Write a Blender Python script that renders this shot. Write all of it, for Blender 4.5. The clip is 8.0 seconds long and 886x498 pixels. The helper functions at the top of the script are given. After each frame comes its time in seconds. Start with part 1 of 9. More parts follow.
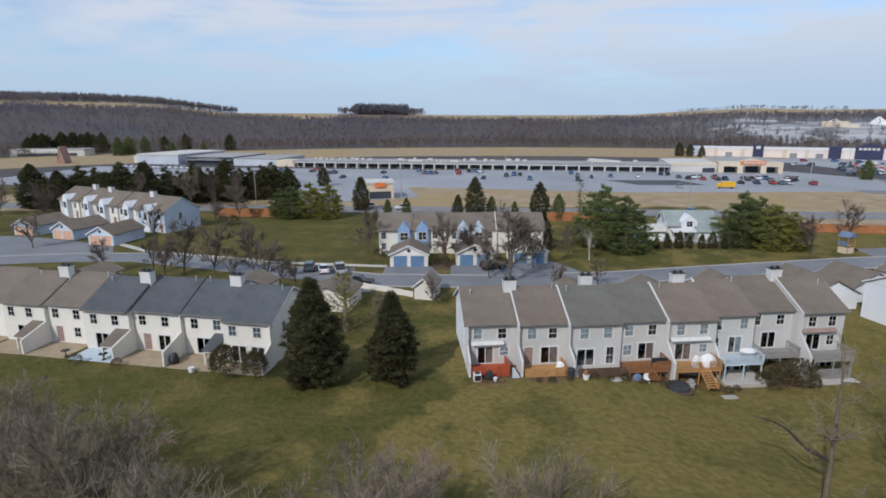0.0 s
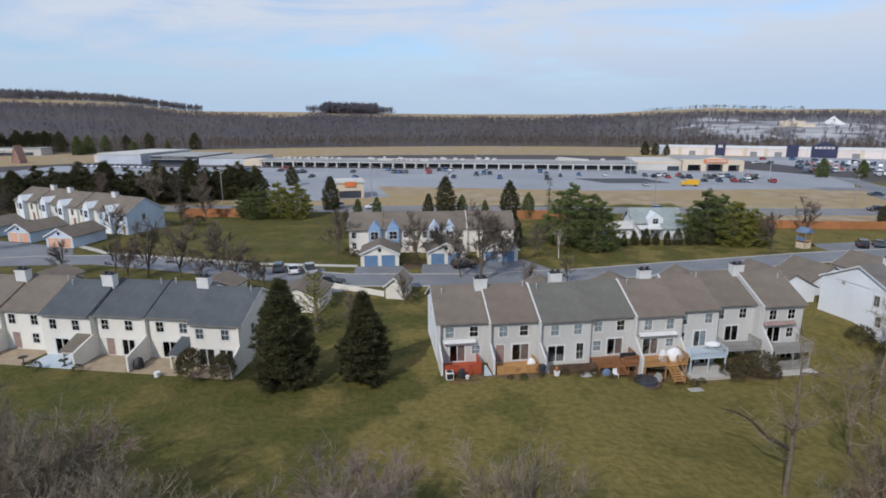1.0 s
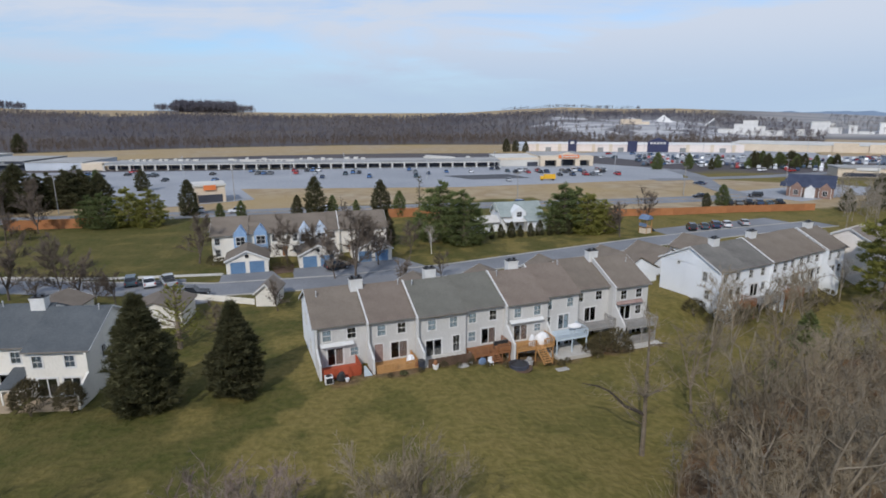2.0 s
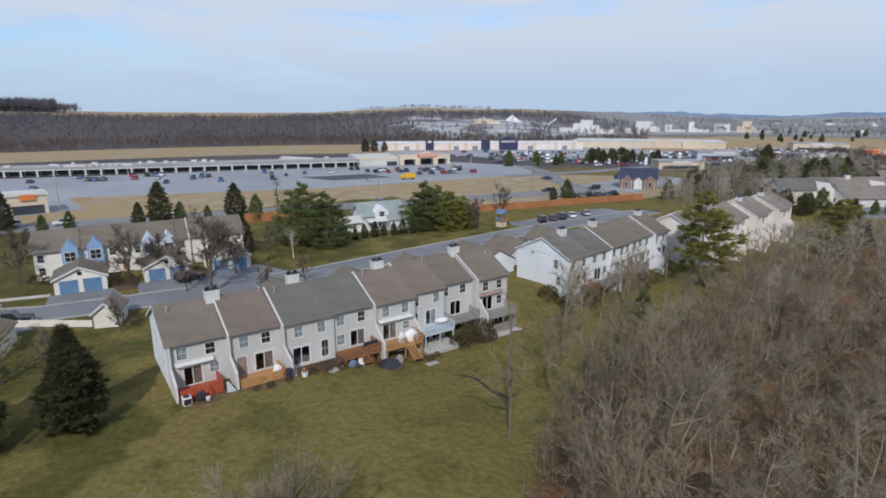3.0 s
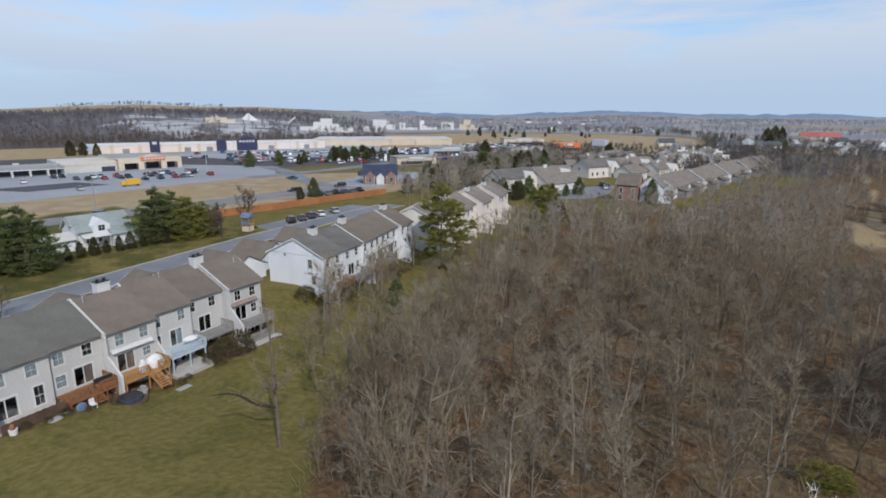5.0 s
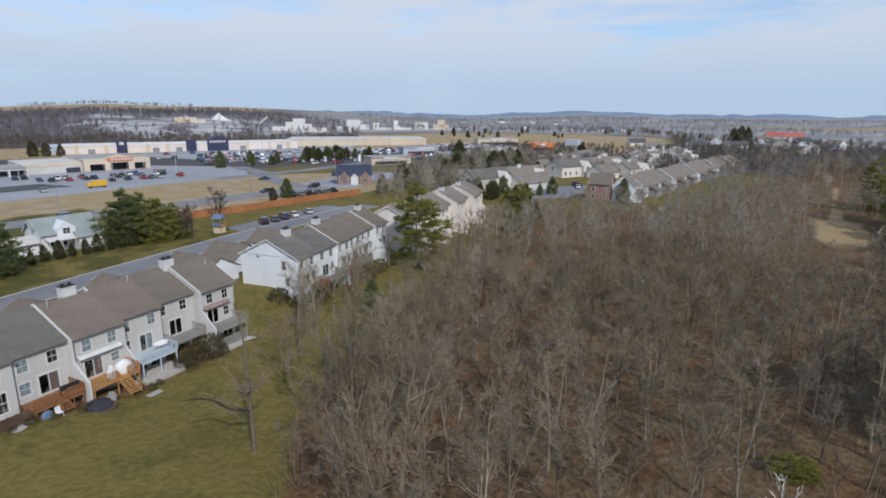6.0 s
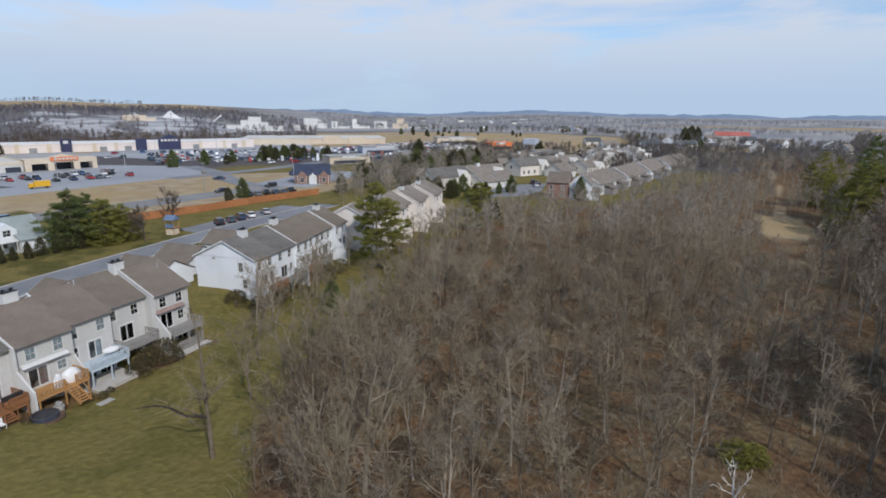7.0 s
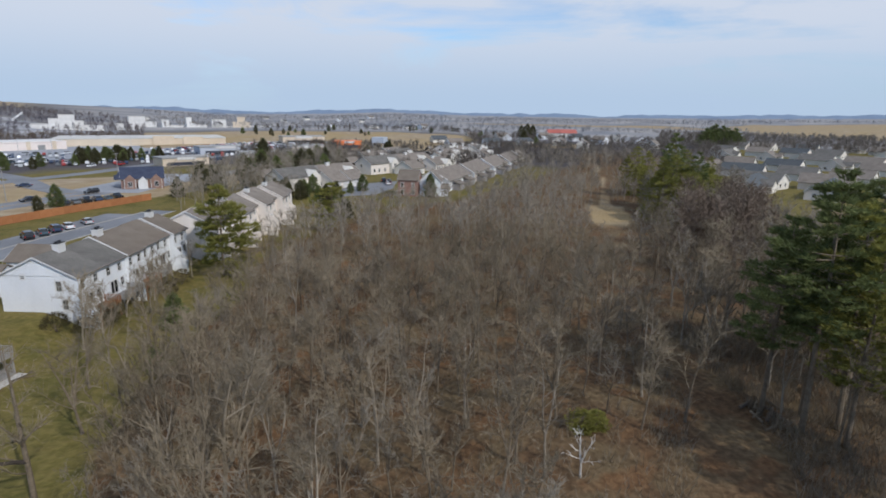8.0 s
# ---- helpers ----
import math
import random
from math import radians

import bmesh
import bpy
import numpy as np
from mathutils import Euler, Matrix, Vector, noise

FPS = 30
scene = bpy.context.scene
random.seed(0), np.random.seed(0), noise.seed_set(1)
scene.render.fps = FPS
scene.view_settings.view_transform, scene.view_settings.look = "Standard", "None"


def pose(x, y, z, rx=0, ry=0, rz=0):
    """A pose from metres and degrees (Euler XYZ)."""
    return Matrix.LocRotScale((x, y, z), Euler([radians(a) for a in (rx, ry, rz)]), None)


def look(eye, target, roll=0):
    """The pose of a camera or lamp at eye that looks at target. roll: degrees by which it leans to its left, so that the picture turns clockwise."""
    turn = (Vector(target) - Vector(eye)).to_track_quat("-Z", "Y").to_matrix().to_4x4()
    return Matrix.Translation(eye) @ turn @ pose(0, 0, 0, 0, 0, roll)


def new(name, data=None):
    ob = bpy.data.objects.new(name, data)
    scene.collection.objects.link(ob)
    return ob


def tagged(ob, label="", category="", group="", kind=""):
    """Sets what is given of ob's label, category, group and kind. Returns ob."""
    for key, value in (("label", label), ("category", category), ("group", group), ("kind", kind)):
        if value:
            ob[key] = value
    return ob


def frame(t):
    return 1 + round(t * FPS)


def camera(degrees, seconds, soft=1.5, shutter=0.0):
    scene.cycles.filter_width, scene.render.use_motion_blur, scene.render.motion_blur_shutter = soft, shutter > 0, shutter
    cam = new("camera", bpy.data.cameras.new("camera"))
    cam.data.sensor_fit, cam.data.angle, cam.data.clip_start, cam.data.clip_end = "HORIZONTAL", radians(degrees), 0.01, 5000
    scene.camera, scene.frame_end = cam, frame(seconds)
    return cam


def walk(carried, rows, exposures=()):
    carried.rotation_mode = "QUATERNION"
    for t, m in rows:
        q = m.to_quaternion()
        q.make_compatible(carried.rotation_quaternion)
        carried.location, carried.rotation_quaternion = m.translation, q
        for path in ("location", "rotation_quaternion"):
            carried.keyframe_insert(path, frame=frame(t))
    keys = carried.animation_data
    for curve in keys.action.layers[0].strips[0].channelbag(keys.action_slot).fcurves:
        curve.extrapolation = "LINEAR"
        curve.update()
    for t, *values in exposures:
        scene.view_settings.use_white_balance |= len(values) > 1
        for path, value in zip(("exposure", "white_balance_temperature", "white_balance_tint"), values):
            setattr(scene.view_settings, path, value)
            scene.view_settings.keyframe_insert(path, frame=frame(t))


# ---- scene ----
cam = camera(76.39, 8.0, soft=1.75, shutter=0.08)
EYE = (0.0, 0.0, 27.0)


def aim(yaw, pitch, roll):
    """Camera pose: yaw to the right, pitch up, roll to the left, in degrees."""
    return pose(*EYE, 0, 0, -yaw) @ pose(0, 0, 0, 90 + pitch, 0, 0) @ pose(0, 0, 0, 0, 0, roll)


PATH = [
    (0.0, aim(0.0, -13.23, -0.34)),
    (0.5, aim(-0.04, -13.29, -0.37)),
    (0.7, aim(0.25, -13.31, -0.30)),
    (1.0, aim(3.03, -13.35, -0.22)),
    (1.5, aim(9.48, -13.46, -0.21)),
    (3.0, aim(30.30, -13.57, -0.10)),
    (3.5, aim(37.76, -13.63, 0.05)),
    (4.0, aim(45.37, -13.66, 0.06)),
    (4.5, aim(52.82, -13.70, 0.19)),
    (4.7, aim(54.35, -13.69, 0.20)),
    (5.8, aim(57.84, -13.66, 0.28)),
    (6.0, aim(58.38, -13.66, 0.29)),
    (6.5, aim(59.80, -13.72, 0.41)),
    (7.0, aim(62.49, -13.74, 0.54)),
    (7.2, aim(65.30, -13.74, 0.62)),
    (7.5, aim(69.86, -13.74, 0.75)),
    (8.0, aim(77.59, -13.71, 0.81)),
]
walk(cam, PATH, [(0.0, 0.0, 6150, 10), (8.0, 0.0, 6150, 10)])

# ---- light: high thin cloud, sun from behind on the left ----
SUN_ELEVATION = radians(38)
SUN_TO = Vector((-0.57 * math.cos(SUN_ELEVATION), -0.82 * math.cos(SUN_ELEVATION), math.sin(SUN_ELEVATION)))


def build_world():
    world = bpy.data.worlds.new("sky")
    scene.world = world
    world.use_nodes = True
    nt = world.node_tree
    nt.nodes.clear()
    out = nt.nodes.new("ShaderNodeOutputWorld")
    back = nt.nodes.new("ShaderNodeBackground")
    back.inputs["Strength"].default_value = 0.12
    sky = nt.nodes.new("ShaderNodeTexSky")
    sky.sky_type = "NISHITA"
    sky.sun_disc = False
    sky.sun_elevation = SUN_ELEVATION
    sky.sun_rotation = math.atan2(-0.57, -0.82)
    sky.air_density, sky.dust_density, sky.ozone_density = 1.0, 0.3, 3.0
    coord = nt.nodes.new("ShaderNodeTexCoord")
    split = nt.nodes.new("ShaderNodeSeparateXYZ")
    nt.links.new(coord.outputs["Generated"], split.inputs[0])
    # broad level sheets of thin cloud
    stretch = nt.nodes.new("ShaderNodeMapping")
    stretch.inputs["Rotation"].default_value = (radians(3), radians(-4), 0)
    stretch.inputs["Scale"].default_value = (1.3, 1.3, 5.2)
    stretch.inputs["Location"].default_value = (0.4, 2.2, 0.3)
    nt.links.new(coord.outputs["Generated"], stretch.inputs["Vector"])
    big = nt.nodes.new("ShaderNodeTexNoise")
    big.inputs["Scale"].default_value = 1.3
    big.inputs["Detail"].default_value = 7.0
    big.inputs["Roughness"].default_value = 0.52
    big.inputs["Distortion"].default_value = 0.5
    nt.links.new(stretch.outputs[0], big.inputs["Vector"])
    # finer streaks drawn out along the wind
    comb_out = nt.nodes.new("ShaderNodeMapping")
    comb_out.inputs["Rotation"].default_value = (radians(-4), radians(5), 0)
    comb_out.inputs["Scale"].default_value = (1.5, 1.5, 9.0)
    comb_out.inputs["Location"].default_value = (3.7, 1.3, 0.0)
    nt.links.new(coord.outputs["Generated"], comb_out.inputs["Vector"])
    thin = nt.nodes.new("ShaderNodeTexNoise")
    thin.inputs["Scale"].default_value = 1.5
    thin.inputs["Detail"].default_value = 9.0
    thin.inputs["Roughness"].default_value = 0.6
    thin.inputs["Distortion"].default_value = 0.9
    nt.links.new(comb_out.outputs[0], thin.inputs["Vector"])
    both = nt.nodes.new("ShaderNodeMix")
    both.inputs["Factor"].default_value = 0.42
    nt.links.new(big.outputs["Fac"], both.inputs["A"])
    nt.links.new(thin.outputs["Fac"], both.inputs["B"])
    ramp = nt.nodes.new("ShaderNodeValToRGB")
    ramp.color_ramp.elements[0].position, ramp.color_ramp.elements[0].color = 0.43, (0.0, 0.0, 0.0, 1)
    ramp.color_ramp.elements[1].position, ramp.color_ramp.elements[1].color = 0.56, (1.0, 1.0, 1.0, 1)
    east = nt.nodes.new("ShaderNodeMath")
    east.operation, east.inputs[1].default_value = "MULTIPLY_ADD", 0.05
    nt.links.new(split.outputs["X"], east.inputs[0])
    nt.links.new(both.outputs["Result"], east.inputs[2])
    nt.links.new(east.outputs[0], ramp.inputs[0])
    # clouds thin out into the haze at the horizon
    fade = nt.nodes.new("ShaderNodeMapRange")
    fade.inputs["From Min"].default_value, fade.inputs["From Max"].default_value = 0.0, 0.16
    fade.inputs["To Min"].default_value, fade.inputs["To Max"].default_value = 0.95, 1.0
    nt.links.new(split.outputs["Z"], fade.inputs["Value"])
    fac = nt.nodes.new("ShaderNodeMath")
    fac.operation = "MULTIPLY"
    nt.links.new(ramp.outputs[0], fac.inputs[0])
    nt.links.new(fade.outputs[0], fac.inputs[1])
    # an even veil along the horizon
    veil = nt.nodes.new("ShaderNodeMapRange")
    veil.interpolation_type = "SMOOTHSTEP"
    veil.inputs["From Min"].default_value, veil.inputs["From Max"].default_value = 0.015, 0.15
    veil.inputs["To Min"].default_value, veil.inputs["To Max"].default_value = 0.90, 0.0
    nt.links.new(split.outputs["Z"], veil.inputs["Value"])
    mix = nt.nodes.new("ShaderNodeMix")
    mix.data_type = "RGBA"
    mix.inputs["B"].default_value = (5.25, 5.65, 6.35, 1)
    nt.links.new(fac.outputs[0], mix.inputs["Factor"])
    low = nt.nodes.new("ShaderNodeMix")
    low.data_type = "RGBA"
    low.inputs["B"].default_value = (3.75, 4.75, 6.0, 1)
    nt.links.new(veil.outputs[0], low.inputs["Factor"])
    deep = nt.nodes.new("ShaderNodeMix")
    deep.data_type, deep.blend_type = "RGBA", "MULTIPLY"
    deep.inputs["Factor"].default_value = 1.0
    deep.inputs["B"].default_value = (0.92, 1.0, 1.10, 1)
    nt.links.new(sky.outputs[0], deep.inputs["A"])
    nt.links.new(deep.outputs["Result"], mix.inputs["A"])
    nt.links.new(mix.outputs["Result"], low.inputs["A"])
    nt.links.new(low.outputs["Result"], back.inputs["Color"])
    nt.links.new(back.outputs[0], out.inputs[0])


build_world()
sun = new("sun", bpy.data.lights.new("sun", "SUN"))
sun.data.energy = 2.75
sun.data.angle = radians(0.8)
sun.data.color = (1.0, 0.92, 0.82)
sun.matrix_world = look(SUN_TO * 100, (0, 0, 0))

# ---- materials ----
def surface(name, dark, light, rough=0.85, scale=1.0, fine=12.0, bump=0.0, metal=0.0, vary=0.0, specular=0.4, stretch=(1, 1, 1), world=False):
    """A two-scale noise surface between two base colours. vary: change of value from object to object."""
    m = bpy.data.materials.new(name)
    m.use_nodes = True
    nt = m.node_tree
    b = nt.nodes["Principled BSDF"]
    b.inputs["Roughness"].default_value = rough
    b.inputs["Metallic"].default_value = metal
    b.inputs["Specular IOR Level"].default_value = specular
    if world:
        source = nt.nodes.new("ShaderNodeNewGeometry").outputs["Position"]
    else:
        source = nt.nodes.new("ShaderNodeTexCoord").outputs["Object"]
    mp = nt.nodes.new("ShaderNodeMapping")
    mp.inputs["Scale"].default_value = stretch
    nt.links.new(source, mp.inputs["Vector"])
    n1 = nt.nodes.new("ShaderNodeTexNoise")
    n1.inputs["Scale"].default_value, n1.inputs["Detail"].default_value = scale, 4.0
    n2 = nt.nodes.new("ShaderNodeTexNoise")
    n2.inputs["Scale"].default_value, n2.inputs["Detail"].default_value = fine, 3.0
    nt.links.new(mp.outputs[0], n1.inputs["Vector"])
    nt.links.new(mp.outputs[0], n2.inputs["Vector"])
    av = nt.nodes.new("ShaderNodeMix")
    av.inputs["Factor"].default_value = 0.45
    nt.links.new(n1.outputs["Fac"], av.inputs["A"])
    nt.links.new(n2.outputs["Fac"], av.inputs["B"])
    st = nt.nodes.new("ShaderNodeMapRange")
    st.inputs["From Min"].default_value, st.inputs["From Max"].default_value = 0.36, 0.64
    nt.links.new(av.outputs["Result"], st.inputs["Value"])
    mix = nt.nodes.new("ShaderNodeMix")
    mix.data_type = "RGBA"
    mix.inputs["A"].default_value, mix.inputs["B"].default_value = (*dark, 1), (*light, 1)
    nt.links.new(st.outputs[0], mix.inputs["Factor"])
    last = mix.outputs["Result"]
    if vary:
        info = nt.nodes.new("ShaderNodeObjectInfo")
        mr = nt.nodes.new("ShaderNodeMapRange")
        mr.inputs["To Min"].default_value, mr.inputs["To Max"].default_value = 1 - vary, 1 + vary
        nt.links.new(info.outputs["Random"], mr.inputs["Value"])
        hsv = nt.nodes.new("ShaderNodeHueSaturation")
        nt.links.new(mr.outputs[0], hsv.inputs["Value"])
        nt.links.new(last, hsv.inputs["Color"])
        last = hsv.outputs[0]
    nt.links.new(last, b.inputs["Base Color"])
    if bump:
        bp = nt.nodes.new("ShaderNodeBump")
        bp.inputs["Strength"].default_value, bp.inputs["Distance"].default_value = bump, 0.05
        nt.links.new(n2.outputs["Fac"], bp.inputs["Height"])
        nt.links.new(bp.outputs[0], b.inputs["Normal"])
    return m


def banded(m, axis, period, depth, dark=0.8):
    """Adds lapped courses (siding, shingle rows) to a surface: relief and a thin joint line."""
    nt = m.node_tree
    b = nt.nodes["Principled BSDF"]
    sep = nt.nodes.new("ShaderNodeSeparateXYZ")
    nt.links.new(nt.nodes.new("ShaderNodeTexCoord").outputs["Object"], sep.inputs[0])
    div = nt.nodes.new("ShaderNodeMath")
    div.operation, div.inputs[1].default_value = "DIVIDE", period
    nt.links.new(sep.outputs[axis], div.inputs[0])
    fr = nt.nodes.new("ShaderNodeMath")
    fr.operation = "FRACT"
    nt.links.new(div.outputs[0], fr.inputs[0])
    bp = nt.nodes.new("ShaderNodeBump")
    bp.inputs["Strength"].default_value, bp.inputs["Distance"].default_value = 1.0, depth
    bp.invert = True
    nt.links.new(fr.outputs[0], bp.inputs["Height"])
    nt.links.new(bp.outputs[0], b.inputs["Normal"])
    edge = nt.nodes.new("ShaderNodeMapRange")
    edge.inputs["From Min"].default_value, edge.inputs["From Max"].default_value = 0.86, 0.97
    edge.inputs["To Min"].default_value, edge.inputs["To Max"].default_value = 1.0, dark
    nt.links.new(fr.outputs[0], edge.inputs["Value"])
    old = b.inputs["Base Color"].links[0].from_socket
    mul = nt.nodes.new("ShaderNodeMix")
    mul.data_type, mul.blend_type = "RGBA", "MULTIPLY"
    mul.inputs["Factor"].default_value = 1.0
    nt.links.new(old, mul.inputs["A"])
    nt.links.new(edge.outputs[0], mul.inputs["B"])
    nt.links.new(mul.outputs["Result"], b.inputs["Base Color"])
    return m


def siding(name, dark, light):
    return banded(surface(name, dark, light, 0.7, 0.35, 6.0, vary=0.04, stretch=(1, 1, 0.4)), "Z", 0.2, 0.02, 0.86)


def shingles(name, dark, light):
    return banded(surface(name, dark, light, 0.95, 0.45, 5.0, vary=0.05, specular=0.2, stretch=(1, 1, 2.0)), "Z", 0.09, 0.012, 0.82)


def glass_material(name, tint):
    m = bpy.data.materials.new(name)
    m.use_nodes = True
    nt = m.node_tree
    nt.nodes.clear()
    out = nt.nodes.new("ShaderNodeOutputMaterial")
    clear = nt.nodes.new("ShaderNodeBsdfTransparent")
    clear.inputs["Color"].default_value = (*tint, 1)
    gloss = nt.nodes.new("ShaderNodeBsdfGlossy")
    gloss.inputs["Roughness"].default_value = 0.03
    fres = nt.nodes.new("ShaderNodeFresnel")
    fres.inputs["IOR"].default_value = 1.55
    mix = nt.nodes.new("ShaderNodeMixShader")
    nt.links.new(fres.outputs[0], mix.inputs[0])
    # gutter brown darkened so that it carries the shadow line under the eaves
    nt.links.new(clear.outputs[0], mix.inputs[1])
    nt.links.new(gloss.outputs[0], mix.inputs[2])
    nt.links.new(mix.outputs[0], out.inputs[0])
    return m


GLASS = glass_material("window_glass", (0.80, 0.84, 0.86))
CREAM = siding("cream_siding", (0.64, 0.615, 0.55), (0.76, 0.73, 0.665))
GREY_SIDING = siding("pale_grey_siding", (0.455, 0.45, 0.432), (0.56, 0.55, 0.53))
# the grey siding again, made paler to carry sunlight on fins and caps
SUNLIT_FIN_SIDING = siding("sunlit_fin_siding", (0.53, 0.525, 0.505), (0.63, 0.62, 0.60))
WHITE_SIDING = siding("white_siding", (0.68, 0.705, 0.73), (0.78, 0.805, 0.83))
BEIGE_SIDING = siding("beige_siding", (0.66, 0.605, 0.545), (0.77, 0.715, 0.655))
BLUE_GREY_SIDING = siding("blue_grey_siding", (0.42, 0.50, 0.60), (0.54, 0.62, 0.72))
TRIM = surface("white_trim_paint", (0.56, 0.56, 0.545), (0.68, 0.68, 0.665), 0.55, 1.2, 14)
BLUE_TRIM = surface("blue_trim_paint", (0.20, 0.32, 0.50), (0.27, 0.40, 0.60), 0.55, 1.2, 14)
SLATE_ROOF = shingles("slate_grey_shingles", (0.076, 0.085, 0.092), (0.108, 0.118, 0.126))
BROWN_ROOF = shingles("weathered_brown_shingles", (0.150, 0.126, 0.102), (0.198, 0.168, 0.138))
ROSE_ROOF = shingles("rosy_brown_shingles", (0.156, 0.126, 0.103), (0.204, 0.168, 0.140))
GREEN_ROOF = shingles("grey_green_shingles", (0.126, 0.123, 0.105), (0.164, 0.160, 0.139))
GREY_ROOF = shingles("grey_shingles", (0.115, 0.11, 0.10), (0.185, 0.175, 0.16))
GUTTER = surface("shadow_brown_gutter_metal", (0.16, 0.14, 0.12), (0.22, 0.20, 0.175), 0.5, 1, 8)
TAN_ROOF = shingles("tan_shingles", (0.168, 0.145, 0.122), (0.255, 0.225, 0.195))
ROOM = surface("room_walls", (0.22, 0.21, 0.21), (0.32, 0.31, 0.31), 0.9, 0.8, 5)
BLIND = surface("window_blind", (0.34, 0.41, 0.47), (0.46, 0.53, 0.59), 0.8, 2, 9)
DUSK_BLIND = surface("dim_blind", (0.10, 0.125, 0.165), (0.16, 0.19, 0.24), 0.8, 2, 9)
CURTAIN = surface("curtain_cloth", (0.24, 0.16, 0.14), (0.34, 0.25, 0.22), 0.95, 2, 9)
CAP_METAL = surface("dark_flue_metal", (0.03, 0.03, 0.032), (0.06, 0.06, 0.062), 0.5, 3, 20, metal=0.6)
PIPE = surface("grey_pipe", (0.35, 0.36, 0.37), (0.46, 0.47, 0.48), 0.5, 3, 20)
RED_WOOD = surface("red_stained_deck", (0.33, 0.062, 0.028), (0.44, 0.095, 0.04), 0.7, 1.5, 16, stretch=(1, 1, 6), vary=0.1)
HONEY_WOOD = surface("honey_stained_deck", (0.36, 0.19, 0.07), (0.50, 0.28, 0.11), 0.7, 1.5, 16, stretch=(1, 1, 6), vary=0.1)
BROWN_WOOD = surface("brown_stained_deck", (0.20, 0.085, 0.035), (0.30, 0.14, 0.06), 0.7, 1.5, 16, stretch=(1, 1, 6), vary=0.1)
GREY_WOOD = surface("weathered_grey_wood", (0.22, 0.21, 0.20), (0.34, 0.33, 0.31), 0.85, 1.5, 16, stretch=(1, 1, 6), vary=0.1)
PALE_WOOD = surface("pale_blue_painted_wood", (0.42, 0.50, 0.56), (0.54, 0.61, 0.67), 0.7, 1.5, 16, vary=0.06)
CONCRETE = surface("patio_concrete", (0.38, 0.36, 0.33), (0.52, 0.50, 0.46), 0.9, 0.8, 7, bump=0.2)
SANDY = surface("sandy_patio_slab", (0.27, 0.21, 0.14), (0.40, 0.32, 0.22), 0.9, 0.7, 6, bump=0.2)
DARK_PLASTIC = surface("black_plastic", (0.018, 0.018, 0.02), (0.04, 0.04, 0.042), 0.5, 3, 15)
WHITE_PLASTIC = surface("white_plastic", (0.68, 0.68, 0.68), (0.80, 0.80, 0.80), 0.4, 3, 15)
BLUE_CLOTH = surface("blue_tarp", (0.10, 0.15, 0.24), (0.17, 0.23, 0.34), 0.8, 2, 10)
BARK = surface("grey_brown_bark", (0.124, 0.099, 0.070), (0.228, 0.188, 0.138), 0.95, 1.5, 10, specular=0.2, vary=0.14)
DARK_BARK = surface("dark_brown_bark", (0.075, 0.060, 0.048), (0.145, 0.120, 0.098), 0.95, 1.5, 10, specular=0.2, vary=0.14)
BLACKISH_BARK = surface("blackish_bark", (0.030, 0.025, 0.021), (0.065, 0.054, 0.044), 0.95, 1.5, 10, specular=0.2)
STREET_TWIGS = surface("street_tree_twigs", (0.105, 0.084, 0.066), (0.185, 0.150, 0.120), 0.95, 1.5, 8, specular=0.15, vary=0.12)
FAR_TWIGS = surface("far_wood_twigs", (0.215, 0.188, 0.148), (0.335, 0.298, 0.240), 0.95, 0.8, 4, specular=0.15, world=True)
STRAW_BARK = surface("straw_grey_bark", (0.20, 0.168, 0.122), (0.315, 0.268, 0.202), 0.95, 1.5, 10, specular=0.2, vary=0.1)
PALE_BARK = surface("pale_grey_bark", (0.21, 0.18, 0.14), (0.33, 0.292, 0.235), 0.95, 1.5, 10, specular=0.2, vary=0.1)
WHITE_BARK = surface("white_bark", (0.50, 0.47, 0.43), (0.68, 0.65, 0.60), 0.9, 2, 10, specular=0.2)
TWIGS = surface("twigs", (0.156, 0.128, 0.088), (0.266, 0.223, 0.158), 0.95, 0.8, 4, specular=0.15, vary=0.18)
RUSSET_TWIGS = surface("russet_twigs", (0.140, 0.106, 0.080), (0.228, 0.178, 0.138), 0.95, 0.8, 4, specular=0.15, vary=0.18)
GREY_TWIGS = surface("grey_twigs", (0.168, 0.146, 0.112), (0.268, 0.236, 0.186), 0.95, 0.8, 4, specular=0.15, vary=0.12)
PINK_TWIGS = surface("budding_twigs", (0.185, 0.142, 0.118), (0.275, 0.218, 0.182), 0.95, 0.8, 4, specular=0.15, vary=0.1)
def leafy(m, share):
    """Lets some light through thin leaves and needles."""
    nt = m.node_tree
    b = nt.nodes["Principled BSDF"]
    tr = nt.nodes.new("ShaderNodeBsdfTranslucent")
    nt.links.new(b.inputs["Base Color"].links[0].from_socket, tr.inputs["Color"])
    mix = nt.nodes.new("ShaderNodeMixShader")
    mix.inputs[0].default_value = share
    nt.links.new(b.outputs[0], mix.inputs[1])
    nt.links.new(tr.outputs[0], mix.inputs[2])
    nt.links.new(mix.outputs[0], nt.nodes["Material Output"].inputs["Surface"])
    return m


SPRUCE = surface("spruce_needles", (0.056, 0.056, 0.026), (0.125, 0.120, 0.058), 0.8, 0.9, 5, specular=0.25, vary=0.12)
PINE = surface("pine_needles", (0.074, 0.098, 0.036), (0.195, 0.222, 0.080), 0.75, 0.7, 4, specular=0.25, vary=0.14)
YELLOW_PINE = surface("yellowish_pine_needles", (0.125, 0.135, 0.03), (0.34, 0.32, 0.085), 0.75, 0.7, 4, specular=0.25, vary=0.14)
for _m in (SPRUCE, PINE, YELLOW_PINE):
    leafy(_m, 0.35)
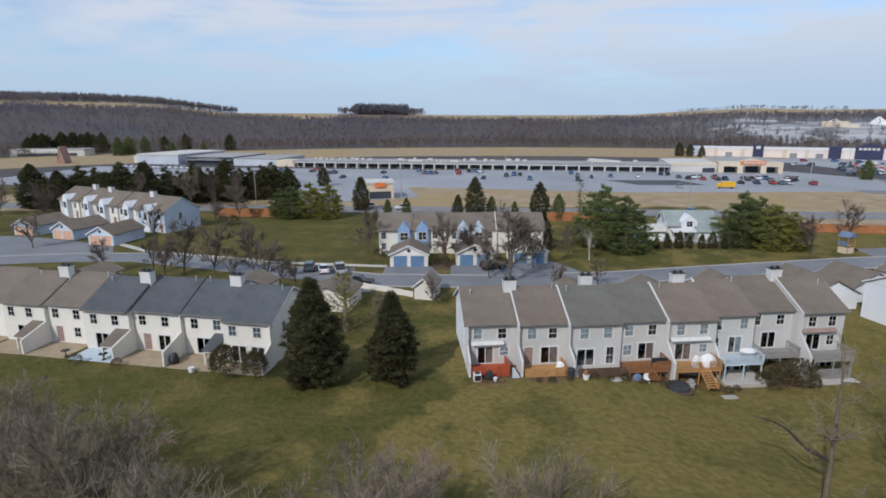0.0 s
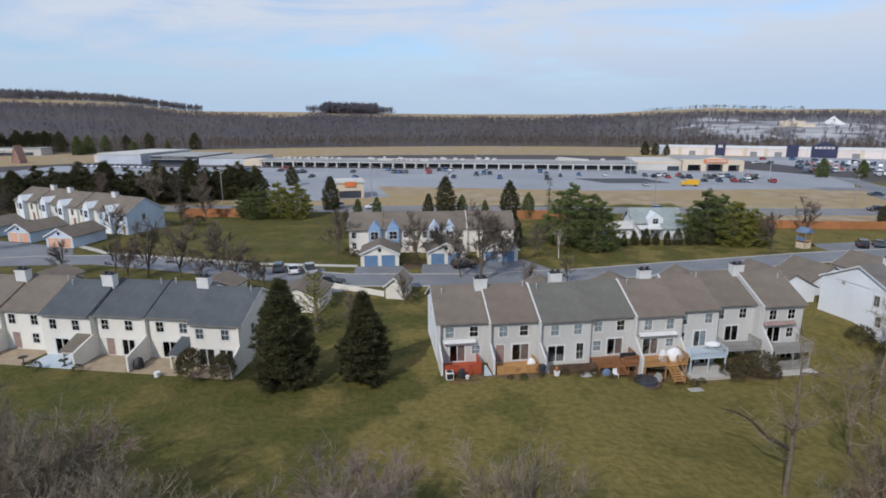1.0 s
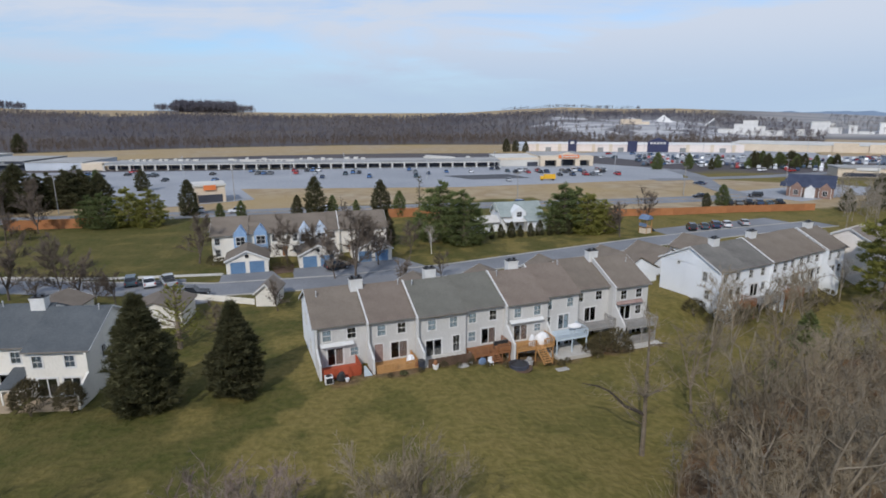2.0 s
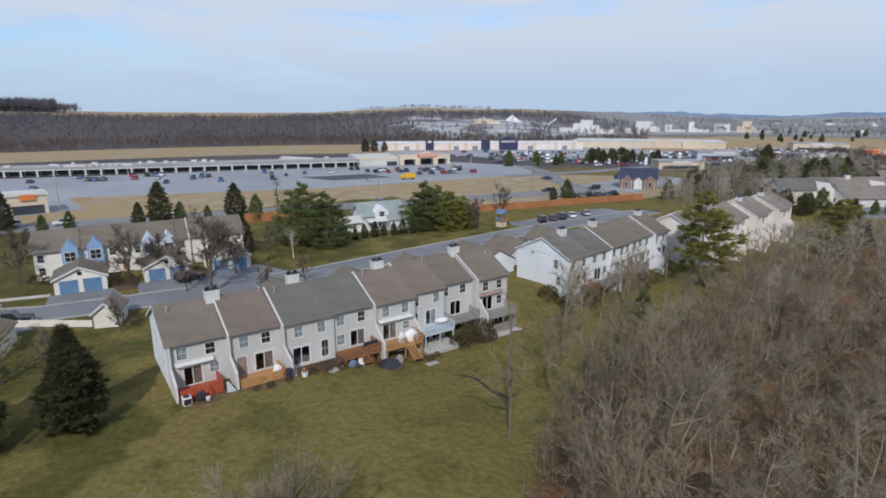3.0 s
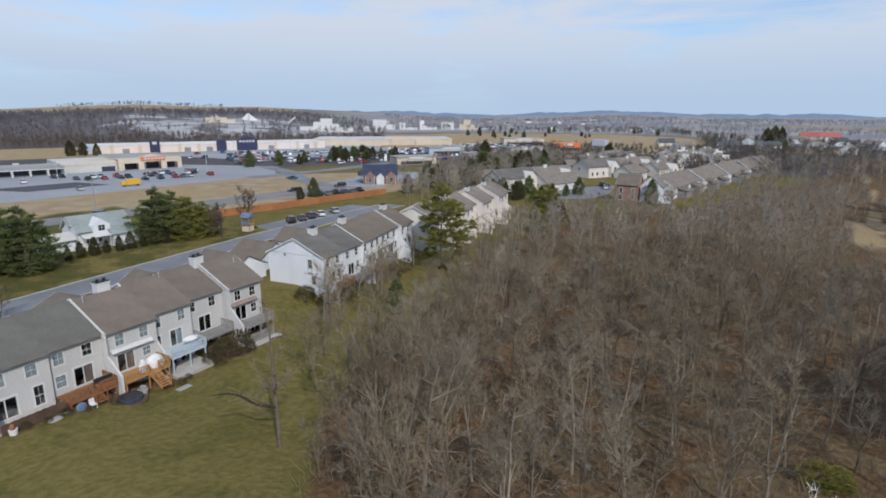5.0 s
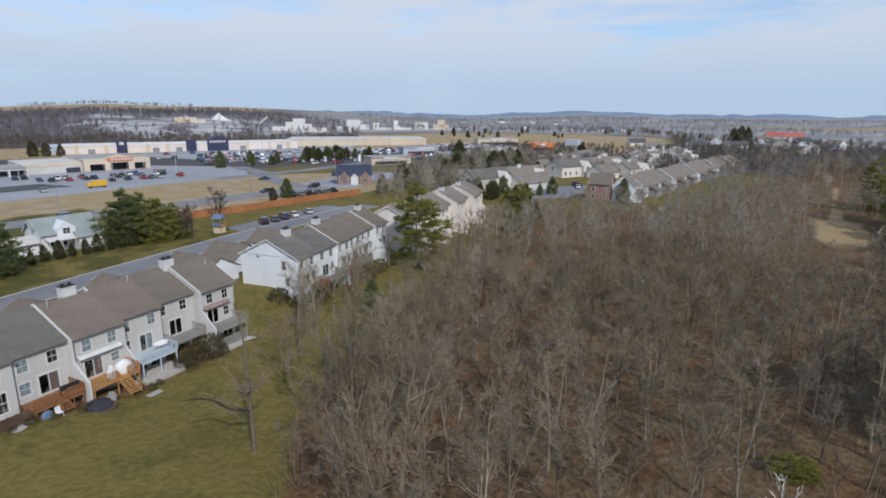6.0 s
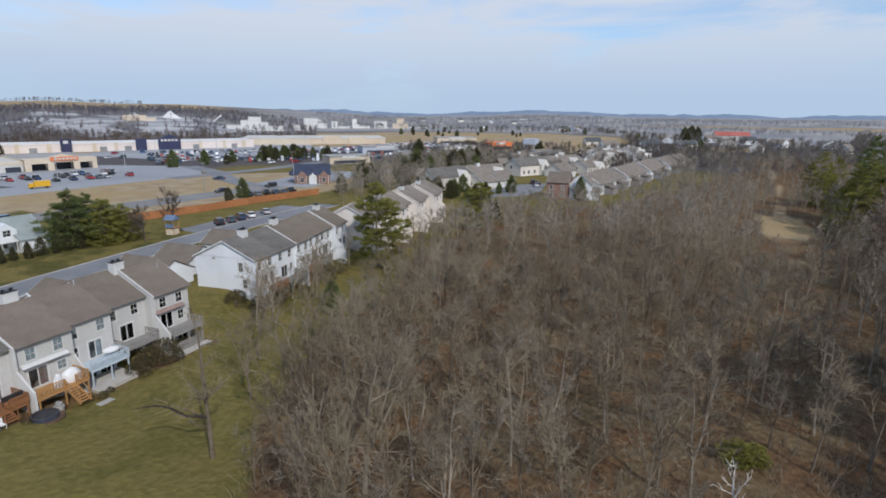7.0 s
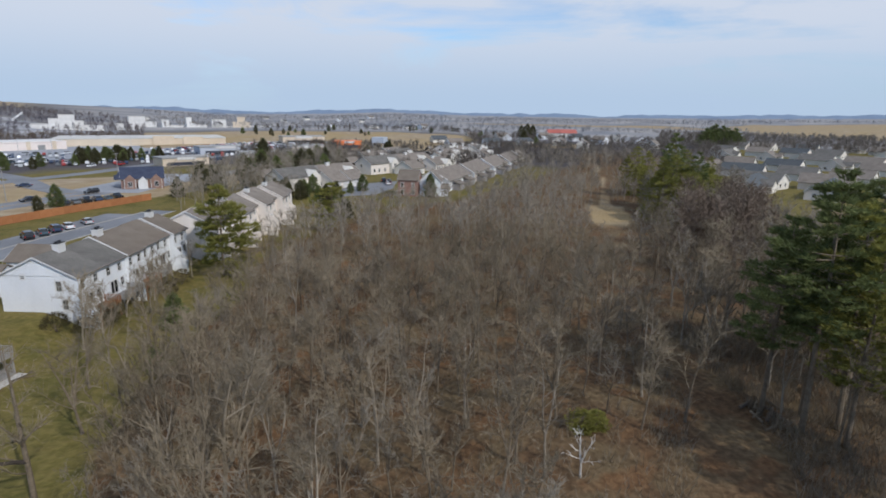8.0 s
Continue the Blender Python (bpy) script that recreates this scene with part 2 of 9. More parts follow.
SHRUB = surface("brown_shrub_leaves", (0.05, 0.044, 0.022), (0.115, 0.092, 0.045), 0.85, 2.0, 9, specular=0.2, vary=0.15)
ASPHALT = surface("worn_asphalt", (0.150, 0.158, 0.172), (0.228, 0.236, 0.252), 0.9, 0.12, 3.0, world=True)
LOT = surface("bleached_lot_asphalt", (0.24, 0.255, 0.28), (0.335, 0.35, 0.375), 0.9, 0.03, 0.9, world=True)
DARK_ASPHALT = surface("fresh_asphalt", (0.055, 0.058, 0.065), (0.085, 0.09, 0.10), 0.9, 0.2, 3.0, world=True)
PAVING = surface("sidewalk_concrete", (0.40, 0.38, 0.34), (0.54, 0.52, 0.47), 0.9, 0.3, 5.0, world=True)
KERB = surface("kerb_concrete", (0.31, 0.30, 0.28), (0.42, 0.405, 0.375), 0.9, 0.5, 5.0, world=True)
MULCH = surface("mulch", (0.07, 0.045, 0.03), (0.14, 0.09, 0.06), 0.95, 1.0, 9, world=True)
CEDAR_FENCE = surface("orange_stained_fence", (0.30, 0.12, 0.045), (0.40, 0.18, 0.075), 0.8, 0.4, 6, vary=0.10)
TYRE = surface("tyre_rubber", (0.012, 0.012, 0.012), (0.025, 0.025, 0.025), 0.8, 4, 20)
RIM = surface("alloy_rim", (0.40, 0.40, 0.41), (0.55, 0.55, 0.56), 0.35, 4, 20, metal=0.8)
CAR_GLASS = surface("tinted_car_glass", (0.012, 0.014, 0.017), (0.03, 0.034, 0.04), 0.06, 2, 9, specular=0.6)
LAMP_GLASS = surface("headlight_glass", (0.55, 0.56, 0.58), (0.70, 0.71, 0.72), 0.15, 3, 12)
TAIL_RED = surface("tail_light_red", (0.30, 0.015, 0.01), (0.40, 0.03, 0.02), 0.25, 3, 12)


def paint(name, c):
    return surface(name, tuple(0.88 * v for v in c), c, 0.22, 0.8, 5, specular=0.6)


CAR_PAINTS = [paint("white_car_paint", (0.72, 0.73, 0.75)), paint("silver_car_paint", (0.42, 0.44, 0.46)), paint("black_car_paint", (0.018, 0.019, 0.022)),
              paint("navy_car_paint", (0.03, 0.05, 0.10)), paint("red_car_paint", (0.36, 0.03, 0.03)), paint("grey_car_paint", (0.13, 0.14, 0.15)),
              paint("blue_car_paint", (0.07, 0.15, 0.32)), paint("dark_teal_car_paint", (0.05, 0.08, 0.10))]
YELLOW_PAINT = paint("yellow_truck_paint", (0.70, 0.40, 0.03))
STORE_WALL = surface("tan_store_wall", (0.56, 0.47, 0.36), (0.66, 0.57, 0.45), 0.8, 0.1, 1.2)
STORE_WHITE = surface("pale_store_wall", (0.48, 0.47, 0.44), (0.60, 0.585, 0.55), 0.8, 0.1, 1.2)
STORE_PINK = surface("rosy_store_wall", (0.66, 0.58, 0.54), (0.78, 0.71, 0.66), 0.8, 0.1, 1.2)
STORE_GREY = surface("grey_store_wall", (0.40, 0.44, 0.50), (0.52, 0.56, 0.62), 0.8, 0.1, 1.2)
STORE_DARK = surface("dark_store_front", (0.03, 0.035, 0.05), (0.06, 0.065, 0.085), 0.4, 0.2, 2)
FASCIA = surface("grey_fascia_metal", (0.20, 0.205, 0.205), (0.28, 0.285, 0.285), 0.5, 0.1, 2)
FLAT_ROOF = surface("flat_roof_membrane", (0.26, 0.26, 0.255), (0.38, 0.38, 0.37), 0.9, 0.06, 1.0)
NAVY_SIGN = surface("navy_sign_panel", (0.025, 0.03, 0.075), (0.04, 0.045, 0.10), 0.5, 0.3, 3)
ORANGE_SIGN = surface("orange_sign_panel", (0.62, 0.17, 0.05), (0.74, 0.23, 0.08), 0.5, 0.3, 3)
BROWN_BRICK = banded(surface("brown_brick", (0.20, 0.125, 0.10), (0.30, 0.20, 0.16), 0.9, 0.8, 9), "Z", 0.075, 0.006, 0.8)
NAVY_ROOF = shingles("navy_shingles", (0.035, 0.045, 0.075), (0.06, 0.07, 0.11))
BRICK = banded(surface("red_brick", (0.24, 0.135, 0.105), (0.35, 0.215, 0.175), 0.9, 0.8, 9), "Z", 0.075, 0.006, 0.8)
GREEN_METAL_ROOF = surface("green_grey_metal_roof", (0.22, 0.26, 0.25), (0.33, 0.37, 0.36), 0.5, 0.3, 3)
BLUE_DOOR = surface("blue_garage_door_paint", (0.10, 0.19, 0.32), (0.15, 0.25, 0.40), 0.5, 0.8, 6, vary=0.06)
PEACH_DOOR = surface("peach_garage_door_paint", (0.62, 0.36, 0.24), (0.74, 0.46, 0.33), 0.5, 0.8, 6, vary=0.06)
MILL_WHITE = surface("mill_concrete", (0.58, 0.575, 0.56), (0.74, 0.73, 0.71), 0.9, 0.02, 0.3)


def ground_material():
    """Lawn, dead leaves, dry fields, wooded slopes and haze-tinted valley ground, blended by the zones stored on the
    terrain.
    """
    m = bpy.data.materials.new("ground_cover")
    m.use_nodes = True
    nt = m.node_tree
    b = nt.nodes["Principled BSDF"]
    b.inputs["Roughness"].default_value, b.inputs["Specular IOR Level"].default_value = 0.95, 0.12
    geo = nt.nodes.new("ShaderNodeNewGeometry")

    def noise_at(scale, detail=4.0, lo=0.35, hi=0.65, stretch=(1, 1, 1)):
        mp = nt.nodes.new("ShaderNodeMapping")
        mp.inputs["Scale"].default_value = stretch
        nt.links.new(geo.outputs["Position"], mp.inputs["Vector"])
        n = nt.nodes.new("ShaderNodeTexNoise")
        n.inputs["Scale"].default_value, n.inputs["Detail"].default_value = scale, detail
        nt.links.new(mp.outputs[0], n.inputs["Vector"])
        r = nt.nodes.new("ShaderNodeMapRange")
        r.inputs["From Min"].default_value, r.inputs["From Max"].default_value = lo, hi
        nt.links.new(n.outputs["Fac"], r.inputs["Value"])
        return r.outputs[0]

    def mix(fac, a, c):
        k = nt.nodes.new("ShaderNodeMix")
        k.data_type = "RGBA"
        for name, v in (("Factor", fac), ("A", a), ("B", c)):
            if isinstance(v, tuple):
                k.inputs[name].default_value = (*v, 1)
            elif isinstance(v, float):
                k.inputs[name].default_value = v
            else:
                nt.links.new(v, k.inputs[name])
        return k.outputs["Result"]

    def zone(name, wobble, spread):
        a = nt.nodes.new("ShaderNodeAttribute")
        a.attribute_name = name
        add = nt.nodes.new("ShaderNodeMath")
        add.operation = "ADD"
        sub = nt.nodes.new("ShaderNodeMath")
        sub.operation, sub.inputs[1].default_value = "SUBTRACT", 0.5
        nt.links.new(wobble, sub.inputs[0])
        mul = nt.nodes.new("ShaderNodeMath")
        mul.operation, mul.inputs[1].default_value = "MULTIPLY", spread
        nt.links.new(sub.outputs[0], mul.inputs[0])
        nt.links.new(a.outputs["Fac"], add.inputs[0])
        nt.links.new(mul.outputs[0], add.inputs[1])
        r = nt.nodes.new("ShaderNodeMapRange")
        r.inputs["From Min"].default_value, r.inputs["From Max"].default_value = 0.3, 0.7
        nt.links.new(add.outputs[0], r.inputs["Value"])
        return r.outputs[0]

    patch, blade, drift, coarse = noise_at(0.16, 5.0, 0.4, 0.62), noise_at(1.6), noise_at(0.03), noise_at(0.012)
    mower = noise_at(0.35, 2.0, 0.3, 0.7, (0.35, 1.6, 1))
    lawn = mix(blade, (0.068, 0.068, 0.017), (0.122, 0.112, 0.033))
    lawn = mix(patch, lawn, mix(blade, (0.130, 0.102, 0.033), (0.185, 0.145, 0.054)))
    lawn = mix(drift, mix(0.35, lawn, (0.050, 0.064, 0.016)), lawn)
    lawn = mix(mower, mix(0.12, lawn, (0.045, 0.055, 0.016)), lawn)
    lawn = mix(noise_at(0.7, 4.0, 0.42, 0.62), lawn, mix(0.28, lawn, (0.200, 0.150, 0.060)))
    lawn = mix(zone("dry", patch, 0.9), mix(0.3, lawn, (0.045, 0.052, 0.014)), mix(0.55, lawn, mix(blade, (0.150, 0.124, 0.036), (0.215, 0.172, 0.058))))
    litter = mix(blade, (0.078, 0.048, 0.027), (0.155, 0.098, 0.054))
    litter = mix(patch, litter, mix(blade, (0.115, 0.080, 0.043), (0.180, 0.135, 0.078)))
    litter = mix(noise_at(0.22, 4.0, 0.54, 0.64), litter, mix(blade, (0.120, 0.066, 0.033), (0.185, 0.108, 0.054)))
    dry = mix(blade, (0.290, 0.212, 0.108), (0.390, 0.300, 0.165))
    dry = mix(drift, dry, mix(patch, (0.29, 0.22, 0.14), (0.38, 0.315, 0.22)))
    # wooded slope, with a little blue of the distance haze in its colour
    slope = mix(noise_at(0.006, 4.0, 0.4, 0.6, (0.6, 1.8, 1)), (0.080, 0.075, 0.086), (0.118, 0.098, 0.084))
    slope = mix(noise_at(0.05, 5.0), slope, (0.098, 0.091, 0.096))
    # quarry stone, whitened further to stand in for smoke and haze over it
    stone = mix(noise_at(0.02, 5.0, 0.4, 0.6, (0.5, 2.0, 3.0)), (0.26, 0.262, 0.28), (0.47, 0.47, 0.475))
    c = mix(zone("litter", patch, 0.5), lawn, litter)
    c = mix(zone("field", coarse, 0.25), c, dry)
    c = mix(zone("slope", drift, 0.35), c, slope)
    c = mix(zone("quarry", drift, 0.3), c, stone)
    # pale blue-grey laid over the far valley ground in place of haze
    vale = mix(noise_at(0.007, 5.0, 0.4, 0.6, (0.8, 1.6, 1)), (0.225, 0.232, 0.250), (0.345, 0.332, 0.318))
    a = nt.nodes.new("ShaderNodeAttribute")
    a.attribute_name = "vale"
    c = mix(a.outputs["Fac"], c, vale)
    nt.links.new(c, b.inputs["Base Color"])
    bp = nt.nodes.new("ShaderNodeBump")
    bp.inputs["Strength"].default_value, bp.inputs["Distance"].default_value = 0.6, 0.12
    nt.links.new(blade, bp.inputs["Height"])
    nt.links.new(bp.outputs[0], b.inputs["Normal"])
    return m


GROUND = ground_material()

# ---- building helpers ----
def thing(name, x, y, z, turn, label, category, group="", kind=""):
    e = new(name)
    e.matrix_basis = pose(x, y, z, 0, 0, turn)
    return tagged(e, label, category, group, kind)


def part(name, bm, material, parent, label=""):
    """Links a bmesh as one mesh object under a thing or a part."""
    me = bpy.data.meshes.new(name)
    bmesh.ops.recalc_face_normals(bm, faces=bm.faces)
    bm.to_mesh(me)
    bm.free()
    return placed(name, me, material, parent, label)


def placed(name, me, material, parent, label="", m=None):
    if not me.materials:
        me.materials.append(material)
    ob = new(name, me)
    ob.parent = parent
    if m is not None:
        ob.matrix_basis = m
    return tagged(ob, label)


def raw(name, verts, faces, material):
    me = bpy.data.meshes.new(name)
    me.from_pydata(verts, [], faces)
    me.materials.append(material)
    return me


def box(bm, x0, x1, y0, y1, z0, z1, m=None):
    v = [bm.verts.new(p) for p in ((x0, y0, z0), (x1, y0, z0), (x1, y1, z0), (x0, y1, z0), (x0, y0, z1), (x1, y0, z1), (x1, y1, z1), (x0, y1, z1))]
    for f in ((3, 2, 1, 0), (4, 5, 6, 7), (0, 1, 5, 4), (1, 2, 6, 5), (2, 3, 7, 6), (3, 0, 4, 7)):
        bm.faces.new([v[i] for i in f])
    if m is not None:
        for k in v:
            k.co = m @ k.co
    return bm


def boxes(*rows):
    bm = bmesh.new()
    for r in rows:
        box(bm, *r)
    return bm


def bevelled(bm, width):
    bmesh.ops.bevel(bm, geom=list(bm.edges), offset=width, segments=1, affect="EDGES")
    return bm


def prism(bm, outline, a, b, axis="x"):
    """Extrudes a 2D outline along an axis from a to b. x: outline is (y, z); y: (x, z); z: (x, y)."""
    put = {"x": lambda p, d: (d, p[0], p[1]), "y": lambda p, d: (p[0], d, p[1]), "z": lambda p, d: (p[0], p[1], d)}[axis]
    lo = [bm.verts.new(put(p, a)) for p in outline]
    hi = [bm.verts.new(put(p, b)) for p in outline]
    bm.faces.new(lo)
    bm.faces.new(hi[::-1])
    n = len(outline)
    for i in range(n):
        bm.faces.new((lo[i], lo[(i + 1) % n], hi[(i + 1) % n], hi[i]))
    return bm


def tube(bm, x, y, z0, z1, r0, r1, sides=8):
    lo, hi = [], []
    for i in range(sides):
        a = 2 * math.pi * i / sides
        lo.append(bm.verts.new((x + r0 * math.cos(a), y + r0 * math.sin(a), z0)))
        hi.append(bm.verts.new((x + r1 * math.cos(a), y + r1 * math.sin(a), z1)))
    bm.faces.new(lo[::-1])
    bm.faces.new(hi)
    for i in range(sides):
        j = (i + 1) % sides
        bm.faces.new((lo[i], lo[j], hi[j], hi[i]))
    return bm


def wall_sheet(bm, x0, x1, z0, z1, holes, thick, m):
    """A wall of thickness thick in the plane y = 0, its outside to -y, with rectangular openings (x0, x1, z0, z1) through it."""
    xs = sorted({x0, x1, *[h[0] for h in holes], *[h[1] for h in holes]})
    zs = sorted({z0, z1, *[h[2] for h in holes], *[h[3] for h in holes]})
    def quad(*p):
        bm.faces.new([bm.verts.new(m @ Vector(q)) for q in p])
    def is_open(xa, xb, za, zb):
        xm, zm = (xa + xb) / 2, (za + zb) / 2
        return any(h[0] < xm < h[1] and h[2] < zm < h[3] for h in holes)
    for xa, xb in zip(xs, xs[1:]):
        for za, zb in zip(zs, zs[1:]):
            if not is_open(xa, xb, za, zb):
                quad((xa, 0, za), (xb, 0, za), (xb, 0, zb), (xa, 0, zb))
                quad((xa, thick, zb), (xb, thick, zb), (xb, thick, za), (xa, thick, za))
    for a, b, c, d in holes:
        quad((a, 0, c), (a, thick, c), (b, thick, c), (b, 0, c))
        quad((a, 0, d), (b, 0, d), (b, thick, d), (a, thick, d))
        quad((a, 0, c), (a, 0, d), (a, thick, d), (a, thick, c))
        quad((b, 0, c), (b, thick, c), (b, thick, d), (b, 0, d))
    for a, b, c, d in ((x0, x0, z0, z1), (x1, x1, z0, z1)):
        quad((a, 0, c), (a, 0, d), (a, thick, d), (a, thick, c))


def smooth(v, a, b):
    t = min(1.0, max(0.0, (v - a) / (b - a)))
    return t * t * (3 - 2 * t)


def along(v, knots):
    return float(np.interp(v, [k[0] for k in knots], [k[1] for k in knots]))


random.seed(19)


# ---- terrain ----
ROW_LINE = [(-70, 71), (-19, 62), (2, 61), (47, 64), (60, 66), (85, 71), (140, 80), (180, 62), (260, 40)]
WOOD_NORTH = [(14, 10), (19, 21), (24, 29.5), (34, 38), (50, 44), (66, 48.5), (80, 51), (92, 57.5), (125, 60), (150, 50), (172, 34), (200, 25), (240, 14), (320, 0)]
SKYLINE = [(-180, 0.3), (-60, 1.4), (-38, 1.72), (-31, 1.62), (-26, 1.40), (-21, 0.74), (-19, 0.60), (-10, 0.5), (3, 0.22), (12, 0.16), (18, 0.16), (23, 0.5), (28, 0.75), (33, 0.55),
           (38, 0.55), (45, 0.2), (52, 0.0), (58, -0.25), (66, -0.1), (72, 0.15), (80, -0.1), (92, -0.15), (105, 0.0), (115, 0.2), (125, 0.25), (180, 0.3)]


def ground_z(x, y):
    r = math.hypot(x, y)
    az = math.degrees(math.atan2(x, y))
    s = along(x, ROW_LINE) - y
    z = -2.2 * smooth(x, 14, 34) * smooth(s, -2.5, 4.5) * (1 - smooth(x, 128, 165)) * (1 - smooth(s, 48, 66))
    if r > 420:
        el = along(az, SKYLINE)
        top = 27 + 1650 * math.tan(radians(el)) - 6 - 11 * smooth(az, 44, 56)
        if az < 50:
            near = smooth(r, 505, 1020) * 0.56 + smooth(r, 1000, 1650) * 0.44
            far = smooth(r, 800, 1800)
            k = smooth(az, 34, 50)
            z = top * (near * (1 - k) + far * k)
        else:
            z = top * smooth(r, 800, 1800) + 6.5 * smooth(r, 430, 640) * (1 - smooth(r, 660, 900)) * (1 - smooth(az, 76, 88))
        if r > 1800:
            z += (r - 1800) * math.tan(radians(el)) * 0.8
    return z


def wooded(x, y):
    """How far a place lies inside the woods: above 0.5 is inside."""
    n = along(x, WOOD_NORTH) - y
    inside = smooth(n, -1.5, 2.5) * smooth(x, 13, 20)
    # the mown track that cuts through the woods
    track = along(x, [(10, -4), (30, -11), (42, -15), (53, -15.6), (63, -13.4), (74, -11.6), (100, -10.5), (130, -11), (158, -12.2), (172, -11), (220, -14)])
    half = along(x, [(30, 4.2), (42, 3.8), (56, 2.8), (72, 1.9), (100, 1.6), (138, 2.2), (150, 6.0), (174, 6.0), (180, 1.6), (220, 1.2)])
    inside *= smooth(abs(y - track), half - 1.2, half + 1.2)
    west = smooth(-13 - x, -1, 3) * smooth(along(x, [(-70, 40), (-40, 37), (-26, 33), (-13, 24)]) - y, -1.5, 3)
    return max(inside, west)


def hill_edge(az):
    """How far up the valley slope its woods reach, in metres from the origin."""
    return 1235 + 190 * noise.noise((az * 0.11, 0.0, 5.3)) + 90 * noise.noise((az * 0.5, 0.0, 2.1))


def valley_field(x, y):
    """Open fields in the eastern valley, in long strips across the view; below 0.5 is woods."""
    r = math.hypot(x, y)
    az = math.degrees(math.atan2(x, y))
    n = noise.noise((az * 0.09, r * 0.004, 3.1)) + 0.5 * noise.noise((x * 0.006, y * 0.006, 7.7))
    near = smooth(r, 390, 410) * (1 - smooth(r, 575 + 40 * n, 600 + 40 * n)) * (1 - smooth(az, 76, 84))
    strip = smooth(r, 462, 476) * (1 - smooth(r, 520, 535)) * smooth(az, 82, 84) * (1 - smooth(az, 90, 92))
    far = smooth(r, 1130 + 160 * n, 1150 + 160 * n) * (1 - smooth(r, 1290 + 200 * n, 1310 + 200 * n)) * smooth(az, 76, 84)
    east = smooth(r, 900 + 90 * n, 930 + 90 * n) * (1 - smooth(r, 1480 + 150 * n, 1500 + 150 * n)) * smooth(az, 105 + 3 * n, 107 + 3 * n)
    return max(near, strip, far, east)


def quarry(x, y):
    """Bare pale stone of the quarry benches on the far side of the valley, also in place of the pale haze there: above
    0.5 is stone.
    """
    r = math.hypot(x, y)
    az = math.degrees(math.atan2(x, y))
    if not (18 < az < 56 and 540 < r < 1150):
        return 0.0
    n = noise.noise((az * 0.34, r * 0.016, 9.0)) + 0.45 * noise.noise((x * 0.02, y * 0.03, 4.0))
    reach = smooth(az, 21, 30) * (1 - smooth(az, 44, 52)) * smooth(r, 575, 640) * (1 - smooth(r, 860, 1050))
    return smooth(n + 1.1 * reach, 0.72, 1.08)


def zones(x, y):
    r = math.hypot(x, y)
    az = math.degrees(math.atan2(x, y))
    litter = wooded(x, y) if r < 420 else 0.0
    if 165 < r < 560 and az > 103.5:
        return 0.0, 0.22, 0.0
    if x > 15 and r < 420 and along(x, WOOD_NORTH) - y > 5 and not (r > 190 and az > 103.5):
        return 1.0, (0.20 + 0.42 * smooth(x, 138, 150)) * (1 - smooth(litter, 0.2, 0.8)), 0.0
    bu, bv = (x - 2.5) * 0.9965 + (y - 57.7) * 0.0837, (y - 57.7) * 0.9965 - (x - 2.5) * 0.0837
    if 0.5 < bu < 44 and -6 < bv < -1:
        return 0.75 * smooth(bv, -4.9 - 0.6 * math.sin(bu * 0.9), -3.6), 0.0, 0.0
    if y > 60 and x < 150 and r < 420:
        litter = 0.0
    if 100 < x < 190 and 40 < y < 76:
        return max(litter, 0.48), 0.10, 0.0
    if -60 < az < 50 and r >= 400:
        field = 1.0 if r < 512 else 0.0
        top = hill_edge(az)
        band = smooth(r, top, top + 35) * (1 - smooth(r, 1500, 1560) * (1 - smooth(az, -24, -18)))
        field = max(field, band)
        slope = smooth(r, 508, 530) * (1 - band)
        if az > 36:
            field *= 1 - smooth(az, 38, 46)
            slope = max(slope, smooth(az, 38, 46) * smooth(r, 508, 530))
        return litter, field, slope
    if r >= 260:
        field = valley_field(x, y)
        k = smooth(r, 260, 330)
        return litter * (1 - field * k), field * k, (1 - field) * k
    if y > 60:
        verge = smooth(y + 0.2 * (x - 84), 137, 141) if x > 80 else smooth(y, 166, 172)
        return litter, verge * smooth(r, 140, 160), 0.0
    return litter, 0.0, 0.0


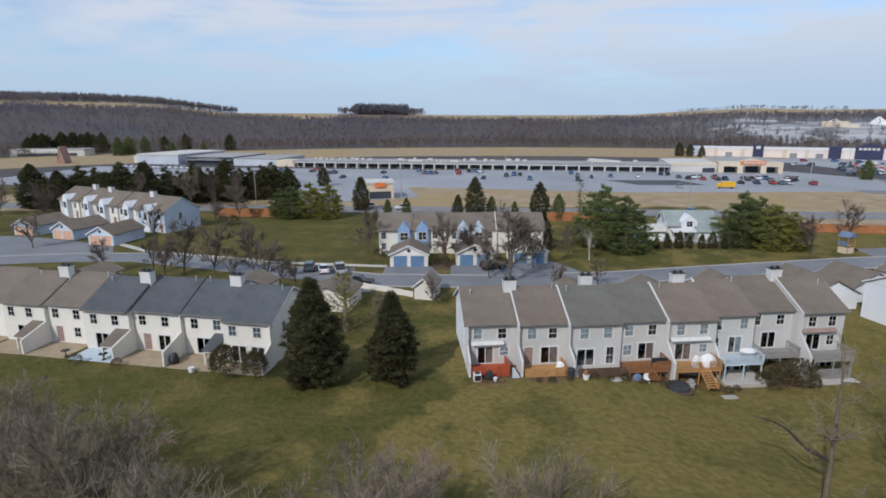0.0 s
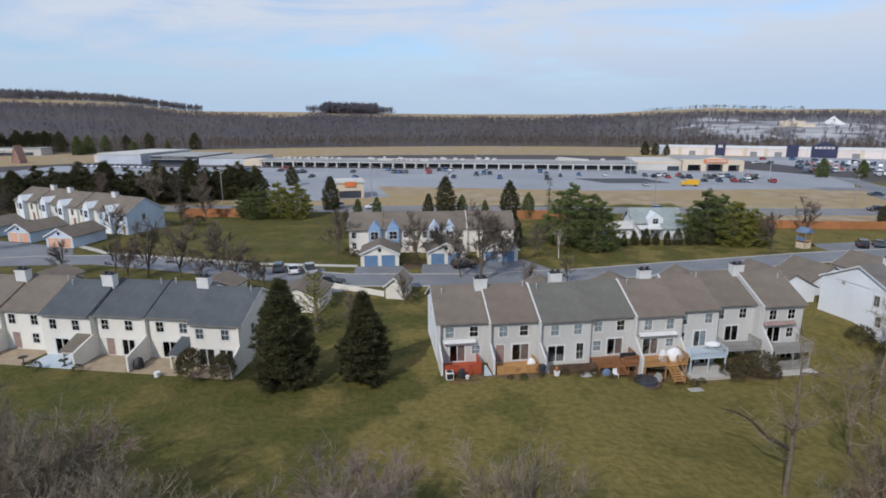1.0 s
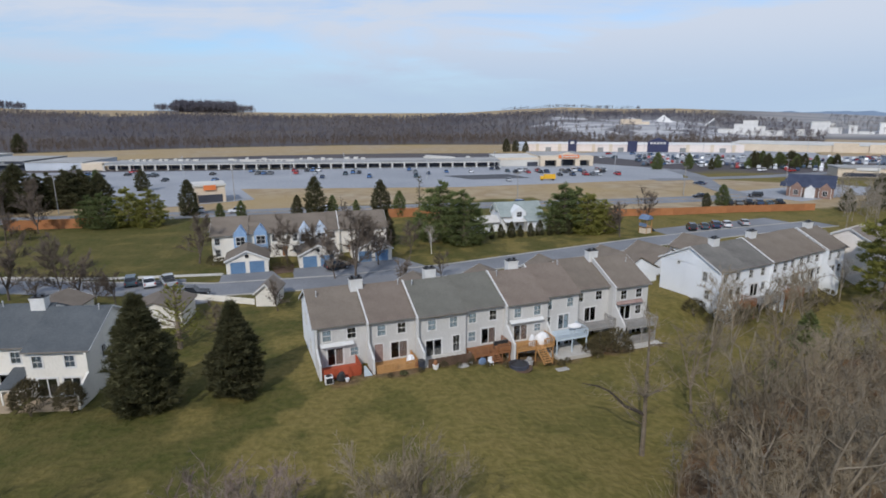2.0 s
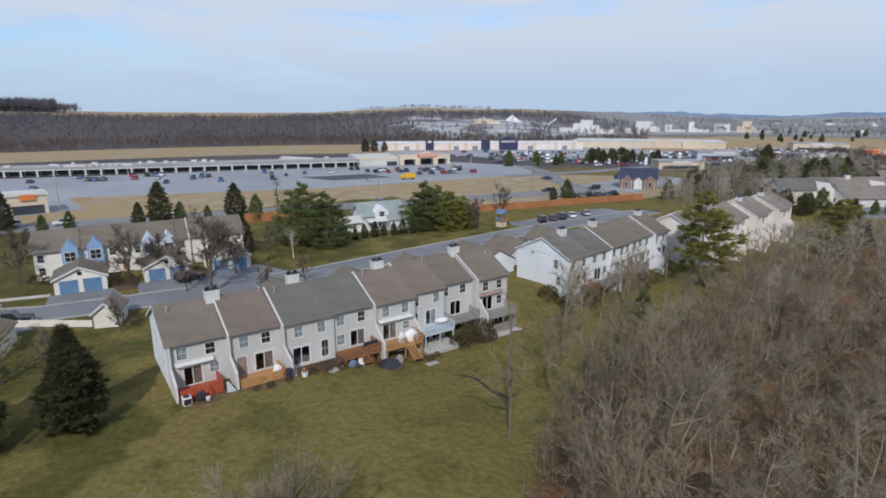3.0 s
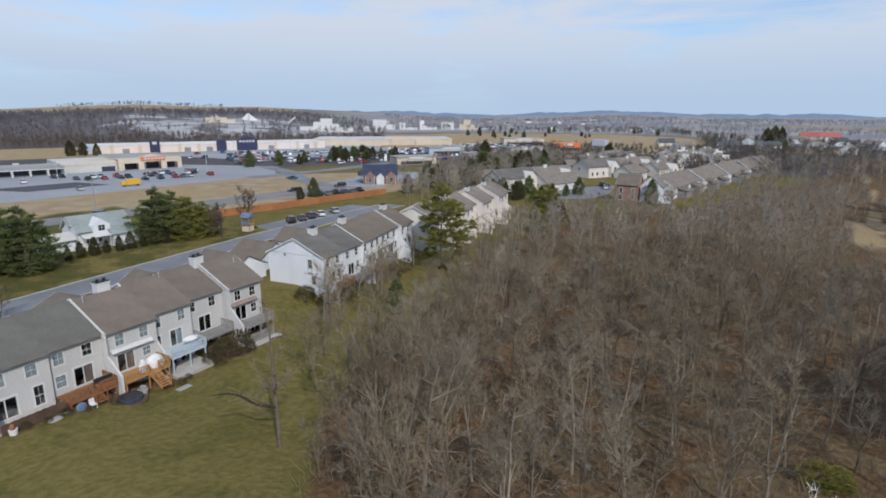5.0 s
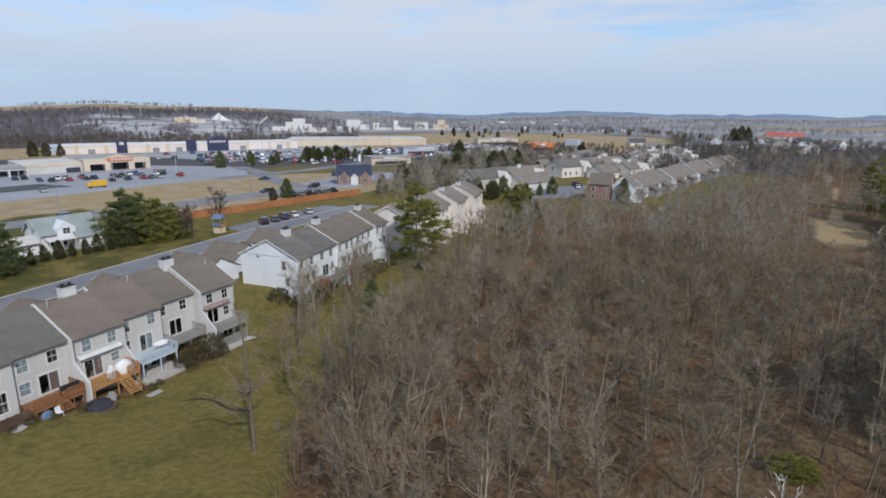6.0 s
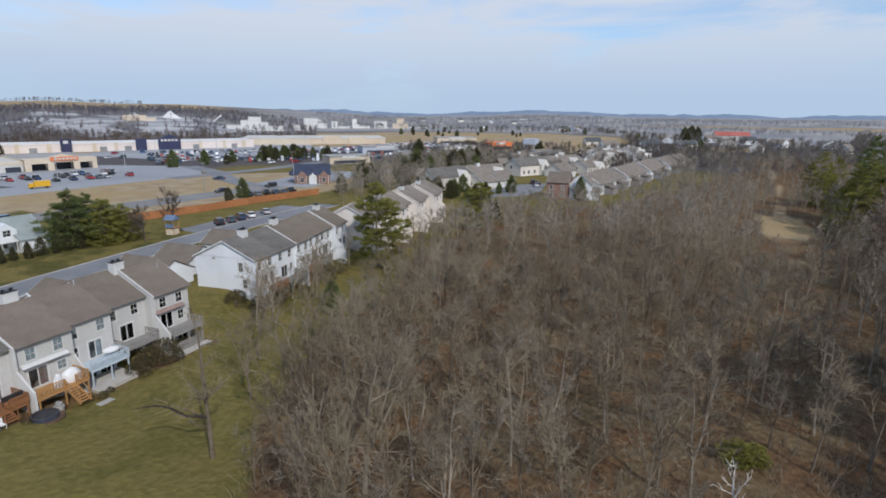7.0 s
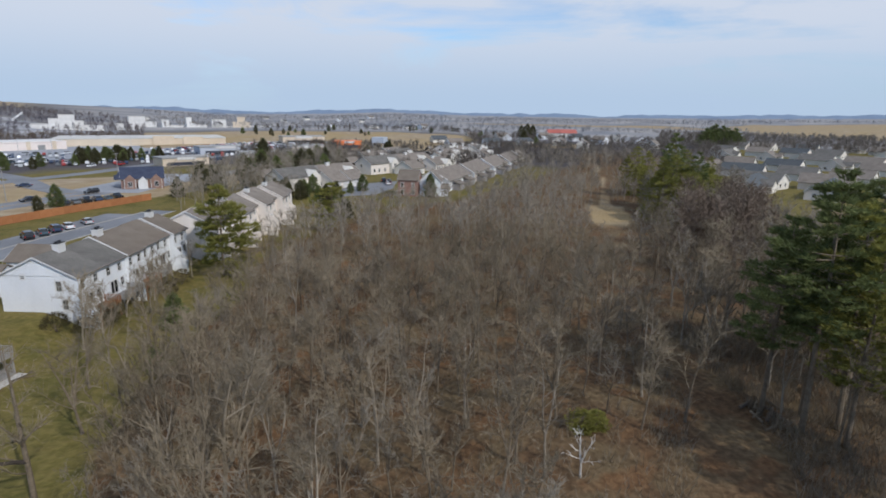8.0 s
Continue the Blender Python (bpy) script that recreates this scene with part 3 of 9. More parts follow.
def build_ground():
    radii = [0.0] + [3 + 1.6 * k for k in range(0, 70)]
    while radii[-1] < 4700:
        radii.append(radii[-1] * 1.03 + 0.5)
    steps = 540
    verts, lit, fld, slp, dry, qry, hze = [], [], [], [], [], [], []
    for r in radii[1:]:
        for k in range(steps):
            a = 2 * math.pi * k / steps
            x, y = r * math.sin(a), r * math.cos(a)
            verts.append((x, y, ground_z(x, y)))
            p, q, w = zones(x, y)
            lit.append(p), fld.append(q), slp.append(w), qry.append(quarry(x, y))
            az = math.degrees(math.atan2(x, y))
            # share of the haze tint: grows with distance and towards the east
            hze.append(w * smooth(r, 540, 640) * (0.55 * smooth(az, 12, 38) + 0.45 * smooth(az, 42, 52)) * (1 - qry[-1]))
            dry.append(smooth(x, -22, 16) * (1 - 0.6 * smooth(y, 66, 90) * (1 - smooth(x, 60, 90))))
    verts.append((0, 0, ground_z(0, 0)))
    lit.append(0.0), fld.append(0.0), slp.append(0.0), dry.append(0.5), qry.append(0.0), hze.append(0.0)
    faces = []
    rings = len(radii) - 1
    for i in range(rings - 1):
        for k in range(steps):
            j = (k + 1) % steps
            faces.append((i * steps + k, (i + 1) * steps + k, (i + 1) * steps + j, i * steps + j))
    c = len(verts) - 1
    for k in range(steps):
        faces.append((c, k, (k + 1) % steps))
    me = raw("ground", verts, [f[::-1] for f in faces], GROUND)
    for name, data in (("litter", lit), ("field", fld), ("slope", slp), ("dry", dry), ("quarry", qry), ("vale", hze)):
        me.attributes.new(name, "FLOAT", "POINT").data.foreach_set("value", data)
    me.polygons.foreach_set("use_smooth", [True] * len(me.polygons))
    tagged(new("ground", me), "mown green-brown lawn, leaf-littered woods and dry fields", "ground", kind="structure")


build_ground()


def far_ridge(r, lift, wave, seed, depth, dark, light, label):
    """A wooded ridge on the horizon: an uneven crest with a slope that runs down towards the valley, tinted with haze.
    """
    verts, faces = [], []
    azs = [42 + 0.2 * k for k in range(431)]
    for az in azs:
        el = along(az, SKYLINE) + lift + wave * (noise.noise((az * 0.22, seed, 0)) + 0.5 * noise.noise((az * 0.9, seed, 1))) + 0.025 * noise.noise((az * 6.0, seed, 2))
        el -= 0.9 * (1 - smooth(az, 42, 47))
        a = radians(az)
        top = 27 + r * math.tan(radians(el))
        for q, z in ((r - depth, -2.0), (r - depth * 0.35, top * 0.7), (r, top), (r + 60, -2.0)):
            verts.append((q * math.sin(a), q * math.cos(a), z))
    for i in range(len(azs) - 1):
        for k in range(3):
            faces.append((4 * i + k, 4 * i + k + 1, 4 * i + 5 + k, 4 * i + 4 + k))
    m = surface("hazed_ridge_woods", dark, light, 0.95, 0.004, 0.03, specular=0.05, stretch=(1, 1, 2), world=True)
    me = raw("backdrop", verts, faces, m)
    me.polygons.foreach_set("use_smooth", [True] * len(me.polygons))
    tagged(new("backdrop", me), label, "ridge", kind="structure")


# both ridges carry distance haze as blue in their base colours
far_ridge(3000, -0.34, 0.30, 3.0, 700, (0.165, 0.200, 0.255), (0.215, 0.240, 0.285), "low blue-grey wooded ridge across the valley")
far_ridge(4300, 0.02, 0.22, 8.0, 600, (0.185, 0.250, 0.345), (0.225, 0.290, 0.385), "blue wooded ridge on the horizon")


# ---- roads and paving ----
def strip(name, line, left, right, z, material, label, category="road", thick=0.12):
    """A paved band along a line of plan points, from left to right of it, with a top at z and a real edge."""
    verts, faces = [], []
    n = len(line)
    for i, (x, y) in enumerate(line):
        a, b = line[max(0, i - 1)], line[min(n - 1, i + 1)]
        d = Vector((b[0] - a[0], b[1] - a[1])).normalized()
        nx, ny = -d.y, d.x
        for s, h in ((left, z - thick), (left, z), (right, z), (right, z - thick)):
            verts.append((x + nx * s, y + ny * s, h))
    for i in range(n - 1):
        for k in range(3):
            faces.append((4 * i + k, 4 * i + k + 1, 4 * i + 5 + k, 4 * i + 4 + k))
    faces.append((0, 1, 2, 3))
    faces.append((4 * n - 1, 4 * n - 2, 4 * n - 3, 4 * n - 4))
    me = raw(name, verts, faces, material)
    ob = new(name, me)
    bm = bmesh.new()
    bm.from_mesh(me)
    bmesh.ops.recalc_face_normals(bm, faces=bm.faces)
    bm.to_mesh(me)
    bm.free()
    return tagged(ob, label, category, kind="structure")


def slab(name, outline, z, material, label, category="pavement", thick=0.12):
    bm = prism(bmesh.new(), outline, z - thick, z, "z")
    ob = part(name, bm, material, None, label)
    return tagged(ob, label, category, kind="structure")


FAR_LOT = [(300, 262), (372, 328), (440, 292), (470, 215), (400, 190), (318, 205)]
STREET = [(-130, 111), (-95, 106), (-75, 109), (-60, 109), (-45, 104), (-30, 98), (-12, 92), (10, 90.6), (30, 92.6), (50, 96.5), (78, 101.5), (100, 104), (130, 106)]
strip("road", STREET, 3.4, -3.4, 0.03, ASPHALT, "pale worn asphalt residential street between the town houses")
strip("kerb", STREET, 3.75, 3.42, 0.14, KERB, "concrete kerb along the residential street", "kerb", 0.2)
strip("kerb", STREET[6:], -3.42, -3.75, 0.14, KERB, "concrete kerb along the residential street", "kerb", 0.2)
strip("pavement", [(-72, 122), (-62, 114.5), (-45, 109), (-30, 104), (-17, 102), (-10.5, 101)], 0.7, -0.7, 0.06, PAVING, "pale concrete footpath beside the lawn", "footpath")
slab("driveway", [(-10.6, 100.6), (-2.2, 100.6), (0.2, 92.5), (-10.8, 92.5)], 0.045, ASPHALT, "grey asphalt driveway before the double garage", "driveway")
slab("driveway", [(1.2, 101.2), (8.6, 103.5), (20.8, 104.0), (25.5, 94.6), (12.2, 93.9), (1.4, 93.2)], 0.049, ASPHALT, "wide grey asphalt driveway before two double garages", "driveway")
slab("parking_bay", [(-27, 101.2), (-16.2, 99.8), (-15.6, 94), (-28, 96.6)], 0.051, ASPHALT, "asphalt parking bay with three parked vehicles", "parking bay")
slab("parking_bay", [(-18, 90.2), (-11.5, 89.2), (-11.0, 85.6), (-17.5, 84)], 0.053, ASPHALT, "asphalt parking bay beside the cream fence", "parking bay")
slab("parking_court", [(-125, 132), (-99, 130.5), (-84, 125), (-71.5, 119.2), (-67, 111), (-95, 107.5), (-130, 112)], 0.055, ASPHALT, "wide asphalt court before the garages", "parking court")
slab("parking_bay", [(84, 106.5), (123, 109.5), (122, 116.5), (84, 112.5)], 0.057, ASPHALT, "asphalt parking bay beside the orange fence", "parking bay")
slab("driveway", [(168, 71.5), (176, 62), (192, 61), (214, 66), (204, 74), (183, 78)], 0.05, ASPHALT, "asphalt driveway with parked cars", "driveway")
HIGHWAY = [(-420, 213), (-220, 190), (-110, 176), (-40, 168.5), (3, 165.6), (60, 158.5), (110, 152), (150, 148.5), (240, 142), (420, 132)]
strip("highway", HIGHWAY, 5.6, -5.6, 0.03, ASPHALT, "grey two-way highway with worn asphalt")
strip("road_line", HIGHWAY, 0.16, -0.16, 0.045, YELLOW_PAINT, "yellow centre line of the highway", "road marking", 0.01)
slab("parking_lot", [(-200, 330), (-100, 312), (5, 294), (112, 284), (168, 275), (188, 232), (164, 200), (66, 202), (-14, 222), (-60, 205), (-120, 212), (-210, 250)],
     0.06, LOT, "wide bleached asphalt parking lot of the shopping centre", "parking lot")
slab("lot_patch", [(70, 242), (100, 240), (104, 222), (78, 224)], 0.075, DARK_ASPHALT, "dark fresh asphalt patch on the parking lot", "asphalt patch", 0.01)
slab("parking_lot", [(196, 352), (300, 385), (420, 330), (470, 262), (330, 232), (262, 258), (205, 262)], 0.06, LOT, "parking lot full of cars before the big store", "parking lot")
slab("parking_lot", FAR_LOT, 0.062, LOT, "wide lot crowded with cars before the beige store", "parking lot")
strip("road", [(186, 236), (175, 205), (158, 178), (149, 155)], 4.0, -4.0, 0.07, ASPHALT, "access road to the shopping centre")
strip("road", [(149, 200), (200, 196), (260, 200), (330, 196)], 4.0, -4.0, 0.072, ASPHALT, "access road to the shopping centre")
slab("parking_lot", [(150, 160), (205, 168), (212, 146), (156, 136)], 0.066, LOT, "small asphalt lot round the brick bank", "parking lot")
slab("pavement", [(-60, 205), (-14, 222), (-8, 192), (-50, 178)], 0.067, LOT, "asphalt apron round the restaurant", "parking lot")

slab("planting_bed", [(-2.4, 103.5), (1.6, 104.2), (1.4, 99.0), (-1.6, 98.4)], 0.07, MULCH, "dark mulch bed with shrubs between the garages", "planting bed")
slab("planting_bed", [(9.8, 104.0), (12.6, 104.4), (12.4, 100.6), (10.2, 100.2)], 0.07, MULCH, "dark mulch bed with shrubs between the garages", "planting bed")

# ---- windows and doors, shared by all houses ----
MESHES = {}


def shared(key, make, material):
    if key not in MESHES:
        bm = make()
        me = bpy.data.meshes.new(key[0])
        bmesh.ops.recalc_face_normals(bm, faces=bm.faces)
        bm.to_mesh(me)
        bm.free()
        me.materials.append(material)
        MESHES[key] = me
    return MESHES[key]


def sash_window(parent, m, w, h, trim=TRIM, backing=None, bars=0):
    """A window in an opening w by h whose lower left outside corner is at m: trim, sill and sashes, with the pane set back."""
    def casing():
        t, g = 0.11, 0.032
        bm = bmesh.new()
        cols = bars + 1
        holes = [(w * c / cols + (g if c == 0 else 0.011), w * (c + 1) / cols - (g if c == bars else 0.011), h * r / 2 + g / 1.3, h * (r + 1) / 2 - g / 1.3) for c in range(cols) for r in range(2)]
        wall_sheet(bm, -t, w + t, -t, h + t, holes, 0.038, pose(0, -0.04, 0))
        bmesh.ops.remove_doubles(bm, verts=bm.verts, dist=0.0005)
        return bm
    win = placed("window", shared(("window", w, h, trim.name, bars), casing, trim), trim, parent, "", m)
    pane = placed("pane", shared(("pane", w, h), lambda: boxes((0.002, w - 0.002, 0.0625, 0.07, 0.002, h - 0.002)), GLASS), GLASS, win)
    pane.visible_shadow = False
    if backing:
        placed("blind", shared(("blind", w, h, backing.name), lambda: boxes((0.04, w - 0.04, 0.11, 0.125, 0.04, h - 0.04)), backing), backing, win)
    return win


def sliding_door(parent, m, w, h, trim=TRIM, backing=None):
    def casing():
        t = 0.10
        bm = bmesh.new()
        wall_sheet(bm, -t, w + t, 0, h + t, [(0.09, w / 2 - 0.05, 0.12, h - 0.1), (w / 2 + 0.05, w - 0.09, 0.12, h - 0.1)], 0.038, pose(0, -0.04, 0))
        bmesh.ops.remove_doubles(bm, verts=bm.verts, dist=0.0005)
        return bm
    d = placed("sliding_door", shared(("sliding_door", w, h, trim.name), casing, trim), trim, parent, "", m)
    for k in range(2):
        a = k * w / 2
        pane = placed("pane", shared(("door_pane", w, h, k), lambda: boxes((a + 0.06, a + w / 2 - 0.04, 0.055, 0.065, 0.1, h - 0.08)), GLASS), GLASS, d)
        pane.visible_shadow = False
    if backing:
        placed("curtain", shared(("curtain", w, h, backing.name), lambda: boxes((w * 0.54, w - 0.06, 0.12, 0.14, 0.1, h - 0.06)), backing), backing, d)
    return d


def plain_door(parent, m, w, h, paint_mat):
    def leaf():
        bm = boxes((0, w, 0.03, 0.08, 0, h))
        for a in (0.12, w / 2 + 0.04):
            for c in (0.2, h * 0.55):
                box(bm, a, a + w / 2 - 0.16, 0.015, 0.03, c, c + h * 0.33)
        return bm
    d = placed("door", shared(("door", w, h, paint_mat.name), leaf, paint_mat), paint_mat, parent, "", m)
    placed("door_trim", shared(("door_trim", w, h), lambda: boxes((-0.1, 0, -0.03, 0.03, 0, h), (w, w + 0.1, -0.03, 0.03, 0, h), (-0.1, w + 0.1, -0.03, 0.03, h, h + 0.1)), TRIM), TRIM, d)
    return d


def garage_door(parent, m, w, h, paint_mat):
    def leaf():
        bm = bmesh.new()
        rows = 4
        for k in range(rows):
            box(bm, 0, w, 0.05, 0.09, k * h / rows + 0.012, (k + 1) * h / rows - 0.012)
            for c in range(4):
                box(bm, c * w / 4 + 0.08, (c + 1) * w / 4 - 0.08, 0.035, 0.052, k * h / rows + 0.09, (k + 1) * h / rows - 0.09)
        return bm
    d = placed("garage_door", shared(("garage_door", w, h, paint_mat.name), leaf, paint_mat), paint_mat, parent, "", m)
    placed("door_trim", shared(("garage_trim", w, h), lambda: boxes((-0.14, 0, -0.03, 0.05, 0, h), (w, w + 0.14, -0.03, 0.05, 0, h), (-0.14, w + 0.14, -0.03, 0.05, h, h + 0.16)), TRIM), TRIM, d)
    return d


def chimney(parent, x, y, z0, z1, w=1.45, d=0.95, material=CREAM):
    c = part("chimney", boxes((x - w / 2, x + w / 2, y - d / 2, y + d / 2, z0, z1), (x - w / 2 - 0.05, x + w / 2 + 0.05, y - d / 2 - 0.05, y + d / 2 + 0.05, z1 - 0.16, z1)), material, parent)
    bm = boxes((x - w / 2 - 0.02, x + w / 2 + 0.02, y - d / 2 - 0.02, y + d / 2 + 0.02, z1, z1 + 0.10))
    for k in (-0.26, 0.26):
        tube(bm, x + k * w, y, z1 + 0.1, z1 + 0.3, 0.14, 0.14)
        box(bm, x + k * w - 0.2, x + k * w + 0.2, y - 0.2, y + 0.2, z1 + 0.3, z1 + 0.34)
    part("flue_cap", bm, CAP_METAL, c, "dark metal flue cap")
    return c


def vent(parent, x, y, z0, z1):
    bm = tube(bmesh.new(), x, y, z0, z1, 0.06, 0.06)
    tube(bm, x, y, z1, z1 + 0.08, 0.11, 0.09)
    return part("vent_pipe", bm, PIPE, parent)




def rooms_of(h, w, depth, base, eave, T):
    part("upper_floor", boxes((T + 0.02, w - T - 0.02, T + 0.15, depth - T - 0.15, 2.5, 2.62)), ROOM, h)
    part("ground_floor", boxes((T + 0.02, w - T - 0.02, T + 0.15, depth - T - 0.15, -0.12, 0.0)), ROOM, h)
    part("partition", boxes((T + 0.02, w - T - 0.02, 3.0, 3.1, base + 0.1, eave)), ROOM, h)


def house(name, x, y, z, turn, w, depth, eave, ridge, base, wall, roof, label, group="", near=(), far=(), west=(), east=(), over=(0.02, 0.02), eave_out=0.35, trim=TRIM, gable_trim=True, category="house", rooms=True, gable=None):
    """A gabled house whose ridge runs along its local x. near, far, west, east: openings of its four walls, each
    (kind, x0, z0, width, height[, backing]), measured along the wall as seen from outside."""
    h = thing(name, x, y, z, turn, label, category, group)
    T = 0.16
    sides = (("wall", near, w, Matrix.Identity(4)), ("wall", far, w, pose(w, depth, 0, 0, 0, 180)),
             ("gable_wall", west, depth, pose(0, depth, 0, 0, 0, -90)), ("gable_wall", east, depth, pose(w, 0, 0, 0, 0, 90)))
    for k, (pname, openings, length, m) in enumerate(sides):
        holes = [(o[1], o[1] + o[3], o[2], o[2] + o[4]) for o in openings]
        bm = bmesh.new()
        inset = 0.0 if k < 2 else T + 0.002
        wall_sheet(bm, inset, length - inset, base, eave, holes, T, m)
        if k >= 2:
            lo = bm.verts
            outline = [(0.0, eave), (length, eave), (length / 2, ridge)]
            tri = prism(bmesh.new(), outline, 0.0, T, "y")
            for v in tri.verts:
                v.co = m @ v.co
            me = bpy.data.meshes.new("tmp")
            tri.to_mesh(me)
            tri.free()
            bm.from_mesh(me)
            bpy.data.meshes.remove(me)
        part(pname, bm, wall if k < 2 else gable or wall, h)
        for o in openings:
            mm = m @ pose(o[1], 0, o[2])
            back = o[5] if len(o) > 5 else None
            if o[0] == "window":
                sash_window(h, mm, o[3], o[4], trim, back, 1)
            elif o[0] == "blue_window":
                sash_window(h, mm, o[3], o[4], BLUE_TRIM, back)
            elif o[0] == "slider":
                sliding_door(h, mm, o[3], o[4], trim, back)
            elif o[0] == "door":
                plain_door(h, mm, o[3], o[4], back or TRIM)
            elif o[0] == "garage":
                garage_door(h, mm, o[3], o[4], back or BLUE_DOOR)
    # roof: one folded slab over the two slopes
    k = (ridge - eave) / (depth / 2)
    e, t = eave_out, 0.17
    outline = [(-e, eave - k * e + 0.02), (depth / 2, ridge + 0.02), (depth + e, eave - k * e + 0.02), (depth + e, eave - k * e + 0.02 + t), (depth / 2, ridge + 0.02 + t), (-e, eave - k * e + 0.02 + t)]
    part("roof", prism(bmesh.new(), outline, -over[0], w + over[1]), roof, h)
    zc = eave - k * e
    for ya, yb in ((-e - 0.13, -e - 0.01), (depth + e + 0.01, depth + e + 0.13)):
        part("gutter", boxes((-over[0] + 0.01, w + over[1] - 0.01, ya, yb, zc + 0.04, zc + 0.16)), GUTTER, h)
    if rooms:
        rooms_of(h, w, depth, base, eave, T)
    if gable_trim:
        for flag, xx in ((over[0], -over[0] - 0.03), (over[1], w + over[1] + 0.004)):
            if flag > 0.1:
                o2 = [(-e, zc - 0.04), (depth / 2, ridge - 0.04), (depth + e, zc - 0.04), (depth + e, zc + 0.19), (depth / 2, ridge + 0.19), (-e, zc + 0.19)]
                part("rake_board", prism(bmesh.new(), o2, xx, xx + 0.026), trim, h)
    return h


def privacy_wall(parent, x, depth, eave, ridge, base, reach=2.6, front=1.75, knee=2.7, material=CREAM, thick=0.11, over=True, cap=TRIM):
    """The party wall's raking cap over the roof, running on down as a fin between two gardens."""
    k = (ridge - eave) / (depth / 2)
    e = 0.48
    fin = [(0.02, base), (-reach, base), (-reach, front), (-e, knee), (-e, eave - k * e + 0.1), (0.02, eave - 0.02)]
    part("privacy_wall", prism(bmesh.new(), fin, x - thick, x + thick), material, parent)
    if over:
        c = [(-e, eave - k * e + 0.11), (depth / 2, ridge + 0.12), (depth + e, eave - k * e + 0.12), (depth + e, eave - k * e + 0.34), (depth / 2, ridge + 0.36), (-e, eave - k * e + 0.32)]
        part("party_wall_cap", prism(bmesh.new(), c, x - 0.72 * thick, x + 0.72 * thick), cap, parent, "pale raking wall cap above the roof")


def row_of_houses(x, y, turn, units, group, base, depth=10.4, eave=5.0, ridge=7.55, fin_from="left"):
    """Builds town houses side by side. Each unit: dict(w, dy, wall, roof, near, party, chim, label, ...)."""
    m = pose(x, y, 0, 0, 0, turn)
    u, made = 0.0, []
    for i, k in enumerate(units):
        p = m @ Vector((u, k.get("dy", 0.0), 0))
        first, last = i == 0, i == len(units) - 1
        h = house("town_house", p.x, p.y, k.get("z", 0.0), turn, k["w"], depth, eave, ridge, k.get("base", base), k["wall"], k["roof"], k["label"], group, k["near"], k.get("far", ()),
                  k.get("west", ()), k.get("east", ()), (0.3 if first else 0.0, 0.3 if last else 0.0), category="town house", gable=k.get("gable"))
        if k.get("party"):
            privacy_wall(h, 0.0 if not first else 0.06, depth, eave, ridge, k.get("base", base), material=k.get("fin", k["wall"]), over=not first, cap=k.get("cap", TRIM), front=k.get("front", 1.75), reach=k.get("reach", 2.6), knee=k.get("knee", 2.7))
        if k.get("end_fin"):
            privacy_wall(h, k["w"] - 0.06, depth, eave, ridge, k.get("base", base), material=k.get("fin", k["wall"]), over=False, front=k.get("front", 1.75), reach=k.get("reach", 2.6), knee=k.get("knee", 2.7))
        for cx, cy, top in k.get("chim", ()):
            chimney(h, cx, cy, ridge - 1.2, ridge + top, material=TRIM)
        for vx, vy in k.get("vents", ()):
            zr = eave + (ridge - eave) * (1 - abs(vy - depth / 2) / (depth / 2))
            vent(h, vx, vy, zr, zr + 0.75)
        if k.get("awning"):
            a, b, zz = k["awning"]
            bm = prism(bmesh.new(), [(-0.02, zz), (-0.55, zz - 0.10), (-0.55, zz - 0.02), (-0.30, zz + 0.16), (-0.02, zz + 0.22)], a, b)
            part("awning", bm, k.get("awning_cloth", TRIM), h, "rolled-up awning under the windows")
        if k.get("shed"):
            a, b = k["shed"]
            part("lean_to_roof", prism(bmesh.new(), [(-2.75, 1.72), (-0.02, 2.72), (-0.02, 2.84), (-2.75, 1.84)], a - 0.1, b + 0.02), k.get("shed_roof", k["roof"]), h)
            part("lean_to_beam", boxes((a, b - 0.02, -2.62, -2.48, 1.5, 1.74)), k["wall"], h)
            for px in (a, b - 0.16):
                part("lean_to_post", boxes((px, px + 0.14, -2.6, -2.46, k.get("base", base), 1.499)), k["wall"], h)
            part("lean_to_side", prism(bmesh.new(), [(-2.46, 1.0), (-0.02, 1.0), (-0.02, 2.66), (-2.46, 1.76)], a, a + 0.1), k["wall"], h)
        made.append(h)
        u += k["w"]
    return made


# ---- the grey row behind the lawn: eight houses with decks ----
UP_Z = 3.2
def two_windows(w, a=None, b=None, left=0.14, right=0.62, ww=0.95, hh=1.22):
    return [("window", w * left, UP_Z, ww, hh) + ((a,) if a else ()), ("window", w * right, UP_Z, ww, hh) + ((b,) if b else ())]


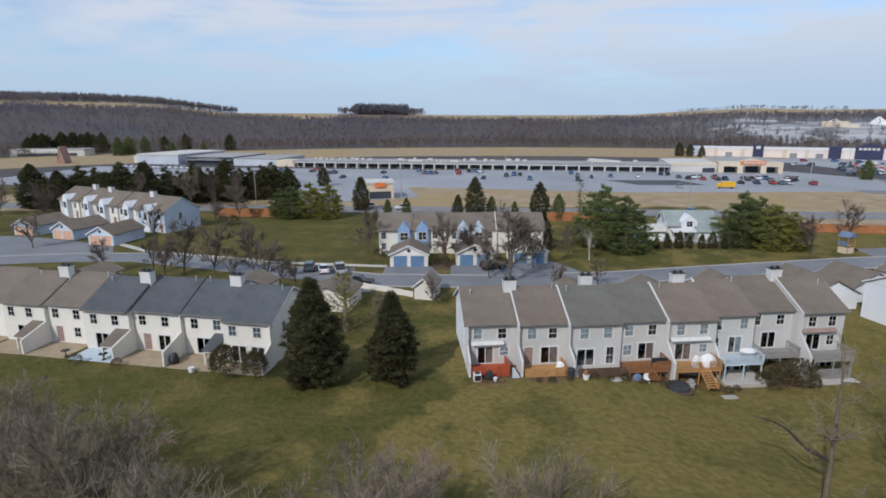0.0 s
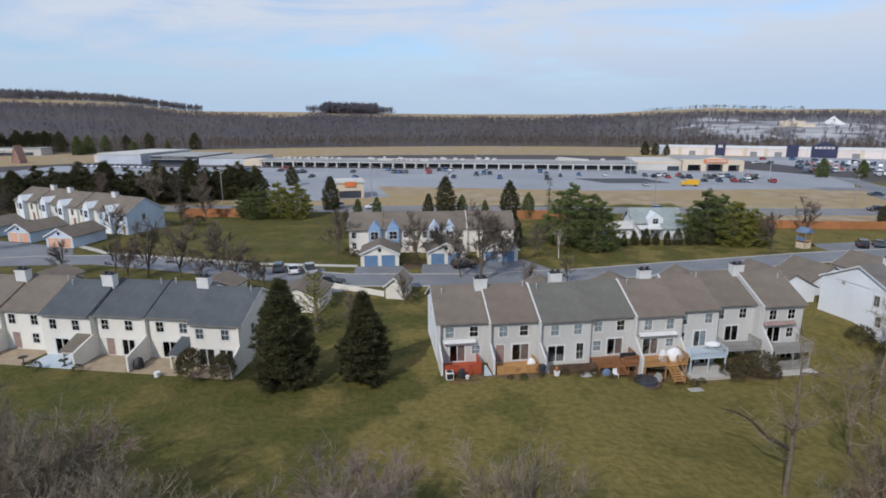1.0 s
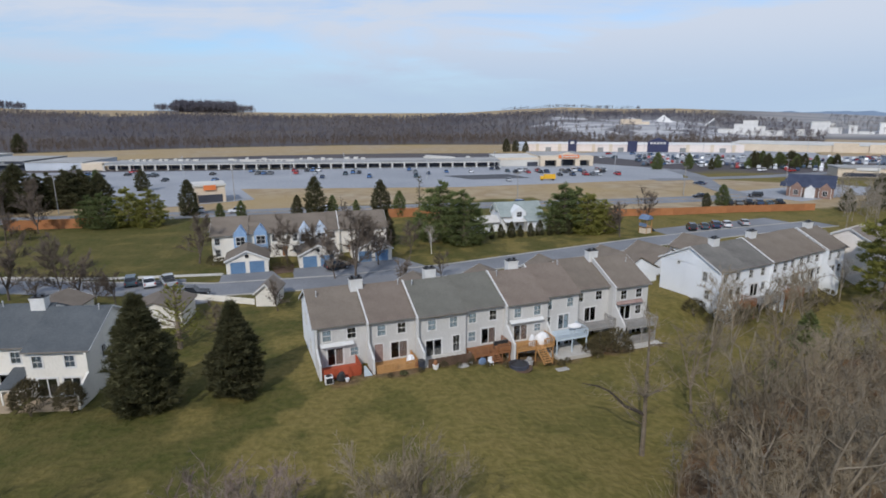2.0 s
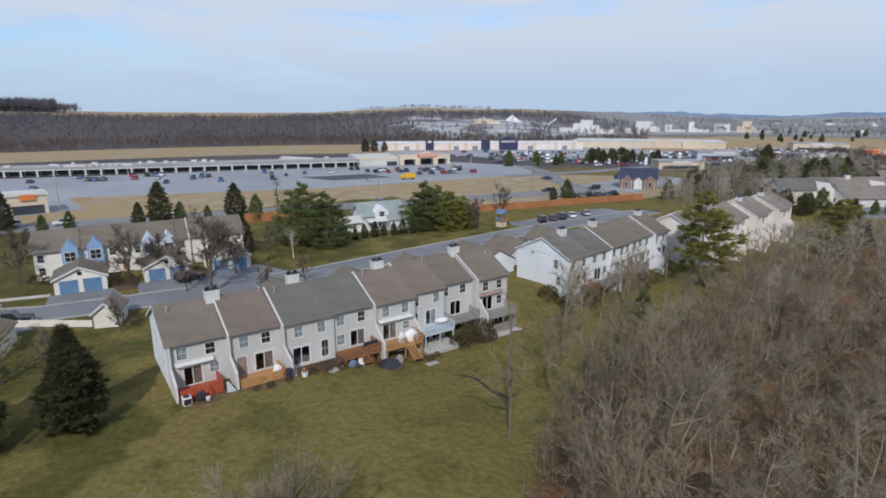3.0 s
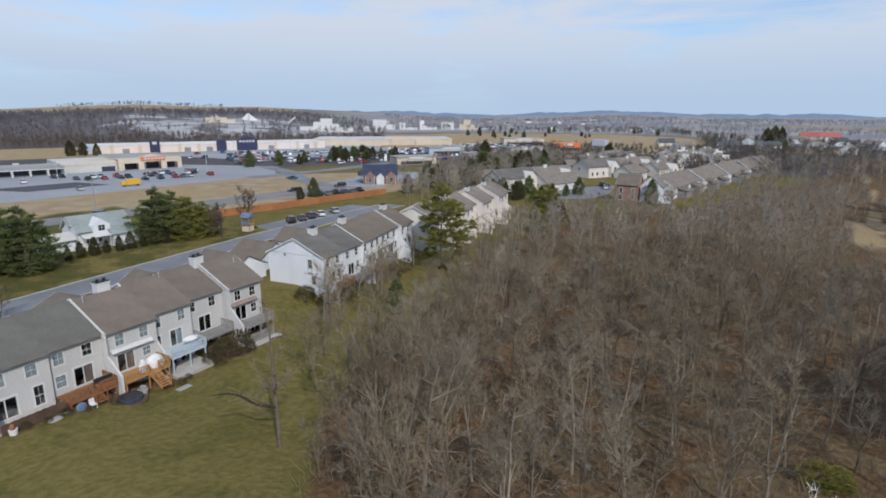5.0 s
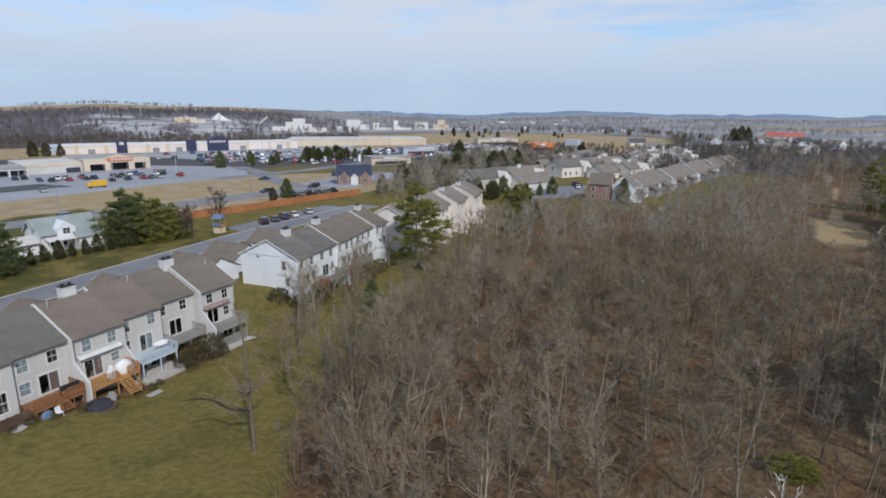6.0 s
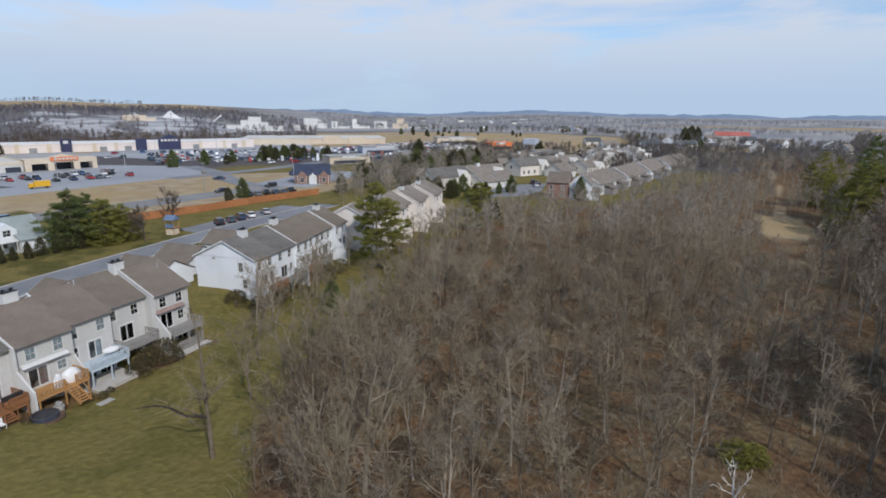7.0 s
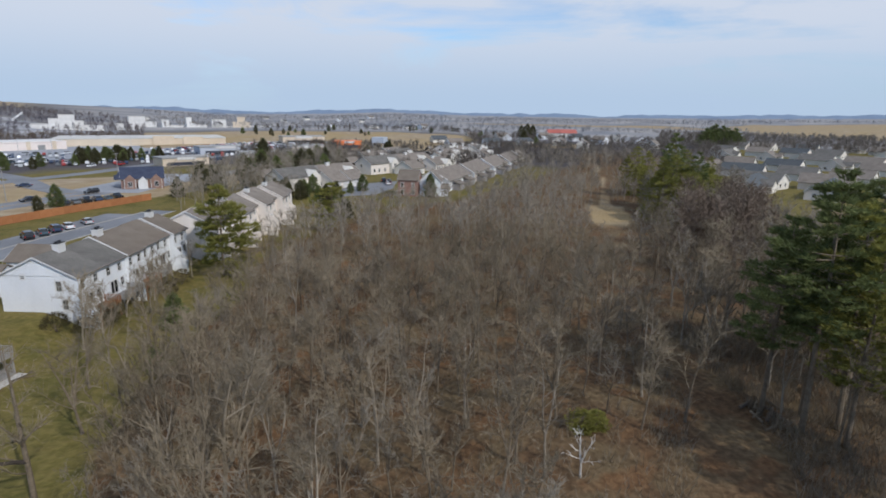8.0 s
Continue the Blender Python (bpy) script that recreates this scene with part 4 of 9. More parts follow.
GREY_LABEL = "pale grey two-storey town house with %s roof"
B_UNITS = [
    # end gable is white: the sun on it is put into its colour
    dict(w=5.6, dy=0.0, wall=GREY_SIDING, roof=BROWN_ROOF, party=True, fin=SUNLIT_FIN_SIDING, front=1.7, near=two_windows(5.6, BLIND) + [("slider", 1.2, 0.3, 1.8, 2.05, CURTAIN), ("window", 3.75, 1.2, 0.9, 0.95, BLIND)],
         west=[("window", 3.2, 3.1, 0.8, 1.3), ("window", 6.6, 0.9, 0.8, 1.3)], gable=WHITE_SIDING, chim=[(5.55, 4.5, 1.05)], vents=[(0.9, 3.9)], awning=(0.5, 4.1, 2.78), label=GREY_LABEL % "a brown shingle", base=-0.6, cap=SUNLIT_FIN_SIDING),
    dict(w=5.5, dy=-0.5, wall=GREY_SIDING, roof=ROSE_ROOF, party=True, fin=SUNLIT_FIN_SIDING, near=two_windows(5.5, BLIND, None, 0.2, 0.62) + [("door", 0.75, 0.2, 0.95, 2.05, CURTAIN), ("slider", 2.55, 0.25, 2.0, 2.05, CURTAIN)],
         vents=[(4.9, 4.6)], label=GREY_LABEL % "a brown shingle", base=-0.8, cap=SUNLIT_FIN_SIDING),
    dict(w=6.0, dy=-1.0, wall=GREY_SIDING, roof=GREEN_ROOF, party=True, fin=SUNLIT_FIN_SIDING, near=two_windows(6.0, BLIND, BLIND, 0.22, 0.66) + [("slider", 1.0, 0.0, 2.0, 2.05), ("window", 4.35, 0.2, 0.85, 1.95)],
         vents=[(0.9, 4.4)], chim=[(4.2, 7.6, 0.7)], label=GREY_LABEL % "a grey-green shingle", base=-1.2, cap=SUNLIT_FIN_SIDING),
    dict(w=5.1, dy=-0.6, wall=GREY_SIDING, roof=GREEN_ROOF, near=two_windows(5.1, BLIND, None, 0.10, 0.62) + [("window", 0.45, 0.9, 0.95, 1.2, BLIND), ("slider", 2.1, 0.3, 1.9, 2.05, CURTAIN)],
         label=GREY_LABEL % "a grey-green shingle", base=-2.0, end_fin=False),
    dict(w=5.8, dy=-1.0, wall=GREY_SIDING, roof=ROSE_ROOF, party=True, fin=SUNLIT_FIN_SIDING, near=two_windows(5.8, BLIND, BLIND, 0.2, 0.66) + [("slider", 1.1, 0.2, 1.9, 2.05, CURTAIN), ("window", 3.95, 1.1, 0.9, 0.95, BLIND)],
         chim=[(3.6, 5.6, 1.2)], vents=[(0.9, 4.4)], awning=(0.5, 5.0, 2.75), label=GREY_LABEL % "a brown shingle", base=-2.6, front=1.0, cap=SUNLIT_FIN_SIDING),
    dict(w=5.2, dy=0.1, wall=GREY_SIDING, roof=ROSE_ROOF, near=two_windows(5.2, BLIND, BLIND, 0.06, 0.66) + [("window", 0.3, 1.0, 0.8, 1.2), ("slider", 2.2, 0.3, 1.6, 2.05, BLIND), ("slider", 0.9, -2.0, 1.9, 1.95), ("slider", 3.2, -2.0, 1.6, 1.95)],
         vents=[(4.7, 4.6)], label=GREY_LABEL % "a brown shingle", base=-3.0, party=True, fin=SUNLIT_FIN_SIDING, front=0.4),
    dict(w=5.3, dy=1.1, wall=GREY_SIDING, roof=BROWN_ROOF, near=two_windows(5.3, None, None, 0.08, 0.62) + [("slider", 1.6, 0.3, 1.8, 2.05), ("slider", 1.6, -2.0, 1.8, 1.95)],
         chim=[(5.5, 4.5, 1.1)], label=GREY_LABEL % "a brown shingle", base=-3.1),
    dict(w=5.5, dy=0.0, wall=GREY_SIDING, roof=BROWN_ROOF, party=True, fin=SUNLIT_FIN_SIDING, front=0.6, near=two_windows(5.5, None, BLIND, 0.2, 0.64) + [("slider", 1.0, 0.3, 1.8, 2.05), ("window", 3.6, 0.9, 0.9, 1.2), ("slider", 0.9, -2.0, 1.8, 1.95), ("slider", 3.2, -2.0, 1.6, 1.95)],
         vents=[(4.6, 3.8)], awning=(0.3, 4.4, 2.75), awning_cloth=CURTAIN, label=GREY_LABEL % "a brown shingle", base=-3.2, cap=SUNLIT_FIN_SIDING),
]
B_X, B_Y, B_TURN = 2.5, 57.7, 4.8
row_of_houses(B_X, B_Y, B_TURN, B_UNITS, "grey row", -2.8)

# ---- the cream row with slate roofs ----
def cream(w, roof, **k):
    d = dict(w=w, wall=CREAM, cap=CREAM, roof=roof, label="cream two-storey town house with a %s shingle roof" % ("slate-grey" if roof is SLATE_ROOF else "brown"), base=-0.8, front=1.75, knee=2.8, reach=2.6)
    d.update(k)
    d["reach"] = 2.6 + d.get("dy", 0.0)
    d["cap"] = roof
    d["near"] = [o if len(o) > 5 or o[0] != "window" else o + (DUSK_BLIND,) for o in d["near"]]
    return d


L_UNITS = [
    cream(6.2, BROWN_ROOF, dy=1.2, near=two_windows(6.2, None, BLIND) + [("slider", 2.0, 0.1, 1.9, 2.05)]),
    cream(6.2, BROWN_ROOF, dy=1.7, party=True, near=two_windows(6.2, BLIND, None) + [("slider", 1.8, 0.1, 1.9, 2.05)]),
    cream(6.1, BROWN_ROOF, dy=1.0, shed_roof=BROWN_ROOF, near=two_windows(6.1, None, None, 0.12, 0.55) + [("slider", 1.8, 0.1, 1.9, 2.05)], shed=(4.3, 5.95), chim=[(5.6, 4.6, 1.1)], vents=[(2.0, 4.3)]),
    cream(6.0, BROWN_ROOF, dy=1.4, party=True, near=two_windows(6.0, BLIND, BLIND, 0.12, 0.62) + [("door", 1.0, 0.1, 0.95, 2.05, CURTAIN), ("window", 3.6, 0.9, 0.9, 1.2)], vents=[(5.4, 4.5)]),
    cream(6.3, SLATE_ROOF, dy=0.5, shed_roof=BROWN_ROOF, near=two_windows(6.3, BLIND, None, 0.16, 0.62) + [("slider", 1.4, 0.1, 1.9, 2.05, BLIND)], shed=(4.5, 6.15), chim=[(5.75, 4.6, 1.1)], vents=[(1.0, 4.2)]),
    cream(6.5, SLATE_ROOF, dy=1.2, party=True, near=two_windows(6.5, BLIND, BLIND, 0.12, 0.58) + [("door", 1.2, 0.1, 0.95, 2.05, CURTAIN), ("slider", 3.1, 0.1, 1.7, 2.05, BLIND)], vents=[(5.6, 4.7)]),
    cream(6.0, SLATE_ROOF, dy=1.3, party=True, near=two_windows(6.0, None, None, 0.18, 0.66) + [("slider", 1.6, 0.1, 1.9, 2.05, BLIND)], shed=(4.2, 5.85), chim=[(4.7, 4.6, 1.0)], vents=[(0.9, 4.8)]),
    cream(6.0, SLATE_ROOF, near=two_windows(6.0, None, None, 0.12, 0.62) + [("slider", 0.9, 0.1, 1.9, 2.05), ("slider", 3.3, 0.1, 1.7, 2.05)], end_fin=True, vents=[(5.2, 4.6)],
          east=[("window", 2.4, 3.0, 0.8, 1.3), ("window", 6.0, 1.0, 0.8, 1.3)]),
]
L_LEN = sum(k["w"] for k in L_UNITS)
row_of_houses(-18.9 - 0.98 * L_LEN, 58.3 + 0.199 * L_LEN, -11.5, L_UNITS, "cream row", -0.8)

# ---- the white row farther along, partly behind bare trees ----
def white(w, roof, **k):
    d = dict(w=w, wall=WHITE_SIDING, roof=roof, label="white town house with a brown shingle roof behind bare trees", base=-3.2, front=0.6, dy=0.0,
             near=two_windows(w, BLIND, None) + [("slider", 1.4, 0.1, 1.8, 2.05), ("window", 4.0, 0.9, 0.9, 1.2), ("slider", 1.0, -2.25, 1.8, 2.05), ("slider", 3.4, -2.25, 1.6, 2.05)])
    d.update(k)
    return d


D_UNITS = [
    white(5.8, GREY_ROOF, party=True, west=[("window", 7.6, 3.0, 0.8, 1.4), ("window", 8.2, 0.4, 0.8, 1.4), ("window", 3.0, 4.6, 0.5, 0.5)], chim=[(4.4, 4.8, 1.0)]),
    white(5.8, GREY_ROOF),
    white(5.2, BROWN_ROOF, party=True, chim=[(2.2, 5.2, 1.1)]),
    white(5.0, BROWN_ROOF, dy=0.5),
    white(5.0, BROWN_ROOF, dy=0.9),
    white(5.6, BROWN_ROOF, dy=0.4, party=True, chim=[(3.0, 5.2, 1.0)]),
]
row_of_houses(59.3, 62.9, 11.5, D_UNITS, "white row", -3.0)

# ---- the beige row behind the lone pine ----
def beige(w, **k):
    d = dict(w=w, wall=BEIGE_SIDING, roof=TAN_ROOF, label="beige town house with a tan shingle roof and stepped privacy walls", base=-2.8, front=1.7, knee=3.4, reach=3.0, fin=BEIGE_SIDING, cap=BEIGE_SIDING, dy=0.0, party=True,
             near=two_windows(w) + [("slider", 1.4, 0.1, 1.8, 2.05), ("window", 4.2, 0.9, 0.9, 1.2)])
    d.update(k)
    return d


E_UNITS = [beige(6.2, west=[("window", 3.0, 3.0, 0.8, 1.3)]), beige(6.2, dy=1.0), beige(6.2, dy=-0.6, chim=[(3, 5.2, 1.0)]), beige(6.2, dy=0.9), beige(6.2, dy=-0.8, chim=[(3, 5.2, 1.0)]), beige(6.2, dy=0.8), beige(6.2, dy=-0.6, chim=[(3, 5.2, 1.0)]), beige(6.2, dy=0.6, east=[("window", 4.0, 3.0, 0.8, 1.3)])]
row_of_houses(94.5, 66.2, 9.5, E_UNITS, "beige row", -2.8)

# ---- the row across the street, seen from its front, with blue dormers ----
def gabled_dormer(parent, x, w, z0, z1, peak, y0, y1, wall, roof, trim, window=None):
    """A front bay that rises through the eave under a small gable of its own."""
    d = part("dormer", prism(bmesh.new(), [(x, z0), (x + w, z0), (x + w, z1), (x + w / 2, peak), (x, z1)], y0, y1, "y"), wall, parent)
    t = 0.1
    o = 0.18
    k = (peak - z1) / (w / 2)
    outline = [(x - o, z1 - k * o + 0.02), (x + w / 2, peak + 0.02), (x + w + o, z1 - k * o + 0.02), (x + w + o, z1 - k * o + 0.02 + t), (x + w / 2, peak + 0.02 + t), (x - o, z1 - k * o + 0.02 + t)]
    part("dormer_roof", prism(bmesh.new(), outline, y0 - 0.2, y1), roof, d)
    ob = [(x - o, z1 - k * o - 0.16), (x + w / 2, peak - 0.16), (x + w + o, z1 - k * o - 0.16), (x + w + o, z1 - k * o + 0.015), (x + w / 2, peak + 0.015), (x - o, z1 - k * o + 0.015)]
    part("barge_board", prism(bmesh.new(), ob, y0 - 0.19, y0 - 0.14), trim, d)
    for a in (x - 0.03, x + w - 0.12):
        part("corner_board", boxes((a, a + 0.15, y0 - 0.03, y0 - 0.004, z0, z1)), trim, d)
    if window:
        a, b, ww, hh = window
        part("window", boxes((a - 0.1, a + ww + 0.1, y0 - 0.05, y0 - 0.006, b - 0.1, b), (a - 0.1, a + ww + 0.1, y0 - 0.05, y0 - 0.006, b + hh, b + hh + 0.1), (a - 0.1, a, y0 - 0.05, y0 - 0.006, b, b + hh),
                             (a + ww, a + ww + 0.1, y0 - 0.05, y0 - 0.006, b, b + hh), (a + ww / 2 - 0.03, a + ww / 2 + 0.03, y0 - 0.045, y0 - 0.008, b, b + hh), (a, a + ww, y0 - 0.045, y0 - 0.008, b + hh / 2 - 0.03, b + hh / 2 + 0.03)), TRIM, d)
        part("pane", boxes((a, a + ww, y0 - 0.02, y0 - 0.005, b, b + hh)), CAR_GLASS, d)
    return d


C_M = pose(-12.9, 110.9, 0, 0, 0, -1.0)
u = 0.0
for i, (w, bay) in enumerate(((6.6, (4.0,)), (7.6, (1.05,)), (7.2, (1.65, 4.75)), (5.6, ()), (6.0, ()))):
    p = C_M @ Vector((u, 0.5 * (i % 2), 0))
    hs = house("town_house", p.x, p.y, 0, -1.0, w, 9.5, 4.9, 7.5, -0.3, CREAM, BROWN_ROOF, "cream town house with blue-trimmed dormers and brown roof", "dormer row",
               near=[("window", 0.5 if i != 1 else 4.2, 3.1, 0.9, 1.25), ("window", 0.5, 0.9, 0.9, 1.3), ("door", w - 1.6, 0.1, 0.95, 2.05, BROWN_WOOD)], west=[("slider", 5.6, 0.1, 1.8, 2.2)] if i == 0 else (), over=(0.3 if i == 0 else 0.0, 0.3 if i == 4 else 0.0), category="town house")
    for bx in bay:
        gabled_dormer(hs, bx, 2.3, 1.4, 5.2, 6.5, -0.8, 2.4, BLUE_TRIM if i < 2 else BLUE_GREY_SIDING, BROWN_ROOF, BLUE_TRIM if i < 2 else TRIM, (bx + 0.4, 3.0, 1.5, 1.5))
    if i in (3,):
        privacy_wall(hs, 2.2, 9.5, 4.9, 7.5, -0.3, reach=0.6, material=CREAM)
    u += w


def garage(x, y, turn, w, depth, wall, roof, door, label, group, eave=2.4, peak=4.0, doors=2, lamp=True):
    """A garage whose gable faces its doors (to local -y)."""
    g = thing("garage", x, y, 0, turn, label, "garage", group)
    T = 0.15
    dw = 2.45 if doors == 2 else min(3.0, w - 1.0)
    gap = (w - doors * dw) / (doors + 1)
    holes = [(gap + k * (dw + gap), gap + k * (dw + gap) + dw, 0.0, 2.1) for k in range(doors)]
    bm = bmesh.new()
    wall_sheet(bm, 0, w, -0.3, eave, holes, T, Matrix.Identity(4))
    part("front_wall", bm, wall, g)
    part("front_gable", prism(bmesh.new(), [(0, eave), (w, eave), (w / 2, peak)], 0, T, "y"), wall, g)
    bm = bmesh.new()
    wall_sheet(bm, 0, w, -0.3, eave, [], T, pose(w, depth, 0, 0, 0, 180))
    part("back_wall", bm, wall, g)
    part("back_gable", prism(bmesh.new(), [(0, eave), (w, eave), (w / 2, peak)], depth - T, depth, "y"), wall, g)
    for xx in (0.0, w - T):
        part("side_wall", boxes((xx, xx + T, T + 0.002, depth - T - 0.002, -0.3, eave)), wall, g)
    k = (peak - eave) / (w / 2)
    o, t = 0.3, 0.15
    outline = [(-o, eave - k * o + 0.02), (w / 2, peak + 0.02), (w + o, eave - k * o + 0.02), (w + o, eave - k * o + 0.02 + t), (w / 2, peak + 0.02 + t), (-o, eave - k * o + 0.02 + t)]
    part("roof", prism(bmesh.new(), outline, -0.35, depth + 0.3, "y"), roof, g)
    ob = [(-o, eave - k * o - 0.12), (w / 2, peak - 0.12), (w + o, eave - k * o - 0.12), (w + o, eave - k * o + 0.17), (w / 2, peak + 0.17), (-o, eave - k * o + 0.17)]
    part("barge_board", prism(bmesh.new(), ob, -0.385, -0.352, "y"), TRIM, g)
    for h in holes:
        garage_door(g, pose(h[0], 0, 0.02), dw, 2.05, door)
    if lamp:
        bm = bmesh.new()
        bmesh.ops.create_cone(bm, cap_ends=True, segments=12, radius1=0.34, radius2=0.34, depth=0.06, matrix=pose(w / 2, -0.04, eave + 0.65, 90))
        part("gable_vent", bm, CAP_METAL, g, "dark round gable vent")
    return g


for gx, gy, gt, gw in ((-9.8, 100.6, 0, 7.0), (2.5, 101.2, 1, 6.9), (12.6, 102.2, 1, 7.0)):
    garage(gx, gy, gt, gw, 6.4, CREAM, BROWN_ROOF, BLUE_DOOR, "cream double garage with two blue doors and a brown roof", "blue-door garages")
for gx, gy, gt in ((-102.5, 132.2, -16), (-90.2, 127.6, -18), (-77.9, 121.0, -12)):
    garage(gx, gy, gt, 6.4, 9.5, BLUE_GREY_SIDING, BROWN_ROOF, PEACH_DOOR, "blue-grey double garage with peach doors and a brown roof", "peach-door garages", 2.4, 4.1)

# ---- the blue-trimmed row at the dark pines ----
M_M = pose(-108.5, 158.5, 0, 0, 0, -29)
u = 0.0
for i, w in enumerate((9.4, 9.6, 9.6, 9.8, 10.4)):
    p = M_M @ Vector((u, 0.9 * (i % 2) - 0.5 * i, 0))
    hs = house("town_house", p.x, p.y, 0, -29, w, 10.0, 5.0, 8.0, -0.3, CREAM if i < 4 else BLUE_GREY_SIDING, BROWN_ROOF, "pale town house with blue dormers near dark pines", "pine row",
               near=[("window", 0.6, 3.0, 0.9, 1.4), ("door", w - 1.8, 0.1, 0.95, 2.05, BROWN_WOOD), ("window", w - 2.4, 3.0, 1.0, 1.4)], east=[("window", 4.0, 3.0, 0.9, 1.4)] if i == 4 else (), over=(0.3 if i == 0 else 0.0, 0.3 if i == 4 else 0.0), category="town house")
    gabled_dormer(hs, w * 0.36, 2.4, 0.0, 5.3, 6.7, -1.1, 2.4, WHITE_SIDING, BROWN_ROOF, BLUE_TRIM, (w * 0.36 + 0.55, 3.0, 1.2, 1.6))
    if i in (1, 2, 4):
        chimney(hs, 0.6, 4.6, 6.8, 9.1, material=TRIM)
    u += w

# ---- garages on the street side of the grey and cream rows ----
for gx, gy, gt, gw, gd in ((22, 80, 184.8, 7, 6.5), (33, 81, 184.8, 7, 6.5), (44, 82.5, 184.8, 7, 6.5), (57.5, 85.5, 188, 7.5, 9.5), (66, 87, 191, 7.5, 7), (78, 90, 191, 7, 7)):
    garage(gx, gy, gt, gw, gd, GREY_SIDING if gx < 50 else WHITE_SIDING, BROWN_ROOF, TRIM, "low double garage with a brown shingle roof on the street side", "street garages", 2.3, 3.85 if gx < 44 else 4.3, lamp=False)
for gx, gy, gt in ((-12.5, 82.0, 172), (-26, 85.5, 168.5), (-54, 91.5, 168.5)):
    garage(gx, gy, gt, 6.6, 6.2, CREAM, BROWN_ROOF, TRIM, "low cream garage with a brown shingle roof on the street side", "street garages", 2.3, 3.5, lamp=False)

shed_thing = garage(-4.4, 81.7, -14, 2.9, 4.6, CREAM, TAN_ROOF, TRIM, "small cream garden shed with a tan roof beside the fence", "", 2.1, 3.3, doors=0, lamp=False)
shed_thing.name = "shed"
shed_thing["category"] = "shed"


def board_fence(name, points, height, material, label, step=0.0, board=2.4, group=""):
    """A fence of panels between posts along a line of plan points; each panel and post is a part."""
    f = thing(name, points[0][0], points[0][1], 0, 0, label, "fence", group)
    ox, oy = points[0]
    for (ax, ay), (bx, by) in zip(points, points[1:]):
        L = math.hypot(bx - ax, by - ay)
        n = max(1, round(L / board))
        ang = math.degrees(math.atan2(by - ay, bx - ax))
        seg = L / n
        me = shared((name + "_panel", round(seg, 2), height), lambda: fence_panel(seg, height), material)
        post = shared((name + "_post", height), lambda: boxes((-0.06, 0.06, -0.06, 0.06, -0.3, height + 0.1)), material)
        for k in range(n):
            t = k / n
            m = pose(ax + (bx - ax) * t - ox, ay + (by - ay) * t - oy, 0, 0, 0, ang)
            placed("panel", me, material, f, "", m)
            placed("post", post, material, f, "", m)
    return f


def fence_panel(length, height):
    """Boards set alternately forward and back, as one corrugated panel."""
    n = max(6, int(length / 0.3))
    x0, step = 0.06, (length - 0.12) / n
    front, back = [], []
    for i in range(n):
        y = 0.012 if i % 2 else -0.012
        front += [(x0 + i * step, y), (x0 + (i + 1) * step, y)]
        back += [(x0 + i * step, y + 0.03), (x0 + (i + 1) * step, y + 0.03)]
    return prism(bmesh.new(), front + back[::-1], 0.05, height, "z")


board_fence("fence", [(-16.5, 89.0), (-10.8, 86.2), (-4.6, 82.4)], 0.95, CREAM, "low cream board fence beside the shed")
board_fence("cedar_fence", [(-64, 156.5), (-43, 154.6)], 2.4, CEDAR_FENCE, "tall orange-stained board fence along the highway", board=3.5)
board_fence("cedar_fence", [(27.5, 146.5), (41, 145.2)], 2.4, CEDAR_FENCE, "tall orange-stained board fence along the highway", board=3.5)
board_fence("cedar_fence", [(84, 130.5), (102, 127.2), (121.5, 125.5), (145, 121.8)], 2.0, CEDAR_FENCE, "tall orange-stained board fence along the highway", board=3.5)

# ---- white farmhouse with a green metal roof, and its outbuildings ----
wh = house("farmhouse", 49.6, 121.5, 0, -2, 10.6, 7.6, 3.4, 6.1, -0.3, WHITE_SIDING, GREEN_METAL_ROOF, "white farmhouse with a green-grey metal roof behind a hedge",
           near=[("window", 1.0, 1.0, 0.9, 1.4), ("window", 3.4, 1.0, 0.9, 1.4), ("window", 6.8, 1.0, 0.9, 1.4)], west=[("window", 2.0, 1.0, 0.9, 1.4)], over=(0.3, 0.3))
part("side_wing", boxes((5.6, 10.6, -2.6, -0.02, -0.3, 2.6)), WHITE_SIDING, wh)
part("side_wing_roof", prism(bmesh.new(), [(-3.0, 2.45), (0.6, 3.7), (0.6, 3.82), (-3.0, 2.6)], 5.3, 10.9), GREEN_METAL_ROOF, wh)
gabled_dormer(wh, 2.6, 3.4, 2.4, 4.4, 5.8, -0.5, 3.0, WHITE_SIDING, GREEN_METAL_ROOF, TRIM, (3.7, 3.3, 1.2, 1.1))
part("porch_roof", prism(bmesh.new(), [(-2.4, 2.35), (-0.02, 2.9), (-0.02, 3.0), (-2.4, 2.5)], 0.2, 5.4), TRIM, wh, "white porch roof")
for px in (0.4, 2.6, 5.0):
    part("porch_post", boxes((px - 0.07, px + 0.07, -2.3, -2.16, -0.3, 2.36)), TRIM, wh)
house("outbuilding", 43.2, 121.0, 0, -2, 5.5, 4.5, 2.3, 3.4, -0.3, WHITE_SIDING, STORE_WHITE, "low white outbuilding beside the farmhouse", near=[("window", 1.0, 0.9, 0.9, 1.0)], over=(0.2, 0.2), category="outbuilding")

